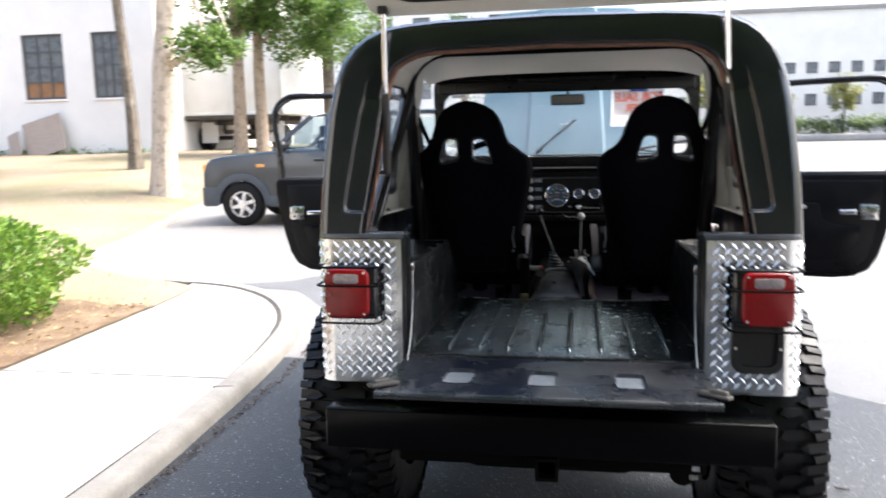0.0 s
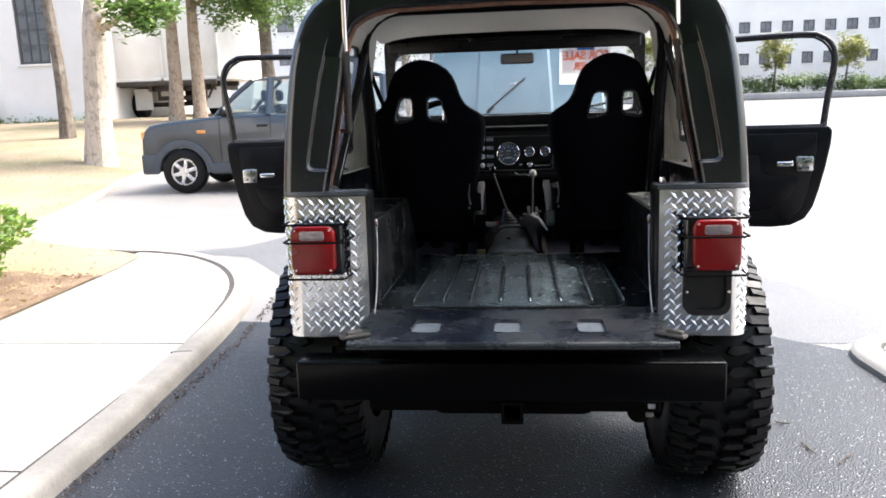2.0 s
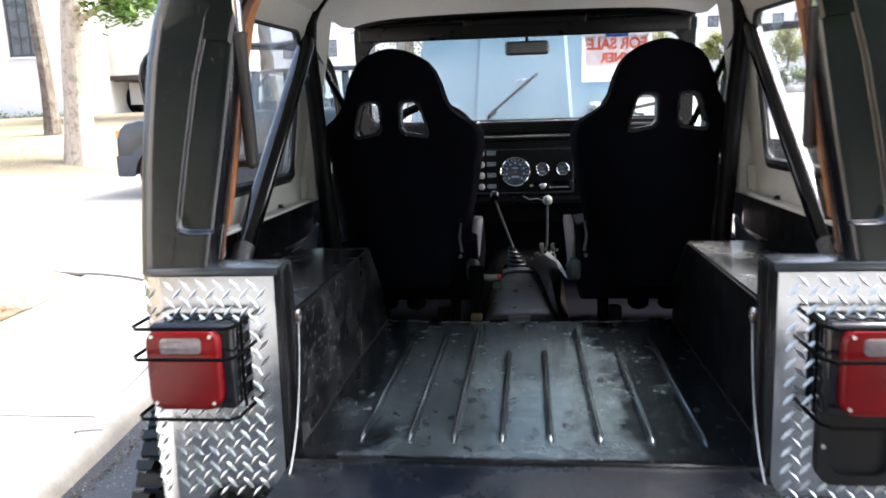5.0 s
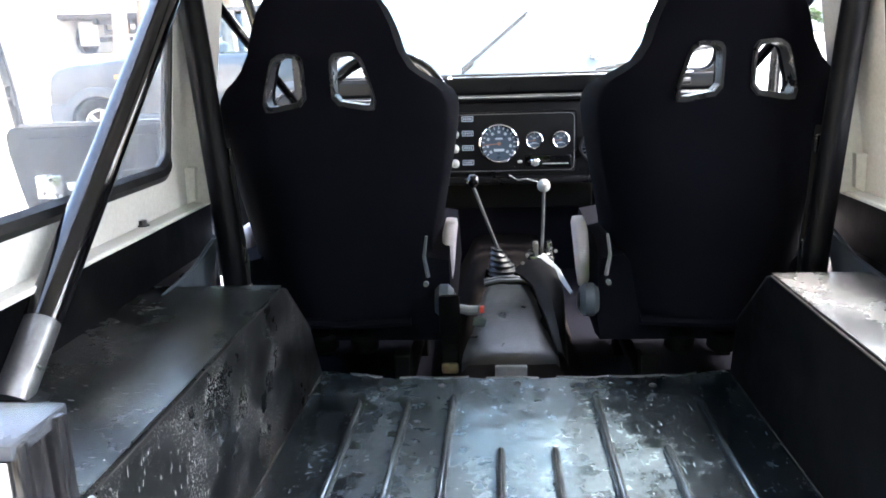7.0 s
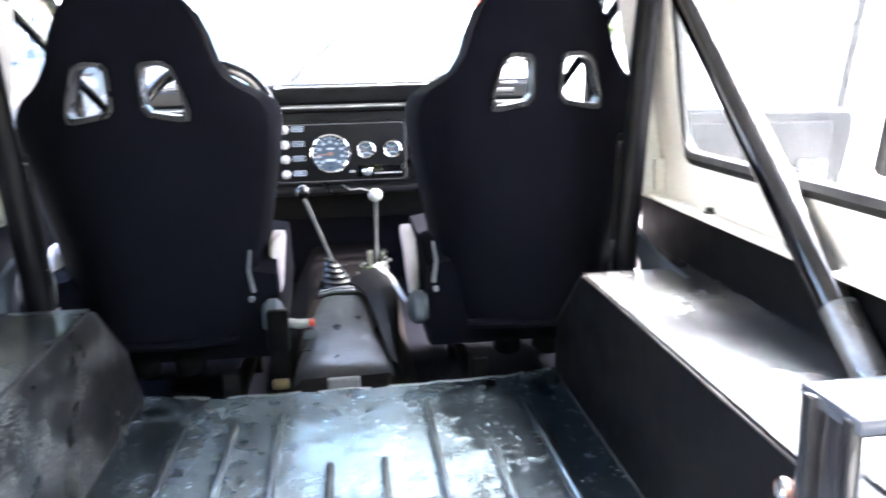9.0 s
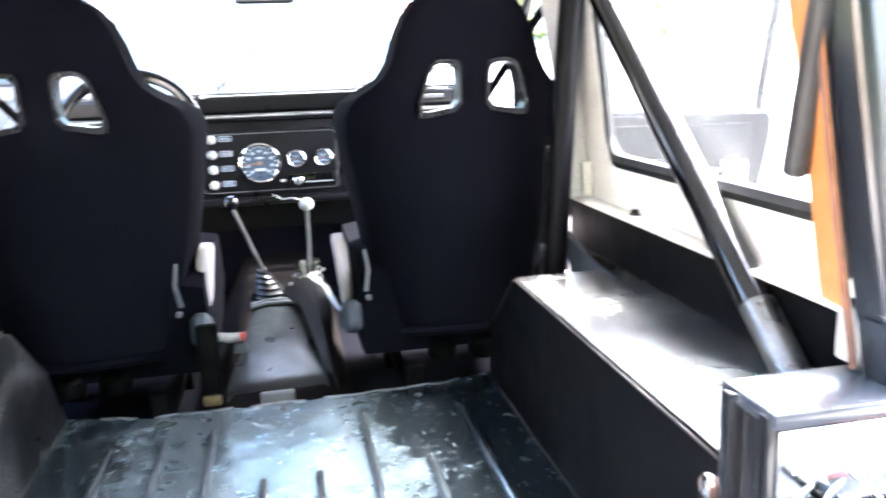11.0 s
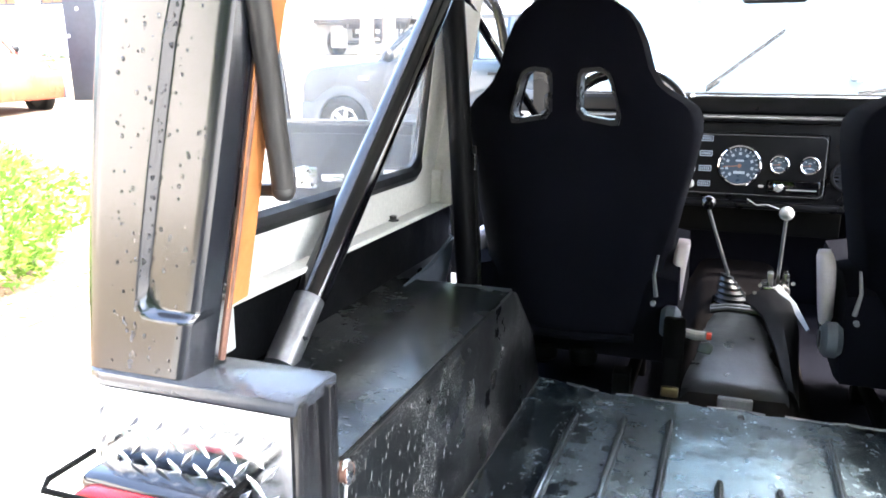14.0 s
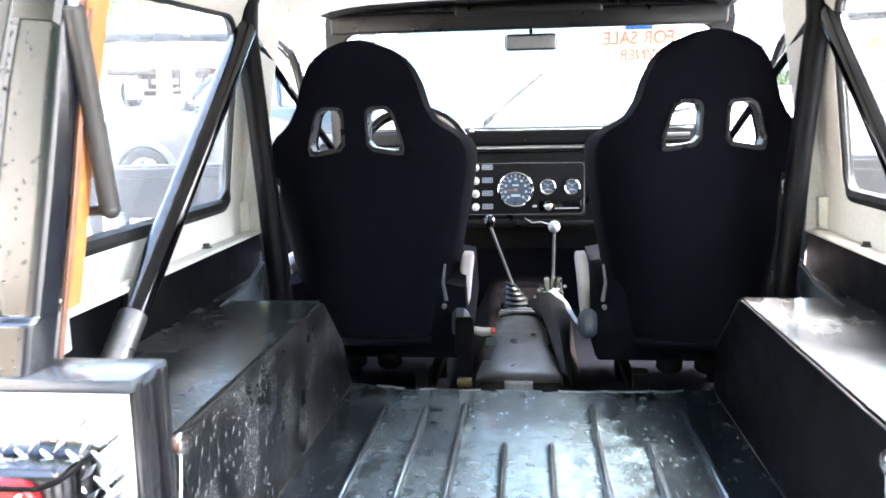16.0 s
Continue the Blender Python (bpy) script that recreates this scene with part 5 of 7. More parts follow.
part("rear_sill", box(B(), -0.466, 0.466, -0.004, 0.022, 0.66, FLOOR + 0.004, 0.004, 2), "tub", jeep)
bm = B()
box(bm, -0.733, 0.733, 1.13, 2.55, 0.62, 0.64)
box(bm, -0.733, 0.733, 2.5, 2.55, 0.62, 1.28)
part("front_floor", bm, "fabric", jeep, "black carpeted front floor")

# tread plate on the rear corners
BEND = 0.055  # radius of the rear body corners


def tread_plate(bm, s):
    prism(bm, [(s * 0.474, -0.004), (s * (HW + 0.004 - BEND), -0.004), (s * (HW + 0.004 - BEND), -0.001), (s * 0.474, -0.001)], "z", 0.672, 1.148)


def corner_wrap(bm, s):
    """The rounded body corner and the side behind it."""
    outer = [(HW + 0.004 - BEND + BEND * math.sin(a), BEND - 0.004 - BEND * math.cos(a)) for a in (math.pi / 2 * k / 12 for k in range(13))] + [(HW + 0.004, 0.34)]
    loft(bm, [[(s * x, y, z) for x, y in outer] for z in (0.672, 1.148)], closed=False, caps=False)
    loft(bm, [[(s * (x - 0.003), y + 0.003, z) for x, y in outer] for z in (1.148, 0.672)], closed=False, caps=False)


STEP = 0.0345  # the bars' grid


def bar_rows():
    """Two sets of slanted bars, each on a square grid, one set shifted by half a step."""
    for d, off in ((-1, 0.3), (1, 0.8)):
        for j in range(15):
            z = 0.672 + (j + off) * STEP
            if 0.684 < z < 1.136:
                yield d, off, z


def rounded_bars(bm, s):
    """The bars on the rounded corner and the side."""
    for d, off, z in bar_rows():
        for i in range(8):
            u = Vector((0, 0.68, 0.73 * d))
            lozenge(bm, Vector((s * (HW + 0.0038), 0.07 + (i + off) * STEP, z)), u, Vector((0, -u.z, u.y)), Vector((s, 0, 0)), 0.034, 0.0105, 0.003)
        for a in (22, 55) if d > 0 else (38, 75):
            a = radians(a)
            n = Vector((s * math.sin(a), -math.cos(a), 0))
            t = Vector((s * math.cos(a), math.sin(a), 0))
            u = 0.68 * t * s + Vector((0, 0, 0.73 * d))
            c = Vector((s * (HW + 0.004 - BEND), BEND - 0.004, z)) + n * (BEND - 0.0004)
            lozenge(bm, c, u, u.cross(n), n, 0.028, 0.009, 0.003)


bar_mesh = {}
for s, hole, label in ((-1, None, "bright aluminium diamond tread plate"), (1, (0.545, 0.708, 0.735, 0.9), "bright aluminium diamond tread plate round the fuel filler")):
    bm = B()
    tread_plate(bm, s)
    plate = part("corner_plate", bm, "plate", jeep, label)
    bm = B()
    corner_wrap(bm, s)
    part("corner_wrap", bm, "wrap", plate, "rounded tread plate corner, its reflection painted bright", 60)
    bm = B()
    rounded_bars(bm, s)
    part("side_tread", bm, "tread", plate, "raised polished tread on the side", 20)["kind"] = "stuff"
    for d, off, z in bar_rows():
        for i in range(9):
            x = 0.474 + (i + off) * STEP
            if x > HW - BEND or x < 0.486 or (hole and hole[0] < x < hole[1] and hole[2] < z < hole[3]):
                continue
            if d not in bar_mesh:
                u = Vector((0.68, 0, 0.73 * d))
                bm = B()
                lozenge(bm, Vector(), u, Vector((-u.z, 0, u.x)), Vector((0, -1, 0)), 0.034, 0.009, 0.003)
                piece = part("tread_bar", bm, "tread", plate, "", 20)
                bar_mesh[d] = piece.data
            else:
                piece = new("tread_bar", bar_mesh[d])
                piece.parent = plate
            piece.matrix_local = Matrix.Translation((s * x, -0.0038, z))


def corner_post(bm, s):
    box(bm, *sx(s, 0.478, 0.705), 0.002, 0.075, 0.672, 1.15, 0.002, 1)


both("corner_post", corner_post, "tub", jeep)


def corner_cap(bm, s):
    prism(bm, [(s * x, y) for x, y in ((0.466, -0.006), (0.715, -0.006), (0.735, 0.0), (0.75, 0.014), (0.756, 0.035), (0.756, 0.088), (0.466, 0.088))], "z", 1.149, 1.166, 0.004, 2)


both("corner_cap", corner_cap, "cap", jeep, "grey metal cap on the body corner")


for y0, y1, x in ((0.0, 0.016, 0.462), (0.022, 0.05, 0.468), (0.056, 0.074, 0.458)):
    both("door_jamb", lambda bm, s: box(bm, *sx(s, x, 0.482), y0, y1, 0.7, 1.162, 0.004, 2), "jamb", jeep, "streaked dark metal jamb beside the tailgate")

# fuel filler pocket
bm = B()
frame_ring(bm, rrect(0.553, 0.7, 0.742, 0.9, [0.035, 0.035, 0.012, 0.012]), rrect(0.572, 0.684, 0.762, 0.885, [0.03, 0.03, 0.01, 0.01]), "y", -0.016, -0.003)
filler = part("fuel_filler", bm, "seal", jeep, "black plastic fuel filler surround")
bm = B()
frame_ring(bm, rrect(0.57, 0.686, 0.76, 0.887, 0.03), rrect(0.58, 0.676, 0.77, 0.877, 0.03), "y", -0.0045, 0.0015)
box(bm, 0.572, 0.684, -0.0048, -0.0038, 0.762, 0.885)
part("pocket", bm, "seal", filler)
for x in (0.562, 0.692):
    part("screw", disc(B(), (x, -0.016, 0.82), (0, -1, 0), 0.005, 0.003, 10), "steel", filler)


# tail lamps with wire guards
def tail_lamp(s):
    lamp = part("tail_lamp", box(B(), *sx(s, 0.545, 0.715), -0.055, -0.005, 0.892, 1.066, 0.012, 3), "lamp_body", jeep, "red tail lamp in a black housing")
    x0, x1 = sx(s, 0.566, 0.714)
    part("lens", prism(B(), rrect(x0, x1, 0.898, 1.06, 0.03), "y", -0.076, -0.05, 0.009, 3), "lens", lamp, "red plastic lens")
    a, b = sx(s, 0.6, 0.682)
    part("reflector", prism(B(), rrect(a, b, 1.012, 1.043, 0.008), "y", -0.0785, -0.073, 0.002, 2), "clear", lamp, "clear reversing window")
    for x in (x0 + 0.016, x1 - 0.016):
        for z in (0.914, 1.046):
            part("screw", disc(B(), (x, -0.0735, z), (0, -1, 0), 0.004, 0.004, 10), "steel", lamp)
    bm = B()
    g0, g1 = sx(s, 0.53, 0.735)
    for z, d in ((1.066, 0.095), (1.008, 0.1), (0.888, 0.095)):
        tube(bm, [(g0, -0.006, z), (g0 + 0.002, -d + 0.02, z), (g0 + 0.016, -d, z), (g1 - 0.016, -d, z), (g1 - 0.002, -d + 0.02, z), (g1, -0.006, z)], 0.0036, 8)
    for x in (g1 - 0.01 if s < 0 else g0 + 0.01,):
        tube(bm, [(x, -0.02, 0.888), (x, -0.024, 0.97), (x, -0.02, 1.066)], 0.0034, 8)
    part("guard", bm, "chassis", lamp, "bent wire lamp guard")


tail_lamp(-1)
tail_lamp(1)

# tailgate, let down
GATE = Matrix.Translation((0, -0.006, 0.733)) @ pose(0, 0, 0, -1.0, 0, 0)
gate_ob = new("tailgate")
gate_ob.parent, gate_ob.matrix_local = jeep, GATE
gate_ob["label"] = "lowered black tailgate with three stamped pockets"
pockets = [(-0.3, -0.204), (-0.053, 0.04), (0.193, 0.286)]
t = B()
holed(t, -0.46, 0.46, -0.43, 0.0, [(a, b, -0.32, -0.15) for a, b in pockets], "z", 0.012, 0.032)
part("panel", t, "gate", gate_ob)
for a, b in pockets:
    part("pocket", frame_ring(B(), rrect(a - 0.002, b + 0.002, -0.322, -0.148, 0.001, 3), rrect(a + 0.005, b - 0.005, -0.315, -0.155, 0.018, 3), "z", 0.012, 0.0335), "gate", gate_ob)
    part("pocket_floor", box(B(), a - 0.001, b + 0.001, -0.321, -0.149, 0.013, 0.0215), "pocket", gate_ob, "pale bare metal pocket floor")
part("rolled_edge", tube(B(), [(-0.458, -0.429, 0.025), (0.458, -0.429, 0.025)], 0.008, 8), "gate", gate_ob)
part("hinge_edge", tube(B(), [(-0.455, -0.008, 0.027), (0.455, -0.008, 0.027)], 0.006, 8), "gate", gate_ob)
part("hinge_rod", tube(B(), [(-0.462, 0.002, 0.004), (0.462, 0.002, 0.004)], 0.011, 10), "tub", gate_ob)
for s in (-1, 1):
    bm = B()
    box(bm, -0.045, 0.045, -0.016, 0.016, 0.033, 0.045, 0.005, 2, Matrix.Translation((s * 0.445, -0.375, 0)) @ pose(0, 0, 0, 0, 0, -s * 38))
    box(bm, -0.02, 0.03, -0.028, -0.008, 0.033, 0.056, 0.006, 2, Matrix.Translation((s * 0.462, -0.365, 0)) @ pose(0, 0, 0, 0, 0, -s * 38))
    part("latch", bm, "strut", gate_ob, "worn steel tailgate latch")
for s in (-1, 1):
    bm = B()
    a, b = Vector((s * 0.456, 0.085, 1.045)), Vector((s * 0.458, -0.36, 0.79))
    mid = [a.lerp(b, t) + Vector((-s * 0.01 * math.sin(math.pi * t), 0.09 * math.sin(math.pi * t) * (1 - t), -0.17 * math.sin(math.pi * t) ** 1.0)) for t in (k / 14 for k in range(15))]
    tube(bm, mid, 0.0022, 6)
    cable = part("stay_cable", bm, "sheath", jeep, "thin steel tailgate stay cable")
    part("cable_end", ball(B(), a, 0.012, (0.6, 1, 1.4), 8, 6), "steel", cable)
    part("anchor_bolt", disc(B(), a + Vector((s * 0.008, 0, 0.0)), (-s, 0, 0), 0.013, 0.012, 12), "rust", cable)

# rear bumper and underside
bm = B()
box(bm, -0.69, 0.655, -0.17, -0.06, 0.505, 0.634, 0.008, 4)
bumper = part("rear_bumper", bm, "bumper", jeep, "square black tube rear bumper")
for x in (-0.5, 0.45):
    part("bracket", box(B(), x, x + 0.08, -0.07, 0.12, 0.5, 0.6, 0.004, 1), "chassis", bumper)
bm = B()
frame_ring(bm, rrect(-0.035, 0.035, 0.43, 0.5, 0.006, 2), rrect(-0.026, 0.026, 0.439, 0.491, 0.004, 2), "y", -0.17, 0.05)
part("hitch_receiver", bm, "chassis", bumper, "square steel hitch receiver")
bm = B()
# wide dark plate behind the bumper
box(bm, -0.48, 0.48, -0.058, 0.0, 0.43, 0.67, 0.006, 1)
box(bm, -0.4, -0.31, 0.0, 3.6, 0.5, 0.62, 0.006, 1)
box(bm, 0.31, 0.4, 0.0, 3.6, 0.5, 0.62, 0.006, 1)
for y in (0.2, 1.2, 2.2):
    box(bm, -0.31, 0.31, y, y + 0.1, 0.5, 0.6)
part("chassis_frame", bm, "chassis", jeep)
RY, FY = 0.48, 2.92
RR = 0.44


def axle(y):
    z = ground_z(y) + RR
    bm = B()
    tube(bm, [(-0.55, y, z), (0.55, y, z)], 0.042, 12)
    ball(bm, (0.06, y, z), 0.13, (0.95, 1.15, 0.95))
    disc(bm, (0.06, y - 0.13, z), (0, -1, 0), 0.1, 0.035, 18, bevel=0.01)
    part("axle", bm, "chassis", jeep)


axle(RY)
axle(FY)
for s in (-1, 1):
    bm = B()
    for k in range(4):
        tube(bm, [(s * 0.42, RY + (u - 0.5) * (1.2 - 0.2 * k), 0.53 - 0.02 * k - 0.09 * (1 - (2 * u - 1) ** 2)) for u in (j / 8 for j in range(9))], 0.012, 6)
    part("leaf_spring", bm, "chassis", jeep)
    bm = B()
    tube(bm, [(s * 0.46, 0.38, 0.42), (s * 0.42, 0.2, 0.72)], [0.03, 0.024], 10)
    part("shock_absorber", bm, "dark_steel", jeep)
bm = B()
tube(bm, [(0.41, 0.6, 0.47), (0.41, 0.1, 0.445), (0.412, -0.055, 0.432)], [0.034, 0.036, 0.04], 14)
exhaust = part("exhaust_pipe", bm, "chassis", jeep, "short black exhaust outlet")
part("clamp", tube(B(), [(0.411, -0.03, 0.436), (0.412, -0.048, 0.434)], 0.0425, 14, False), "chassis", exhaust)
part("clamp_bolt", box(B(), 0.436, 0.462, -0.06, -0.044, 0.44, 0.462, 0.003, 1), "steel", exhaust)
part("clamp_bolt", box(B(), 0.43, 0.455, -0.06, -0.044, 0.414, 0.43, 0.003, 1), "bare", exhaust)
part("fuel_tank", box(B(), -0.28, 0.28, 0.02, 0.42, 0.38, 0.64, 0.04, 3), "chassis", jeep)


# mud tyres
def mud_wheel(x, y, s):
    z = ground_z(y) + RR
    W = 0.315
    bm = B()
    prof = [(-0.5, 0.55), (-0.52, 0.75), (-0.5, 0.88), (-0.44, 0.945), (0.44, 0.945), (0.5, 0.88), (0.52, 0.75), (0.5, 0.55)]
    c = Vector((x, y, z))
    n = 48
    loft(bm, [[c + Vector((u * W, math.cos(a) * q * RR, math.sin(a) * q * RR)) for u, q in prof] for a in (2 * math.pi * k / n for k in range(n + 1))], caps=False)
    bmesh.ops.remove_doubles(bm, verts=bm.verts, dist=1e-4)
    wheel = part("wheel", bm, "rubber", jeep, "large black mud tyre with chunky lugs")
    bm = B()

    def lug(a, poly, h0, h1):
        vs = []
        for h, k in ((h0, 1.0), (h1, 0.84)):
            cu, ca = sum(p[0] for p in poly) / len(poly), sum(p[1] for p in poly) / len(poly)
            ring = []
            for u, da in poly:
                u, da = cu + (u - cu) * k, ca + (da - ca) * k
                drop = 0.05 * max(0, abs(u) - 0.40) / 0.12
                q = (h - drop) * RR
                ring.append(c + Vector((u * W, math.cos(a + da) * q, math.sin(a + da) * q)))
            vs.append(ring)
        loft(bm, vs)

    count = 38
    for k in range(count):
        a = 2 * math.pi * k / count
        e = 2 * math.pi / count
        for d in (-1, 1):
            o = 0 if d < 0 else 0.5 * e
            lug(a + o, [(d * 0.53, -0.30 * e), (d * 0.53, 0.22 * e), (d * 0.30, 0.30 * e), (d * 0.20, 0.05 * e), (d * 0.28, -0.22 * e)], 0.935, 0.99)
            lug(a + o + 0.5 * e, [(d * 0.54, -0.2 * e), (d * 0.54, 0.16 * e), (d * 0.36, 0.22 * e), (d * 0.34, -0.12 * e)], 0.93, 0.995)
            lug(a + o + 0.5 * e, [(d * 0.26, -0.26 * e), (d * 0.27, 0.1 * e), (d * 0.10, 0.3 * e), (d * 0.01, 0.12 * e), (d * 0.06, -0.2 * e)], 0.93, 1.0)
    part("tread", bm, "rubber", wheel, "chunky tread lugs", 20)
    bm = B()
    disc(bm, (x - s * 0.02, y, z), (s, 0, 0), 0.235, 0.1, 28)
    torus(bm, (x + s * 0.13, y, z), (1, 0, 0), 0.225, 0.018, 32, 8)
    disc(bm, (x + s * 0.08, y, z), (s, 0, 0), 0.07, 0.06, 18, bevel=0.01)
    for k in range(8):
        a = math.pi * k / 4
        box(bm, -0.012, 0.03, -0.035, 0.035, 0.06, 0.22, 0.008, 2, Matrix.Translation((x + s * 0.08, y, z)) @ pose(0, 0, 0, math.degrees(a), 0, 0))
    part("rim", bm, "dark_steel", wheel)


for s in (-1, 1):
    mud_wheel(s * 0.705, RY, s)
    mud_wheel(s * 0.705, FY, s)

# ---- hardtop ----
SECTION = [(0.757, 1.152), (0.752, 1.25), (0.744, 1.36), (0.733, 1.46), (0.72, 1.56), (0.703, 1.64), (0.68, 1.705), (0.648, 1.755), (0.605, 1.793), (0.55, 1.818), (0.48, 1.833), (0.35, 1.842), (0.18, 1.847), (0.0, 1.849)]


def section(y, grow=0.0, lift=0.0):
    """The hardtop's outline across the vehicle, drawn in or out by grow."""
    half = []
    for i, (x, z) in enumerate(SECTION):
        a, b = Vector(SECTION[max(i - 1, 0)]), Vector(SECTION[min(i + 1, len(SECTION) - 1)])
        d = (b - a).normalized()
        n = Vector((d.y, -d.x))
        x += 0.055 * smooth01((y - 1.15) / 0.6) * math.sin(math.pi * min(1, max(0, (z - 1.62) / 0.235)))
        front = smooth01((y - 1.3) / 0.7) * smooth01((z - 1.62) / 0.1)
        x, z = x + 0.03 * front, z + 0.62 * front * (1.845 - z)
        half.append((max(0, x + n.x * grow), z + n.y * grow + lift * max(0, z - 1.6) / 0.25))
    return [(-x, y, z) for x, z in half] + [(x, y, z) for x, z in reversed(half[:-1])]


def crown_of(y):
    return 0.075 * smooth01((y - 0.085) / 0.75) - 0.03 * smooth01((y - 1.2) / 0.9)


# roof and upper sides as one shell with thickness, above the windows
ys = [0.085, 0.3, 0.7, 1.1, 1.5, 1.9, 2.12]
bm = B()
loft(bm, [section(y, 0, crown_of(y))[7:-7] + section(y, -0.02, crown_of(y))[7:-7][::-1] for y in ys])
hardtop = part("hardtop", bm, "shell", jeep, "satin black fibreglass hardtop with rain drops")
bm = B()
loft(bm, [section(y, -0.024, crown_of(y))[7:-7] + section(y, -0.034, crown_of(y))[7:-7][::-1] for y in [0.1] + ys[1:-2] + [1.84]])
part("headliner", bm, "liner", hardtop, "off-white hardtop inside")
# sides with their long windows
WIN = {-1: rrect(0.2, 1.0, 1.272, 1.69, [0.05, 0.06, 0.1, 0.1], 6), 1: rrect(0.2, 0.98, 1.286, 1.69, [0.05, 0.06, 0.1, 0.1], 6)}


def bow(z):
    """The side's distance from the middle at a height."""
    for (x0, z0), (x1, z1) in zip(SECTION, SECTION[1:]):
        if z <= z1:
            return x0 + (x1 - x0) * (z - z0) / (z1 - z0)
    return 0.7


def raised(y, z):
    return crown_of(y) * max(0, z - 1.6) / 0.25


def side_panel(bm, s, depth, thick):
    rim = rrect(0.07, 1.2, 1.168, 1.754, [0.004, 0.004, 0.004, 0.004], 6)
    frame_ring(bm, rim, WIN[s], "x", 0, 1)
    for v in bm.verts:
        v.co.x = s * (bow(v.co.z) - depth - thick * (1 - v.co.x))
        v.co.z += raised(v.co.y, v.co.z)


both("side_panel", lambda bm, s: side_panel(bm, s, 0.0, 0.014), "shell", hardtop)
both("side_lining", lambda bm, s: side_panel(bm, s, 0.016, 0.012), "liner", hardtop, "off-white inner side")


def window_seal(bm, s):
    pts = [(s * (bow(z) - 0.018), y, z + raised(y, z)) for y, z in WIN[s]]
    pts += pts[:2]
    tube(bm, pts, [0.009 + 0.009 * smooth01((1.31 - p[2]) / 0.03) for p in pts], 8, cap=False)


both("window_seal", window_seal, "seal", hardtop, "black rubber window seal")


def side_glass(bm, s):
    rows = []
    for k in range(15):
        foot = min(z for y, z in WIN[s]) + 0.0015
        z = foot + (1.6885 - foot) * k / 14
        cross = []
        for (y0, z0), (y1, z1) in zip(WIN[s], WIN[s][1:] + WIN[s][:1]):
            if (z0 - z) * (z1 - z) < 0:
                cross.append(y0 + (y1 - y0) * (z - z0) / (z1 - z0))
        a, b = min(cross), max(cross)
        ys_ = [a + (b - a) * j / 6 for j in range(7)]
        rows.append([(s * (bow(z) - 0.0125), y, z + raised(y, z)) for y in ys_] + [(s * (bow(z) - 0.0165), y, z + raised(y, z)) for y in reversed(ys_)])
    loft(bm, rows)


for g in both("side_glass", side_glass, "hazy_glass", hardtop):
    g.visible_shadow = False
    if g.bound_box[0][0] > 0:
        g.data.materials[0] = M["thin_haze_glass"]


def rail_flange(bm, s):
    box(bm, *sx(s, 0.69, 0.742), 0.08, 1.2, 1.181, 1.19, 0.002, 1)
    prism(bm, [(s * 0.725, 1.188), (s * 0.705, 1.2), (s * 0.70, 1.27), (s * 0.722, 1.27)], "y", 1.06, 1.2)
    prism(bm, [(1.075, 1.188), (1.105, 1.188), (1.1, 1.45), (1.085, 1.45)], "x", *sx(s, 0.68, 0.73))


flanges = both("rail_flange", rail_flange, "liner", hardtop, "off-white flange bolted to the body rail")
for s, fl in zip((-1, 1), flanges):
    for y in (0.25, 0.535, 0.828, 1.186):
        bm = B()
        disc(bm, (s * 0.72, y, 1.19), (0, 0, 1), 0.012, 0.003, 12)
        disc(bm, (s * 0.72, y, 1.192), (0, 0, 1), 0.008, 0.009, 6)
        part("bolt", bm, "dark_steel", fl)


def between(table, z):
    for (z0, v0), (z1, v1) in zip(table, table[1:]):
        if z <= z1:
            return v0 + (v1 - v0) * (z - z0) / (z1 - z0)
    return table[-1][1]


POST_INNER = [(1.15, 0.612), (1.23, 0.598), (1.383, 0.57), (1.5, 0.551), (1.606, 0.534), (1.66, 0.522), (1.705, 0.5), (1.735, 0.465)]
RECESS = [(1.15, 0.686), (1.233, 0.672), (1.4, 0.643), (1.53, 0.618), (1.65, 0.585), (1.7, 0.55), (1.735, 0.5)]


def recess_depth(x, z):
    """How far the stamped recess lies behind the pillar's face."""
    edge, foot, r = between(RECESS, z) - x, z - 1.232, 0.03
    d = r - math.hypot(r - edge, r - foot) if edge < r and foot < r else min(edge, foot)
    return 0.011 * smooth01((d + 0.001) / 0.009)


def rear_post(bm, s):
    """The rear pillar: rounded outer corner, flat face with a stamped recess and inner return."""
    zs = sorted({1.15 + 0.585 * k / 40 for k in range(41)} | {1.228 + 0.0022 * k for k in range(9)})
    rows = []
    for z in zs:
        t = (z - 1.155) / 0.58
        xo, xi, y0, e = bow(z), between(POST_INNER, z), 0.001 + 0.031 * t, between(RECESS, z)
        row = [(xo, 0.1), (xo, y0 + 0.045)]
        row += [(xo - 0.034 + 0.034 * math.cos(a), y0 + 0.034 - 0.034 * math.sin(a)) for a in (math.pi / 2 * k / 6 for k in range(1, 7))]
        a = xo - 0.036
        cols = [a, a - 0.3 * (a - e - 0.002), a - 0.65 * (a - e - 0.002)] + [e + 0.002 - 0.0013 * k for k in range(10)]
        cols = [c for c in cols if c > xi + 0.012]
        cols += [cols[-1] + (xi + 0.01 - cols[-1]) * k / 6 for k in range(1, 7)]
        row += [(x, y0 + recess_depth(x, z)) for x in cols]
        d = recess_depth(xi + 0.01, z)
        row += [(xi + 0.004, y0 + d + 0.002), (xi, y0 + d + 0.007), (xi - 0.003, y0 + 0.05)]
        rows.append((s, z, row))
    width = min(len(row) for _, _, row in rows)
    loft(bm, [[(s * x, y, z) for x, y in row[:8] + resample_row(row[8:-3], width - 11) + row[-3:]] for s, z, row in rows], closed=False, caps=False)


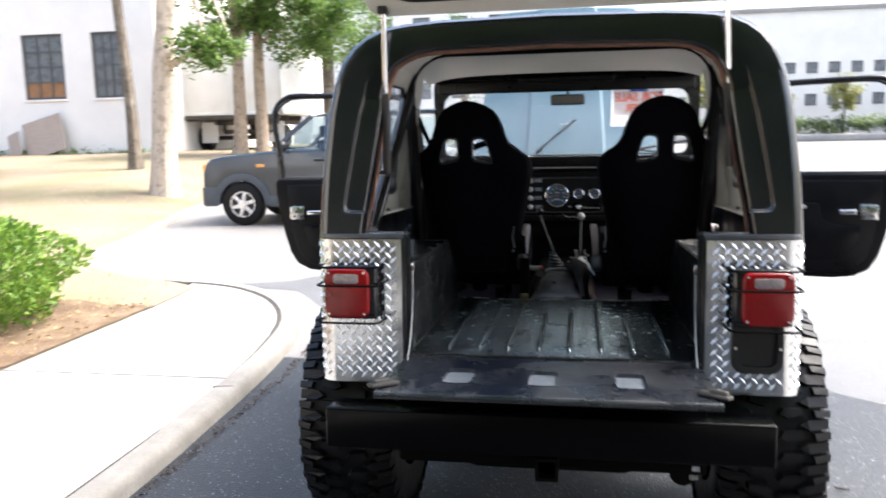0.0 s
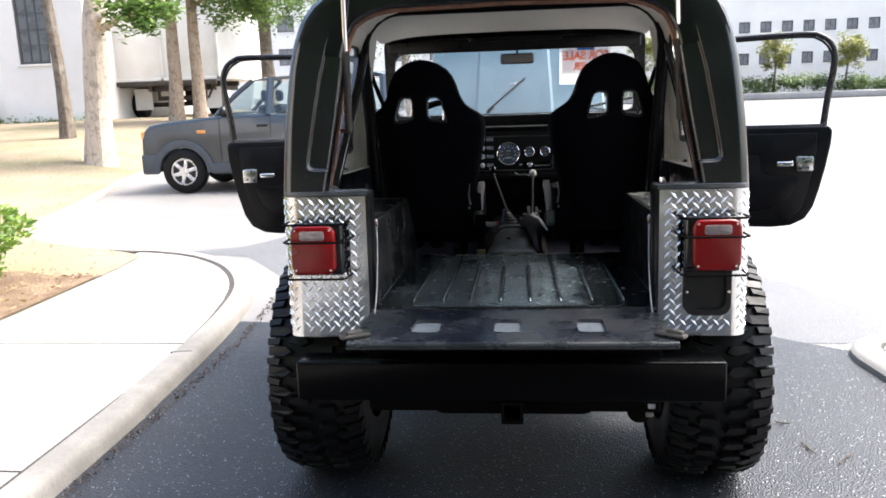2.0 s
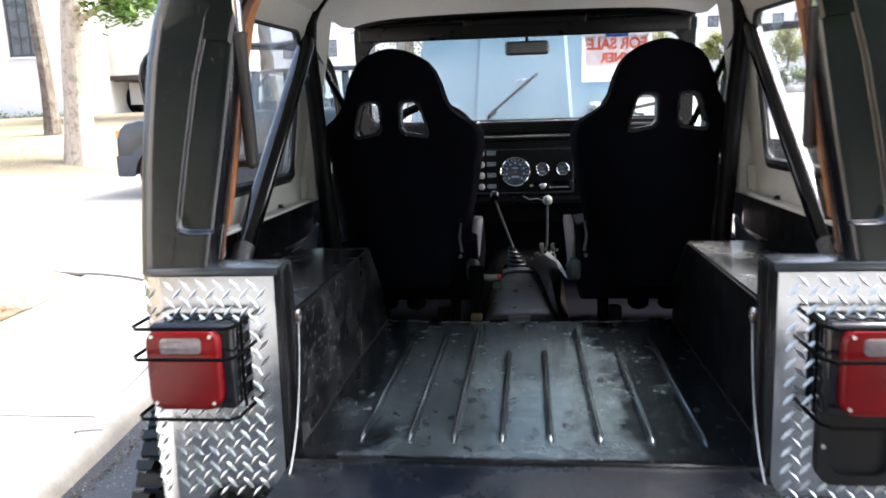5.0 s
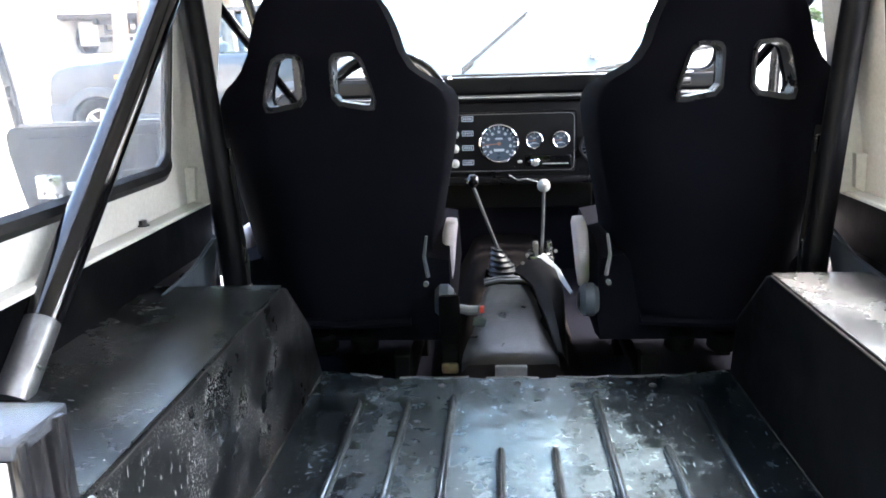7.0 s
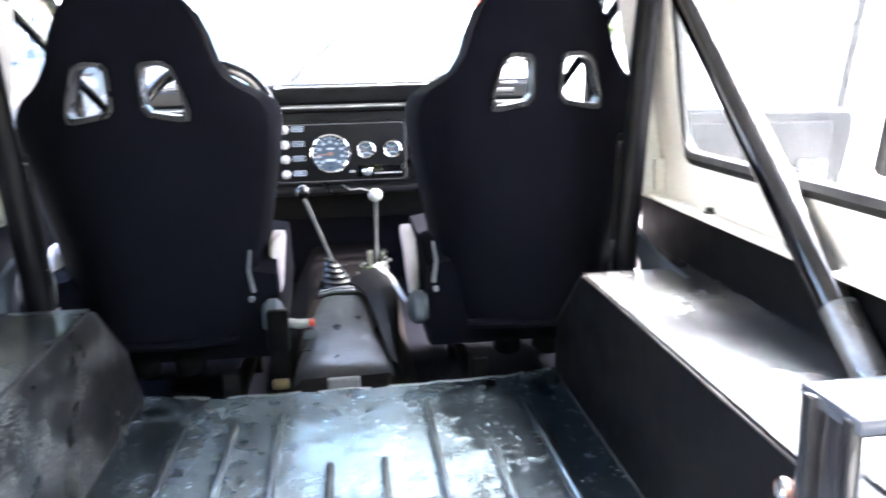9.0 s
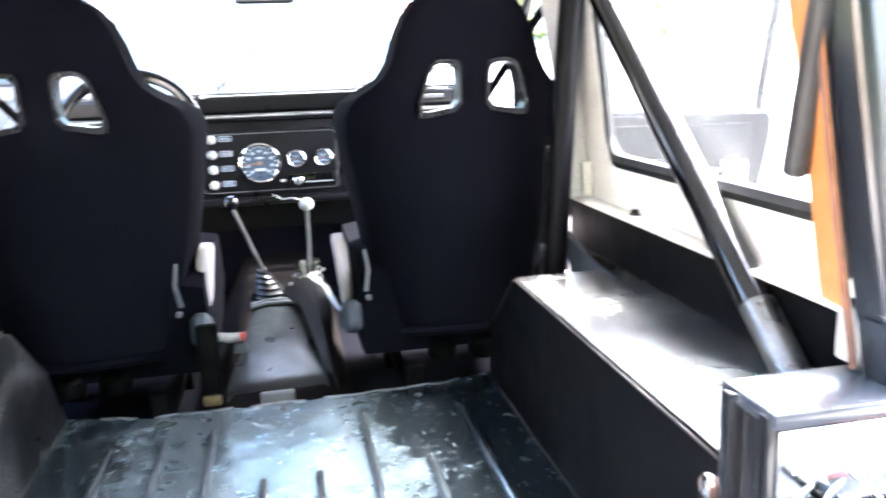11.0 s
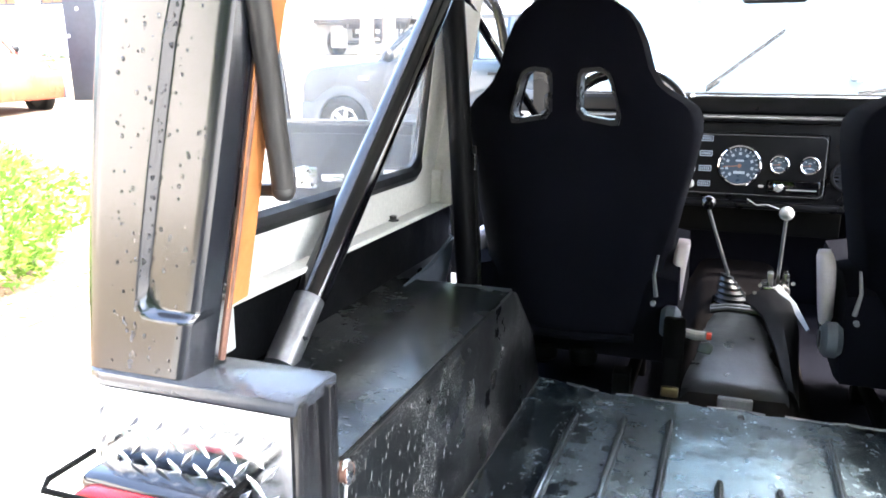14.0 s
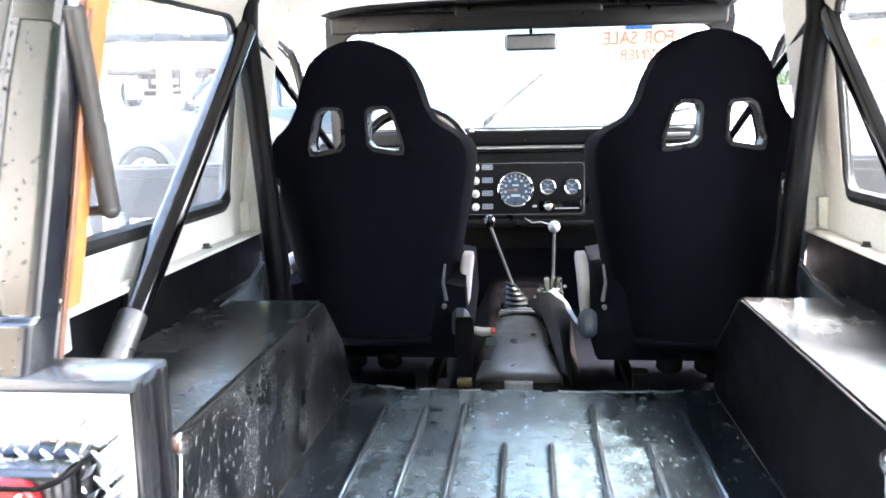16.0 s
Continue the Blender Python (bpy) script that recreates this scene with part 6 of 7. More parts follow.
def resample_row(row, n):
    """The same line with n of its points, those at the recess's edge kept closest."""
    while len(row) > n:
        gaps = [row[i - 1][0] - row[i + 1][0] for i in range(1, len(row) - 1)]
        row = row[: gaps.index(min(gaps)) + 1] + row[gaps.index(min(gaps)) + 2:]
    return row


both("rear_pillar", rear_post, "pillar", hardtop, "black rear pillar with a stamped recess", 40)


def jamb_rows(s):
    """The inner return of the pillar: its inner edge, its depth and the side beyond, at rising heights."""
    for z in (1.235, 1.3, 1.37, 1.45, 1.53, 1.6, 1.66, 1.7):
        t = (z - 1.155) / 0.58
        xi = between(POST_INNER, z) - 0.003
        w = 0.048 + 0.012 * smooth01((z - 1.42) / 0.2)
        yield s, z, xi, 0.062 + 0.012 * t, w, bow(z) - 0.032


def jamb_face(bm, s):
    loft(bm, [[(s * (xi - 0.006), y - 0.004, z), (s * (xi - 0.004), y + 0.004, z), (s * (xi + 0.002), y + w, z), (s * (xi + 0.012), y + w + 0.004, z)] for s, z, xi, y, w, out in jamb_rows(s)], closed=False, caps=False)


def jamb_side(bm, s):
    loft(bm, [[(s * (xi + 0.012), y + w + 0.004, z), (s * (xi + 0.04), y + w + 0.02, z), (s * out, 0.2, z), (s * out, 0.21, z)] for s, z, xi, y, w, out in jamb_rows(s)], closed=False, caps=False)


both("jamb_lining", jamb_face, "orange", hardtop, "old orange paint on the inner pillar")
both("jamb_side", jamb_side, "liner", hardtop, "off-white inner corner beside the window")
part("rust_patch", ball(B(), (-0.606, 0.12, 1.362), 0.016, (0.35, 1.0, 1.6), 10, 8), "rust", hardtop, "crusty brown rust patch")
both("jamb_bracket", lambda bm, s: box(bm, *sx(s, 0.606, 0.632), 0.064, 0.1, 1.17, 1.236, 0.004, 1), "sheath", hardtop, "small grey bracket")


def jamb_edge(bm, s):
    pts = []
    for z in (1.172, 1.25, 1.35, 1.45, 1.55, 1.62):
        t = (z - 1.155) / 0.58
        pts.append((s * (between(POST_INNER, z) - 0.006), 0.062 + 0.02 * t, z))
    tube(bm, pts, 0.0045, 6)


both("jamb_flange", jamb_edge, "rust", hardtop, "rusty brown flange edge")

# rear header and the arch of the opening
bm = B()


def resample(line, n):
    d = [0.0]
    for p, q in zip(line, line[1:]):
        d.append(d[-1] + math.dist(p, q))
    out = []
    for k in range(n):
        t = d[-1] * k / (n - 1)
        i = max(j for j in range(len(d)) if d[j] <= t + 1e-9)
        i = min(i, len(d) - 2)
        f = (t - d[i]) / (d[i + 1] - d[i])
        out.append((line[i][0] + (line[i + 1][0] - line[i][0]) * f, line[i][1] + (line[i + 1][1] - line[i][1]) * f))
    return out


outer_arch = resample([(-0.703, 1.64), (-0.68, 1.705), (-0.648, 1.755), (-0.605, 1.793), (-0.55, 1.818), (-0.48, 1.833), (-0.35, 1.842), (0.0, 1.849), (0.35, 1.842), (0.48, 1.833), (0.55, 1.818), (0.605, 1.793), (0.648, 1.755), (0.68, 1.705), (0.703, 1.64)], 33)
inner_arch = resample([(-0.545, 1.60), (-0.53, 1.66), (-0.50, 1.705), (-0.45, 1.738), (-0.38, 1.752), (0.0, 1.76), (0.38, 1.752), (0.45, 1.738), (0.50, 1.705), (0.53, 1.66), (0.545, 1.60)], 33)
shrink = lambda line, k: [(x * (1 - k), z - k * 0.6) for x, z in line]
loft(bm, [[(x, 0.1, z) for x, z in outer_arch], [(x, 0.055, z) for x, z in outer_arch], [(x, 0.03, z) for x, z in shrink(outer_arch, 0.02)], [(x, 0.026, z) for x, z in shrink(outer_arch, 0.045)], [(x, 0.03, z) for x, z in inner_arch], [(x, 0.036, z) for x, z in shrink(inner_arch, 0.01)], [(x, 0.07, z) for x, z in shrink(inner_arch, 0.012)]], closed=False, caps=False)
part("rear_header", bm, "shell", hardtop)
bm = B()
tube(bm, [(x, 0.066, z) for x, z in shrink(inner_arch, 0.006)], 0.013, 8)
part("header_flange", bm, "rust", hardtop, "rusty brown flange under the rear header")
bm = B()
loft(bm, [[(x, 0.074, z) for x, z in shrink(inner_arch, 0.014)], [(x, 0.1, z) for x, z in shrink(inner_arch, 0.004)], [(x, 0.16, z) for x, z in shrink(outer_arch, 0.07)], [(x, 0.24, z + 0.012) for x, z in shrink(outer_arch, 0.05)]], closed=False, caps=False)
part("header_return", bm, "liner", hardtop, "grey-white inner return of the rear opening")

# rain drops on the pillar
random.seed(51)
bm = B()
for _ in range(250):
    z = random.uniform(1.17, 1.72)
    t = (z - 1.155) / 0.58
    x = random.uniform(between(POST_INNER, z) + 0.012, bow(z) - 0.05)
    if random.random() < 0.3:
        x = between(RECESS, z) - random.uniform(0.0, 0.006)
    r = random.choice((0.0011, 0.0014, 0.0018, 0.0022, 0.0027))
    ball(bm, (-x, 0.001 + 0.031 * t + recess_depth(x, z), z), r, (1, 0.5, 1.1), 6, 5)
part("rain_drops", bm, "drop", hardtop, "small beads of rain water", 60)["kind"] = "stuff"

# lifted rear window
lift = new("liftgate")
lift.parent, lift.matrix_local = jeep, Matrix.Translation((0, 0.03, 1.872)) @ pose(0, 0, 0, -24, 0, 0)
lift["label"] = "raised rear window in a pale grey frame"
part("frame", frame_ring(B(), rrect(-0.56, 0.56, -0.66, 0.0, [0.1, 0.1, 0.05, 0.05]), rrect(-0.47, 0.47, -0.58, -0.085, 0.07), "z", -0.018, 0.018), "liner", lift)
part("seal", tube(B(), [(x, y, -0.016) for x, y in rrect(-0.472, 0.472, -0.582, -0.083, 0.07)] + [(-0.472, -0.4, -0.016)], 0.012, 8), "seal", lift)
part("pane", prism(B(), rrect(-0.475, 0.475, -0.585, -0.08, 0.07), "z", -0.004, 0.002), "glass", lift).visible_shadow = False
for s in (-1, 1):
    a, b = Vector((s * 0.512, -0.02, 1.865)), Vector((s * (0.543 if s < 0 else 0.558), 0.115, 1.365 if s < 0 else 1.383))
    d = (b - a).normalized()
    bm = B()
    tube(bm, [a, a + d * 0.3], 0.008, 10)
    strut = part("gas_strut", bm, "chrome", jeep, "lift strut with a chrome rod and a grey tube")
    part("tube", disc(B(), a + d * 0.255, d, 0.0135, 0.262, 14, bevel=0.003), "strut", strut)
    bm = B()
    ball(bm, a, 0.012)
    box(bm, *sx(s, 0.5, 0.53), -0.03, 0.01, 1.855, 1.885, 0.004, 1)
    part("ball_joint", bm, "dark_steel", strut)
    bm = B()
    ball(bm, b, 0.014)
    tube(bm, [b, b + Vector((s * 0.04, 0.01, -0.004))], 0.008, 8)
    part("lower_stud", bm, "dark_steel", strut)

# ---- roll bar ----
HOOP = 1.0
bar = new("roll_bar")
bar.parent = jeep
bar["label"] = "glossy black tubular roll bar with rear braces"
bm = B()
pts = [(-0.605, HOOP + 0.03, 0.64), (-0.622, HOOP + 0.02, 1.1), (-0.645, HOOP + 0.01, 1.5), (-0.655, HOOP, 1.68)]
for k in range(1, 7):
    a = math.pi / 2 * k / 6
    pts.append((-0.655 + 0.17 * (1 - math.cos(a)), HOOP, 1.71 + 0.168 * math.sin(a)))
part("hoop", tube(bm, pts + [(-x, y, z) for x, y, z in reversed(pts)], 0.026, 16), "hoop", bar)
for s in (-1, 1):
    a, b = (Vector((-0.655, HOOP - 0.01, 1.69)), Vector((-0.685, 0.315, 1.06))) if s < 0 else (Vector((0.674, HOOP - 0.01, 1.69)), Vector((0.698, 0.28, 1.06)))
    bm = B()
    tube(bm, [a, a.lerp(b, 0.87)], 0.027, 14)
    brace = part("brace", bm, "rollbar", bar)
    part("brace_foot", tube(B(), [a.lerp(b, 0.86), b], 0.0255, 18), "brace_steel", brace, "bare grey lower end of the brace")
    part("foot_plate", disc(B(), b + Vector((0, 0, -0.002)), (0, 0, 1), 0.05, 0.006, 18), "floor", brace)
    bm = B()
    tube(bm, [(s * 0.66, HOOP, 1.7), (s * 0.68, 1.9, 1.36), (s * 0.69, 2.02, 1.28)], 0.012, 8)
    part("front_bar", bm, "rollbar", bar)
    p, q = Vector((s * 0.625, HOOP + 0.06, 1.33)), Vector((s * 0.595, HOOP + 0.03, 0.98))
    bm = loft(B(), [[p.lerp(q, k / 12) + Vector((u, v + 0.004 * math.sin(k), 0)) for u, v in ((-0.011, -0.002), (0.011, -0.002), (0.011, 0.002), (-0.011, 0.002))] for k in range(13)])
    belt = part("seat_belt", bm, "seal", jeep, "black seat belt with bright buckles")
    for u in (0.05, 0.72, 0.98):
        p = Vector((s * 0.624, HOOP + 0.052, 1.31)).lerp(Vector((s * 0.594, HOOP + 0.022, 0.99)), u)
        part("buckle", box(B(), p.x - 0.012, p.x + 0.012, p.y - 0.006, p.y + 0.002, p.z - 0.02, p.z + 0.02, 0.003, 1), "chrome", belt)

# ---- seats ----
SEAT = [(0.86, 0.175), (0.90, 0.2), (0.97, 0.208), (1.06, 0.218), (1.15, 0.234), (1.24, 0.252), (1.32, 0.265), (1.36, 0.269), (1.388, 0.267), (1.412, 0.256), (1.432, 0.236), (1.45, 0.208), (1.47, 0.185), (1.505, 0.165), (1.56, 0.149), (1.6, 0.131), (1.628, 0.109), (1.648, 0.08), (1.662, 0.045), (1.667, 0.018)]


def opening(s, side):
    """The outline of a harness opening; the one nearer the door sits further out."""
    o = 0.016 if s == side else -0.004
    line = [(s * (x + o), z) for x, z in ((0.028, 1.403), (0.107, 1.389), (0.112, 1.41), (0.09, 1.487), (0.07, 1.5), (0.036, 1.497), (0.028, 1.484))]
    out = []
    for (x0, z0), (x1, z1) in zip(line, line[1:] + line[:1]):
        out += [(x0 + (x1 - x0) * k, z0 + (z1 - z0) * k) for k in (0.16, 0.5, 0.84)]
    return out


def seat_back(side):
    """The seat's shell and padding, with its two harness openings."""
    rows = []
    for z, w in SEAT:
        y0 = 0.06 - 0.075 * (z - 0.86) / 0.8
        wing = 0.2 - 0.155 * smooth01((z - 1.395) / 0.085)
        thick = 0.055 if z < 1.62 else 0.055 * (1 - 0.5 * (z - 1.62) / 0.047)
        us = [-1, -0.97, -0.9, -0.75, -0.5, -0.2, 0.2, 0.5, 0.75, 0.9, 0.97, 1]
        bulge = lambda u: y0 + (0.45 * wing) * abs(u) ** 3.5
        back_ = [(u * w, bulge(u), z) for u in us]
        fore = [(u * w * 1.03, bulge(u) + thick + wing * (abs(u) ** 4), z) for u in reversed(us)]
        rows.append(back_ + fore)
    bm = loft(B(), rows)
    tool = B()
    for s in (-1, 1):
        prism(tool, opening(s, side), "y", -0.2, 0.4)
    return cut(bm, tool)


def hole_rim(bm, s, side):
    line = opening(s, side)
    cx, cz = sum(x for x, _ in line) / len(line), sum(z for _, z in line) / len(line)
    grown = lambda k: [(cx + (x - cx) * k, cz + (z - cz) * k) for x, z in line]
    frame_ring(bm, grown(1.16), grown(0.95), "y", -0.005, 0.04)
    frame_ring(bm, grown(1.1), grown(0.97), "y", -0.009, -0.004)
    for v in bm.verts:
        v.co.y += 0.06 - 0.075 * (v.co.z - 0.86) / 0.8


def bucket_seat(x, y, s, label):
    ob = new("bucket_seat")
    ob.parent, ob.matrix_local = jeep, Matrix.Translation((x, y, 0))
    ob["label"] = label
    back_part = part("backrest", seat_back(s), "fabric", ob, "black fabric bucket seat back with two openings", 50)
    for d in (-1, 1):
        bm = B()
        hole_rim(bm, d, s)
        part("opening_rim", bm, "rim_grey", back_part, "grey plastic rim of a harness opening")
    bm = B()
    tube(bm, [(-0.165, 0.055, 0.885), (0, 0.045, 0.88), (0.165, 0.055, 0.885)], 0.012, 8)
    part("piping", bm, "fabric", back_part)
    bm = B()
    rows = []
    for t, z0, z1 in ((0.0, 0.82, 0.97), (0.1, 0.80, 1.0), (0.3, 0.80, 0.99), (0.48, 0.81, 1.0), (0.52, 0.84, 0.97)):
        yy = 0.1 + t
        rows.append([(-0.25, yy, z0), (-0.26, yy, (z0 + z1) / 2), (-0.255, yy, z1 + 0.05), (-0.2, yy, z1 + 0.06), (-0.15, yy, z1), (0.15, yy, z1), (0.2, yy, z1 + 0.06), (0.255, yy, z1 + 0.05), (0.26, yy, (z0 + z1) / 2), (0.25, yy, z0)])
    loft(bm, rows)
    part("cushion", bm, "fabric", ob)
    for d in (-1, 1):
        o = 0.036 if d == -s and s > 0 else 0.0
        rows = []
        for z, x0, x1, y0, y1 in ((0.925, 0.236, 0.256, 0.19, 0.24), (0.95, 0.232, 0.258, 0.17, 0.27), (1.02, 0.234, 0.264, 0.165, 0.29), (1.07, 0.237, 0.27, 0.17, 0.29), (1.09, 0.242, 0.269, 0.185, 0.27)):
            rows.append([(d * (o + x), y, z) for x, y in ((x0, y0 + 0.01), (x0 + 0.008, y0), (x1 - 0.008, y0), (x1, y0 + 0.012), (x1, y1 - 0.01), (x1 - 0.01, y1), (x0, y1))])
        part("side_bolster", loft(B(), rows), "side_fabric", ob, "pale grey side bolster", 60)
        bm = B()
        disc(bm, (d * (0.222 + o), 0.085, 0.925), (d, 0, 0), 0.04, 0.044, 22, bevel=0.012)
        knob = part("recliner_knob", bm, "clad", ob, "round grey recliner cover")
        part("cap", disc(B(), (d * (0.264 + o), 0.085, 0.925), (d, 0, 0), 0.02, 0.006, 16, bevel=0.002), "plastic", knob)
        bm = B()
        tube(bm, [(d * (0.212 + o), 0.03, 1.0), (d * (0.205 + o), 0.022, 1.05), (d * (0.212 + o), 0.02, 1.098)], [0.005, 0.004, 0.003], 8)
        disc(bm, (d * (0.207 + o), 0.03, 0.985), (0, -1, 0), 0.006, 0.012, 10)
        part("recliner_arm", bm, "bare", ob, "thin steel recliner arm")
        bm = B()
        box(bm, *sx(d, 0.13, 0.16), 0.0, 0.6, 0.70, 0.725, 0.003, 1)
        box(bm, *sx(d, 0.125, 0.165), 0.02, 0.07, 0.64, 0.81, 0.003, 1)
        box(bm, *sx(d, 0.125, 0.165), 0.45, 0.5, 0.64, 0.81, 0.003, 1)
        part("seat_rail", bm, "chassis", ob, "dark steel seat rail")
    for u in (-0.06, 0.04):
        part("spring_can", disc(B(), (u, 0.12, 0.79), (0, -0.2, 1), 0.035, 0.05, 14, bevel=0.008), "chassis", ob)
    return ob


bucket_seat(-0.412, 1.09, -1, "black fabric racing bucket seat for the driver")
bucket_seat(0.452, 1.09, 1, "black fabric racing bucket seat for the passenger")

# belt stalk and brake lever between the seats
bm = B()
box(bm, -0.175, -0.135, 1.13, 1.142, 0.765, 0.86, 0.003, 1)
box(bm, -0.18, -0.13, 1.128, 1.15, 0.85, 0.95, 0.008, 2)
stalk = part("belt_stalk", bm, "chassis", jeep, "black seat belt stalk")
part("stalk_bolt", box(B(), -0.176, -0.136, 1.118, 1.134, 0.76, 0.786, 0.006, 2), "brass", stalk, "tarnished brass end of the stalk")
part("floor_tab", box(B(), -0.05, 0.026, 1.128, 1.146, 0.66, 0.774, 0.003, 1), "bare", jeep, "flat grey steel tab at the floor edge")
bm = B()
tube(bm, [(-0.15, 1.2, 0.9), (-0.11, 1.19, 0.895), (-0.085, 1.18, 0.9)], [0.01, 0.012, 0.01], 10)
buckle = part("belt_buckle", bm, "sheath", jeep, "pale seat belt buckle")
part("button", box(B(), -0.086, -0.074, 1.168, 1.186, 0.894, 0.91, 0.003, 2), "redtip", buckle, "red release button")
part("tongue", prism(B(), [(-0.105, 0.862), (-0.075, 0.858), (-0.068, 0.876), (-0.078, 0.888), (-0.1, 0.884)], "y", 1.17, 1.176, 0.002, 1), "cap", buckle)

# transmission hump with a rubber mat on its top
TUNNEL = [(1.18, 0.69, 0.1, 0.16), (1.22, 0.728, 0.118, 0.175), (1.27, 0.744, 0.122, 0.185), (1.45, 0.776, 0.112, 0.19), (1.7, 0.802, 0.1, 0.19), (1.86, 0.812, 0.1, 0.19), (2.1, 0.8, 0.11, 0.195), (2.5, 0.79, 0.12, 0.2)]
rows = []
for y, z, top_w, foot_w in TUNNEL:
    half = [(foot_w, 0.638), (foot_w - 0.012, 0.66), (top_w + 0.028, z - 0.05), (top_w + 0.014, z - 0.02), (top_w - 0.01, z - 0.004), (0.5 * top_w, z)]
    rows.append([(-0.008 + x, y, h) for x, h in half] + [(-0.008 - x, y, h) for x, h in reversed(half)])
hump = part("transmission_hump", loft(B(), rows), "carpet", jeep, "dark carpeted transmission hump")
rows = []
for k in range(15):
    t = k / 14
    y = 1.216 + 0.489 * t
    z = between([(1.21, 0.712), (1.235, 0.738), (1.27, 0.752), (1.45, 0.782), (1.7, 0.808), (1.8, 0.812)], y)
    w = 0.124 - 0.048 * t + 0.004 * math.sin(11 * t)
    line = []
    for j in range(13):
        u = -1 + j / 6
        line.append((-0.012 + w * u, y - 0.008 * (1 - abs(u)) * (k == 0), z - 0.011 * abs(u) ** 4 + 0.0022 * math.sin(9 * u + 13 * t) * math.sin(17 * t - 4 * u) - (0.012 if k == 0 else 0)))
    rows.append(line + [(x, y_, h - 0.006) for x, y_, h in reversed(line)])
part("mat", loft(B(), rows), "hump", hump, "scuffed black rubber mat on the hump")
for y, h in ((1.715, 0.812), (1.735, 0.815)):
    part("mat_fold", tube(B(), [(-0.085, y, h - 0.006), (-0.04, y + 0.004, h + 0.003), (0.02, y + 0.004, h + 0.003), (0.06, y, h - 0.006)], 0.009, 8), "hump", hump, "rolled edge of the rubber mat")
bm = B()
rows = []
for k in range(11):
    t = k / 10
    r = (0.056 - 0.036 * t) * (1.0 if k % 2 == 0 else 0.8)
    c = Vector((-0.022 - 0.024 * t, 1.8 - 0.004 * t, 0.815 + 0.084 * t))
    rows.append([c + Vector((r * math.cos(a), 0.9 * r * math.sin(a), -0.006 * math.cos(a) * t)) for a in (2 * math.pi * j / 20 for j in range(20))])
loft(bm, rows)
boot = part("gear_boot", bm, "hump", jeep, "ribbed black rubber gear lever boot", 20)
part("boot_plate", box(B(), -0.084, 0.04, 1.74, 1.86, 0.806, 0.817, 0.005, 2), "tub", boot)
for x, y in ((-0.076, 1.748), (0.032, 1.748)):
    part("screw", disc(B(), (x, y, 0.817), (0, 0, 1), 0.0055, 0.003, 10), "steel", boot)
lever = part("gear_lever", tube(B(), [(-0.042, 1.795, 0.9), (-0.09, 1.755, 1.04), (-0.114, 1.723, 1.115)], 0.005, 8), "bare", jeep, "thin steel gear lever with a dark knob")
part("knob", ball(B(), (-0.114, 1.723, 1.127), 0.0215), "rollbar", lever, "glossy dark ball knob")
lever = part("transfer_lever", tube(B(), [(0.098, 1.86, 0.83), (0.1, 1.83, 0.95), (0.102, 1.8, 1.08)], 0.005, 8), "bare", jeep, "thin steel transfer lever with an ivory knob")
part("knob", ball(B(), (0.102, 1.797, 1.097), 0.021), "knob", lever, "ivory ball knob")
bm = B()
box(bm, 0.055, 0.135, 1.815, 1.92, 0.8, 0.868, 0.008, 2)
for x in (0.068, 0.112):
    box(bm, x, x + 0.018, 1.82, 1.87, 0.85, 0.91, 0.004, 2)
part("lever_bracket", bm, "steel", jeep, "bright steel lever bracket")
for x, y, z in ((0.05, 1.81, 0.872), (0.14, 1.812, 0.885), (0.036, 1.8, 0.85)):
    part("bracket_bolt", disc(B(), (x, y, z), (0, -1, 0.3), 0.006, 0.008, 8), "bare", jeep)
rows = []
for (ax, ay, az), (bx, by, bz) in (((-0.0, 1.79, 0.828), (0.1, 1.83, 0.862)), ((0.034, 1.72, 0.83), (0.135, 1.74, 0.85)), ((0.06, 1.64, 0.824), (0.15, 1.61, 0.812)), ((0.08, 1.46, 0.808), (0.14, 1.43, 0.785)), ((0.108, 1.27, 0.757), (0.135, 1.26, 0.72))):
    a, b = Vector((ax, ay, az)), Vector((bx, by, bz))
    line = [a.lerp(b, k / 6) + Vector((0, 0, 0.012 * math.sin(math.pi * k / 6) + 0.003 * math.sin(3 * k))) for k in range(7)]
    rows.append(line + [p - Vector((0, 0, 0.008)) for p in reversed(line)])
part("lever_cover", loft(B(), rows), "hoop", jeep, "torn black rubber cover beside the levers")
part("trim_strip", loft(B(), [[(0.09, 1.82, 0.866), (0.101, 1.825, 0.878), (0.106, 1.83, 0.874), (0.096, 1.825, 0.862)], [(0.128, 1.73, 0.842), (0.142, 1.735, 0.853), (0.146, 1.74, 0.848), (0.132, 1.735, 0.838)], [(0.168, 1.61, 0.806), (0.175, 1.612, 0.812), (0.178, 1.615, 0.808), (0.171, 1.612, 0.802)]]), "sheath", jeep, "bright trim strip beside the levers")


# ---- dashboard ----
DY = 2.125
dash = new("dashboard")
dash.parent = jeep
dash["label"] = "black dashboard with gauges, switches and a padded top"
part("panel", box(B(), -0.7, 0.7, DY + 0.012, DY + 0.04, 1.07, 1.335, 0.006, 2), "dash", dash)
part("lower_edge", box(B(), -0.7, 0.7, DY + 0.0, DY + 0.06, 1.05, 1.078, 0.01, 3), "dash", dash)
part("under_panel", box(B(), -0.28, 0.3, DY + 0.09, DY + 0.12, 0.95, 1.06, 0.01, 2), "chassis", dash)
part("pad", box(B(), -0.71, 0.71, DY - 0.012, DY + 0.1, 1.338, 1.36, 0.009, 3), "dash", dash)
part("edge_strip", tube(B(), [(-0.7, DY - 0.012, 1.352), (0.7, DY - 0.012, 1.352)], 0.0035, 8), "bare", dash, "thin grey strip along the dash top")
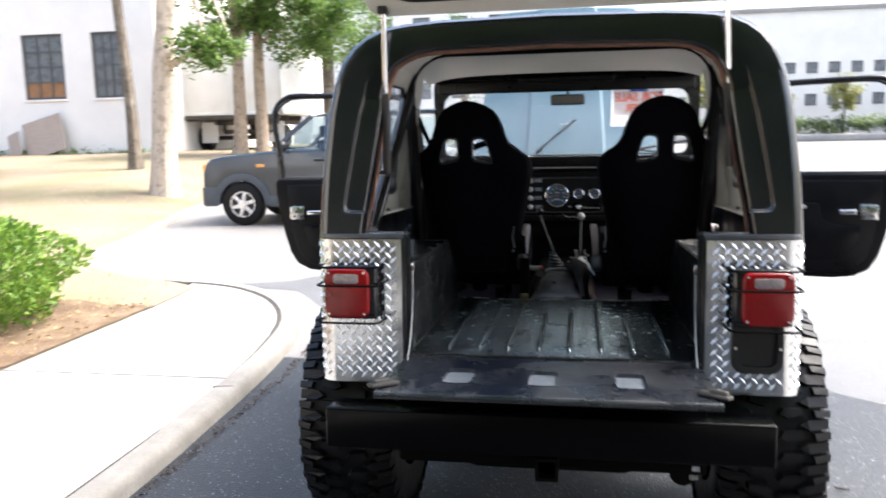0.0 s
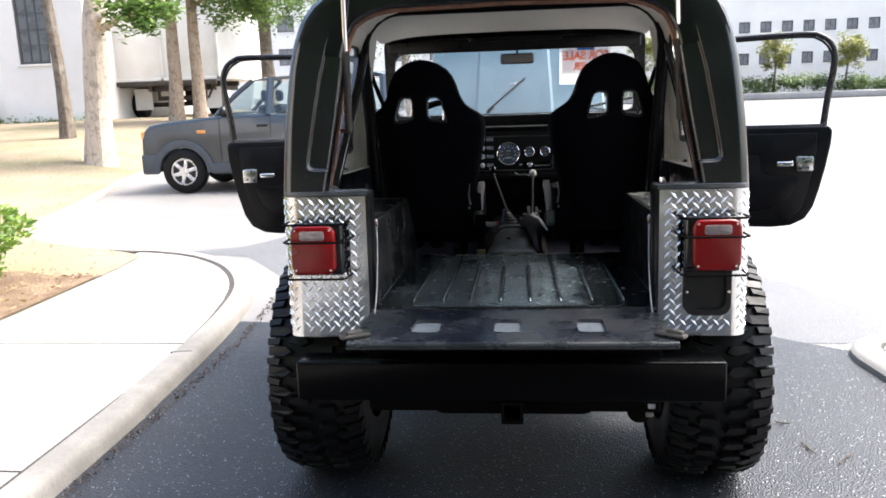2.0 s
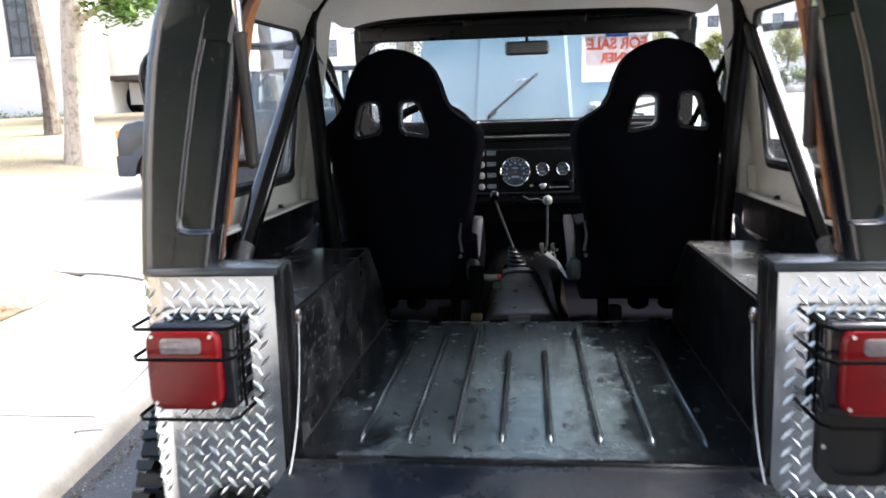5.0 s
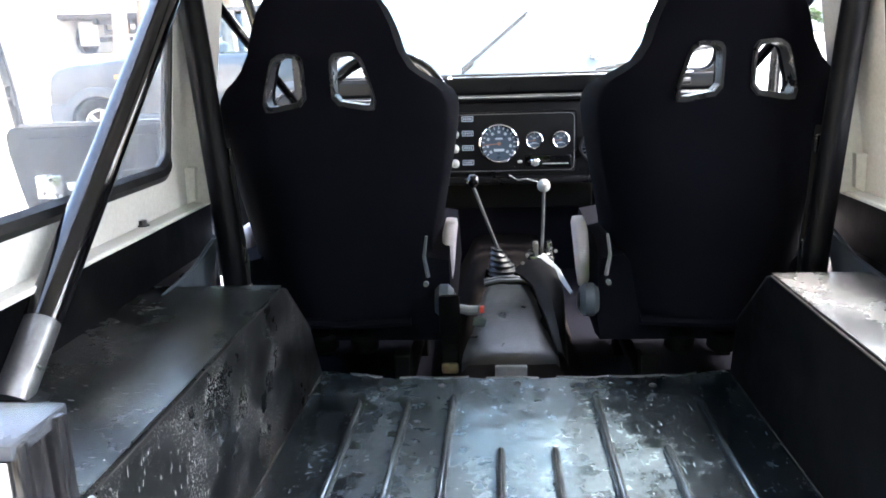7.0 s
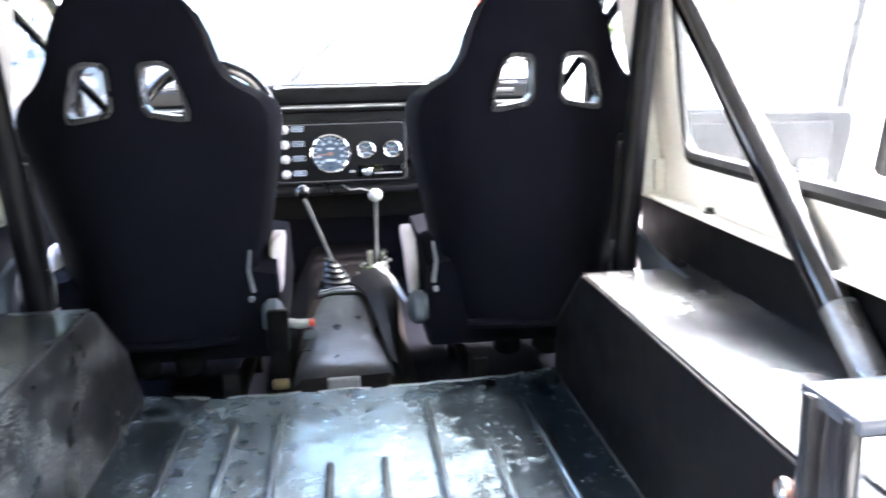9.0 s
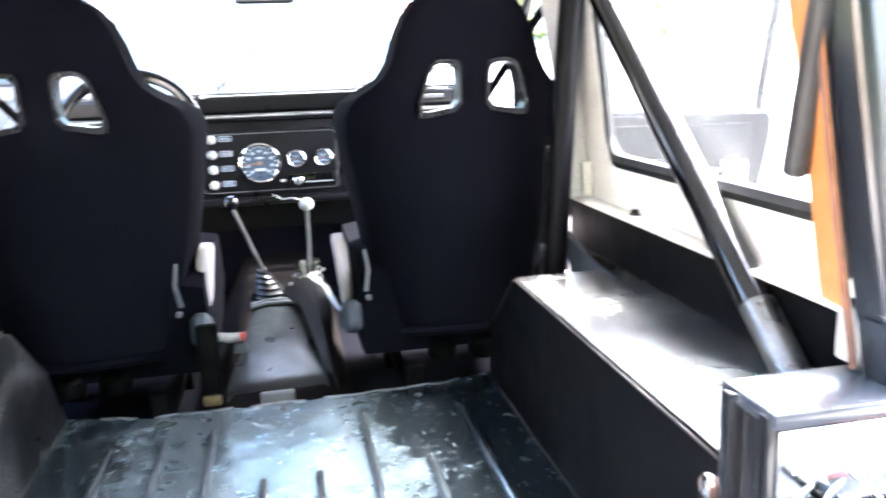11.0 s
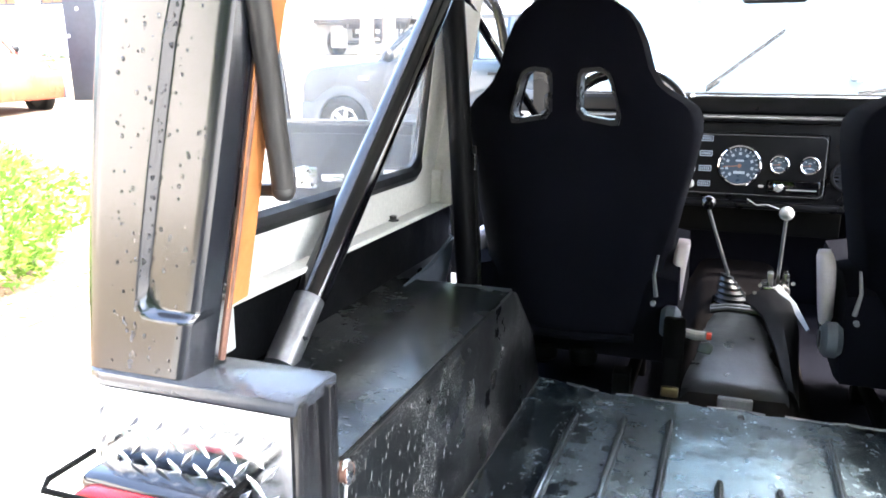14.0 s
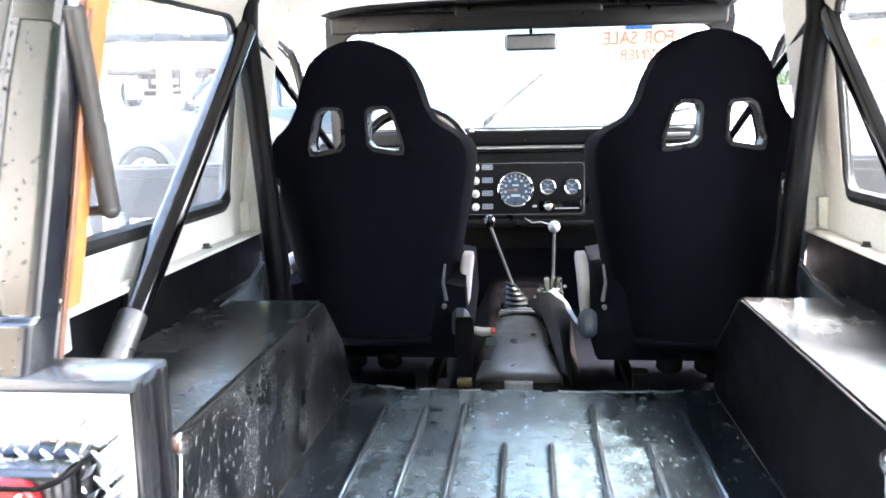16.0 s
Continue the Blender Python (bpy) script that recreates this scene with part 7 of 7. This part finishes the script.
part("upper_pad", box(B(), -0.71, 0.71, DY + 0.03, DY + 0.09, 1.36, 1.42, 0.012, 3), "dash", dash)
bm = B()
tube(bm, [(-0.2, DY + 0.022, 1.418), (0.62, DY + 0.022, 1.418)], 0.0045, 8)
ball(bm, (-0.2, DY + 0.02, 1.418), 0.009)
part("bright_strip", bm, "chrome", dash, "bright strip along the windscreen's foot")
part("grab_bar", tube(B(), [(0.3, DY - 0.02, 1.375), (0.36, DY - 0.03, 1.39), (0.6, DY - 0.03, 1.39)], 0.012, 8), "dark_steel", dash)
face = part("gauge_panel", box(B(), -0.232, 0.232, DY + 0.004, DY + 0.016, 1.092, 1.302, 0.012, 3), "dash", dash, "black gauge panel with a pale edge line")
line = rrect(-0.225, 0.225, 1.099, 1.295, 0.018)
part("edge_line", tube(B(), [(x, DY + 0.004, z) for x, z in line] + [(line[0][0], DY + 0.004, line[0][1])], 0.0015, 6), "bare", face)


def gauge(x, z, r, ticks, label):
    g = part("gauge", torus(B(), (x, DY - 0.002, z), (0, 1, 0), r, r * (0.09 if r > 0.04 else 0.17), 36, 8), "chrome", dash, label)
    part("dial", disc(B(), (x, DY + 0.0035, z), (0, -1, 0), r, 0.003, 32), "dial", g)
    bm = B()
    for k in range(ticks):
        a = radians(225 - 270 * k / (ticks - 1))
        m = Matrix.Translation((x, DY - 0.001, z)) @ pose(0, 0, 0, 0, -math.degrees(a) + 90, 0)
        box(bm, -0.03 * r, 0.03 * r, -0.0006, 0.0, 0.78 * r, 0.92 * r, m=m)
        if k % 2 == 0:
            box(bm, -0.075 * r, 0.075 * r, -0.0006, 0.0, 0.56 * r, 0.7 * r, m=m)
    box(bm, x - 0.28 * r, x + 0.28 * r, DY - 0.0016, DY - 0.001, z - 0.42 * r, z - 0.28 * r)
    box(bm, x - 0.2 * r, x + 0.2 * r, DY - 0.0016, DY - 0.001, z + 0.22 * r, z + 0.32 * r)
    part("dial_marks", bm, "mark", g)
    bm = B()
    box(bm, -0.025 * r, 0.025 * r, -0.003, -0.002, -0.1 * r, 0.8 * r, m=Matrix.Translation((x, DY, z)) @ pose(0, 0, 0, 0, -95, 0))
    disc(bm, (x, DY - 0.001, z), (0, -1, 0), 0.1 * r, 0.004, 12)
    part("needle", bm, "needle", g)


gauge(-0.034, 1.194, 0.064, 17, "large round speedometer with a chrome rim")
gauge(0.088, 1.203, 0.027, 7, "small round gauge with a chrome rim")
gauge(0.179, 1.203, 0.027, 7, "small round gauge with a chrome rim")
for k, z in enumerate((1.281, 1.231, 1.181, 1.13)):
    sw = part("switch", disc(B(), (-0.186, DY + 0.004, z), (0, -1, 0), 0.012, 0.008, 14, bevel=0.003), "chrome", dash, "pull switch with a bright knob")
    part("knob", ball(B(), (-0.186, DY - 0.02, z), 0.0155), "knob", sw)
    bm = B()
    frame_ring(bm, rrect(-0.162, -0.122, z - 0.009, z + 0.009, 0.002, 2), rrect(-0.1595, -0.1245, z - 0.0065, z + 0.0065, 0.001, 2), "y", DY + 0.001, DY + 0.004)
    for j in range(5):
        box(bm, -0.157 + 0.0062 * j, -0.153 + 0.0062 * j, DY + 0.002, DY + 0.0042, z - 0.004, z + 0.004)
    part("label_plate", bm, "mark", sw)
radio = part("heater_control", box(B(), 0.055, 0.215, DY - 0.004, DY + 0.006, 1.108, 1.152, 0.004, 2), "rollbar", dash, "slim black control unit with a bright knob")
part("knob", disc(B(), (0.09, DY - 0.004, 1.128), (0, -1, 0), 0.017, 0.016, 16, bevel=0.004), "chrome", radio)
part("slot", box(B(), 0.115, 0.205, DY - 0.0065, DY - 0.003, 1.12, 1.124), "sheath", radio)
part("indicator", box(B(), 0.03, 0.046, DY - 0.001, DY + 0.005, 1.125, 1.134, 0.002, 1), "knob", dash)
vent = part("air_vent", torus(B(), (0.295, DY + 0.006, 1.175), (0, 1, 0), 0.048, 0.006, 28, 6), "plastic", dash, "round slatted air vent")
bm = B()
for k in range(7):
    z = -0.036 + 0.012 * k
    w = math.sqrt(0.046 ** 2 - z * z)
    box(bm, 0.295 - w, 0.295 + w, DY + 0.002, DY + 0.009, 1.175 + z - 0.0025, 1.175 + z + 0.0025)
part("slats", bm, "cap", vent)
for x, z in ((0.262, 1.318), (0.268, 1.255)):
    part("screw", disc(B(), (x, DY + 0.012, z), (0, -1, 0), 0.006, 0.005, 10), "steel", dash)
part("loose_wires", tube(B(), [(0.0, DY + 0.0, 1.085), (0.03, DY - 0.03, 1.07), (0.06, DY - 0.035, 1.075), (0.1, DY - 0.02, 1.06)], 0.0025, 6), "sheath", dash, "loose wires under the panel")

# steering wheel
wheel_c, wheel_n = Vector((-0.385, 1.8, 1.33)), Vector((0, -0.86, 0.5)).normalized()
sw = part("steering_wheel", torus(B(), wheel_c, wheel_n, 0.195, 0.018, 48, 12), "rollbar", jeep, "black steering wheel with bright spokes")
bm = B()
side = Vector((1, 0, 0))
upw = wheel_n.cross(side)
for a in (90, 210, 330):
    d = math.cos(radians(a)) * side + math.sin(radians(a)) * upw
    tube(bm, [wheel_c - wheel_n * 0.04 + d * 0.03, wheel_c + d * 0.18], 0.009, 8)
part("spokes", bm, "chrome", sw)
part("hub", disc(B(), wheel_c - wheel_n * 0.05, wheel_n, 0.045, 0.05, 18, bevel=0.01), "plastic", sw)
part("column", tube(B(), [wheel_c - wheel_n * 0.04, wheel_c - wheel_n * 0.52], 0.032, 12), "plastic", sw)

# ---- windscreen ----
ws = new("windscreen")
ws.parent, ws.matrix_local = jeep, Matrix.Translation((0, 2.2, 1.33)) @ pose(0, 0, 0, 6, 0, 0)
ws["label"] = "flat windscreen in a black frame"
part("frame", frame_ring(B(), rrect(-0.75, 0.75, -0.04, 0.56, [0.02, 0.02, 0.06, 0.06]), rrect(-0.70, 0.70, 0.095, 0.468, [0.05, 0.05, 0.075, 0.075]), "y", -0.03, 0.03), "tub", ws)
part("header_pad", box(B(), -0.72, 0.72, -0.075, -0.03, 0.462, 0.535, 0.012, 3), "dash", ws, "black padded header")
bm = B()
box(bm, -0.25, 0.28, -0.1, -0.05, 0.515, 0.55, 0.01, 3)
part("visor_clip", bm, "dash", ws)
part("glass", prism(B(), rrect(-0.705, 0.705, 0.09, 0.473, 0.05), "y", -0.003, 0.003), "screen_glass", ws).visible_shadow = False
seal_line = rrect(-0.702, 0.702, 0.092, 0.471, [0.05, 0.05, 0.075, 0.075])
part("seal", tube(B(), [(x, -0.005, z) for x, z in seal_line] + [(seal_line[0][0], -0.005, seal_line[0][1])], 0.01, 8), "seal", ws)
bm = B()
tube(bm, [(-0.16, 0.05, 0.1), (-0.12, 0.028, 0.135)], 0.006, 6)
wiper = part("wiper", bm, "hoop", ws, "black wiper resting on the glass")
part("blade", box(B(), -0.148, 0.148, 0.006, 0.018, -0.006, 0.006, 0.002, 1, Matrix.Translation((-0.045, 0.004, 0.208)) @ pose(0, 0, 0, 0, -39, 0)), "hoop", wiper)
bm = B()
tube(bm, [(0.55, 0.05, 0.1), (0.42, 0.028, 0.12)], 0.006, 6)
box(bm, -0.2, 0.2, 0.006, 0.018, -0.007, 0.007, 0.002, 1, Matrix.Translation((0.5, 0.004, 0.135)) @ pose(0, 0, 0, 0, -10, 0))
part("wiper", bm, "hoop", ws, "second black wiper resting on the glass")
bm = B()
box(bm, -0.07, 0.12, 2.04, 2.07, 1.704, 1.764, 0.014, 3)
mirror = part("rear_mirror", bm, "plastic", jeep, "black rear-view mirror under the header")
part("mirror_face", box(B(), -0.063, 0.113, 2.036, 2.0395, 1.71, 1.758, 0.001, 1), "mirror", mirror)
part("stem", tube(B(), [(0.025, 2.07, 1.745), (0.025, 2.12, 1.8)], 0.007, 8), "plastic", mirror)

# ---- raised bonnet and the front end ----
bonnet = new("bonnet")
bonnet.parent, bonnet.matrix_local = jeep, Matrix.Translation((0, 2.72, 1.3)) @ pose(0, 0, 0, 72, 0, 0)
bonnet["label"] = "raised pale blue-grey bonnet"
bm = B()
rows = []
for v, w in ((0.0, 0.62), (0.03, 0.618), (0.3, 0.585), (0.6, 0.545), (0.9, 0.5), (1.13, 0.47), (1.16, 0.465)):
    top_ = [(w * u, v, 0.03 * (1 - abs(u) ** 3) + (0.012 if abs(u) < 0.41 else 0) - (0.03 if abs(u) > 0.99 else 0)) for u in (-1, -0.97, -0.8, -0.6, -0.43, -0.4, -0.2, 0.2, 0.4, 0.43, 0.6, 0.8, 0.97, 1)]
    rows.append(top_ + [(x * 0.98, y, z - 0.018) for x, y, z in reversed(top_)])
loft(bm, rows)
part("panel", bm, "hood", bonnet)
for s in (-1, 1):
    bm = B()
    box(bm, *sx(s, 0.34, 0.4), 0.16, 0.2, 0.03, 0.05, 0.006, 2)
    torus(bm, (s * 0.37, 0.18, 0.055), (1, 0, 0), 0.016, 0.005, 16, 6)
    part("screen_rest", bm, "steel", bonnet, "small bright screen rest")
bm = B()
tube(bm, [(-0.03, 0.33, 0.035), (-0.028, 0.33, 0.06), (0.028, 0.33, 0.06), (0.03, 0.33, 0.035)], 0.005, 8)
part("tie_loop", bm, "steel", bonnet, "small steel tie-down loop")
part("prop_rod", tube(B(), [(-0.45, 2.95, 1.2), (-0.44, 3.0, 1.95)], 0.006, 8), "dark_steel", jeep)
part("cowl", box(B(), -0.74, 0.74, 2.27, 2.72, 1.2, 1.31, 0.02, 3), "tub", jeep)


def fender(bm, s):
    prism(bm, [(2.62, 1.14), (2.62, 1.19), (3.55, 1.16), (3.68, 1.05), (3.68, 0.95), (3.6, 1.05), (3.45, 1.12)], "x", *sx(s, 0.46, 0.87), 0.012, 2)


both("front_fender", fender, "tub", jeep)
both("engine_side", lambda bm, s: box(bm, *sx(s, 0.44, 0.46), 2.6, 3.7, 0.75, 1.2), "tub", jeep)
bm = B()
holed(bm, -0.5, 0.5, 0.72, 1.24, [(-0.165 + 0.05 * k - 0.012, -0.165 + 0.05 * k + 0.012, 0.82, 1.16) for k in range(7)], "y", 3.7, 3.73)
grille = part("grille", bm, "tub", jeep, "black slotted grille")
for s in (-1, 1):
    part("headlamp", disc(B(), (s * 0.33, 3.72, 1.03), (0, 1, 0), 0.09, 0.03, 24, bevel=0.01), "clear", grille)
part("engine", box(B(), -0.25, 0.25, 2.75, 3.45, 0.62, 1.12, 0.06, 3), "chassis", jeep)
part("radiator", box(B(), -0.3, 0.3, 3.58, 3.64, 0.72, 1.16, 0.01, 1), "chassis", jeep)
part("front_bumper", box(B(), -0.75, 0.75, 3.82, 3.9, 0.62, 0.74, 0.006, 2), "bumper", jeep)
for s in (-1, 1):
    part("bumper_bracket", box(B(), *sx(s, 0.32, 0.39), 3.55, 3.84, 0.55, 0.68), "chassis", jeep)


# ---- doors, swung open ----
def swung_door(s, angle, hinge_y, label):
    """Built along +u from the hinge at the origin, inner face towards -y, then turned out."""
    d = new("door")
    m = Matrix.Translation((s * (HW + 0.012) + (0.03 if s > 0 else 0), hinge_y, 0)) @ pose(0, 0, 0, 0, 0, -s * angle) @ Matrix.Diagonal((s, 1, 1, 1))
    d.parent = jeep
    d["label"] = label

    def put(name, bm, mat_, parent=d, lab="", sharp=32):
        bmesh.ops.transform(bm, matrix=m, verts=bm.verts)
        return part(name, bm, mat_, parent, lab, sharp)

    low = [(0.0, 0.80), (0.02, 0.775), (0.61, 0.772), (0.70, 0.783), (0.77, 0.82), (0.808, 0.885), (0.835, 0.98), (0.862, 1.1), (0.882, 1.22), (0.886, 1.285), (0.87, 1.31), (0.0, 1.31)]
    put("skin", prism(B(), low, "y", 0.0, 0.045, 0.01, 3), "door")
    inset = [(0.06, 0.86), (0.56, 0.858), (0.65, 0.88), (0.71, 0.93), (0.74, 1.0), (0.745, 1.06), (0.6, 1.065), (0.57, 1.08), (0.555, 1.12), (0.55, 1.17), (0.53, 1.185), (0.06, 1.19)]
    put("trim_bead", tube(B(), [(u, -0.002, z) for u, z in inset] + [(inset[0][0], -0.002, inset[0][1])], 0.006, 8), "door")
    pad = [(0.05, 0.80), (0.6, 0.798), (0.69, 0.815), (0.75, 0.875), (0.78, 0.97), (0.8, 1.1), (0.815, 1.2), (0.812, 1.275), (0.05, 1.275)]
    put("trim_panel", prism(B(), pad, "y", -0.008, 0.004, 0.006, 2), "door")
    put("armrest", prism(B(), [(0.06, 0.87), (0.55, 0.868), (0.64, 0.89), (0.70, 0.94), (0.725, 1.0), (0.73, 1.045), (0.6, 1.05), (0.55, 1.07), (0.535, 1.12), (0.53, 1.16), (0.06, 1.17)], "y", -0.016, -0.006, 0.007, 2), "door", lab="black moulded door trim")
    latch = put("latch", box(B(), 0.715, 0.8, -0.03, 0.0, 1.075, 1.155, 0.008, 2), "steel", lab="bright steel latch box")
    bm = B()
    box(bm, 0.62, 0.705, -0.024, -0.008, 1.1, 1.128, 0.008, 3)
    put("lever", bm, "chrome", latch)
    for u, z in ((0.735, 1.09), (0.775, 1.095), (0.75, 1.14)):
        put("screw", disc(B(), (u, -0.03, z), (0, -1, 0), 0.006, 0.004, 8), "dark_steel", latch)
    put("handle_grip", box(B(), 0.33, 0.47, -0.03, -0.014, 1.13, 1.15, 0.006, 2), "sheath")
    wf = [(0.03, 1.3), (0.035, 1.5), (0.06, 1.66), (0.1, 1.74), (0.17, 1.772), (0.4, 1.782), (0.74, 1.785), (0.81, 1.772), (0.86, 1.735), (0.885, 1.67), (0.88, 1.58), (0.86, 1.45), (0.845, 1.3)]
    wf = [(p.x, p.y) for p in along(wf, 0.03)]
    put("window_frame", tube(B(), [(u, 0.022, z) for u, z in wf], 0.0135, 10), "tub", lab="black tubular window frame")
    put("window_channel", tube(B(), [(u + (0.015 if u < 0.4 else -0.015), 0.022, z - (0.014 if z > 1.7 else 0)) for u, z in wf], 0.006, 8), "seal")
    put("sill_strip", box(B(), 0.03, 0.84, 0.004, 0.03, 1.305, 1.322, 0.004, 2), "cap", lab="pale strip along the sill")
    bm = B()
    tube(bm, [(0.005, 0.03, 0.9), (0.005, 0.03, 0.98)], 0.014, 10)
    tube(bm, [(0.005, 0.03, 1.14), (0.005, 0.03, 1.22)], 0.014, 10)
    put("hinge", bm, "dark_steel")
    return d


swung_door(-1, 9.5, 2.0, "black steel door swung wide open on the driver's side")
swung_door(1, 14.0, 1.985, "black steel door swung wide open on the passenger's side")


# ---- notice in the windscreen ----
sign = thing("for_sale_sign", "black, red and white for sale card taped inside the windscreen", "sign", JEEP @ Matrix.Translation((0.42, 2.175, 1.69)) @ pose(0, 0, 0, 6, 0, 0))
part("card", box(B(), -0.152, 0.152, -0.001, 0.001, -0.105, 0.105), "paper", sign)


def words(text, size, wide, x, z, material):
    """Lettering seen from the back of the card, so reversed."""
    c = bpy.data.curves.new("words", "FONT")
    c.body, c.size, c.align_x, c.align_y, c.extrude = text, size, "CENTER", "CENTER", 0.0003
    c.offset = 0.0022
    tmp = new("words", c)
    dep = bpy.context.evaluated_depsgraph_get()
    data = bpy.data.meshes.new_from_object(tmp.evaluated_get(dep))
    bpy.data.objects.remove(tmp)
    bpy.data.curves.remove(c)
    bm = bmesh.new()
    bm.from_mesh(data)
    bpy.data.meshes.remove(data)
    bmesh.ops.transform(bm, matrix=Matrix.Translation((x, -0.0034, z)) @ Matrix.Diagonal((-wide, 1, 1, 1)) @ pose(0, 0, 0, 90, 0, 0), verts=bm.verts)
    part("lettering", bm, material, sign)


part("dark_field", box(B(), -0.138, 0.138, -0.0024, -0.0012, -0.036, 0.092), "ink", sign)
words("FOR SALE", 0.066, 0.92, 0, 0.056, "red_ink")
words("OWNER", 0.056, 0.95, 0.03, -0.004, "red_ink")
part("writing_box", frame_ring(B(), rrect(-0.138, 0.138, -0.09, -0.038, 0.001, 1), rrect(-0.132, 0.132, -0.084, -0.044, 0.001, 1), "y", -0.0022, -0.0012), "ink", sign, "empty white writing box")
bm = B()
box(bm, -0.05, 0.05, -0.004, -0.001, 0.088, 0.124, 0.001, 1)
part("tape", bm, "tape", sign, "strip of blue tape")
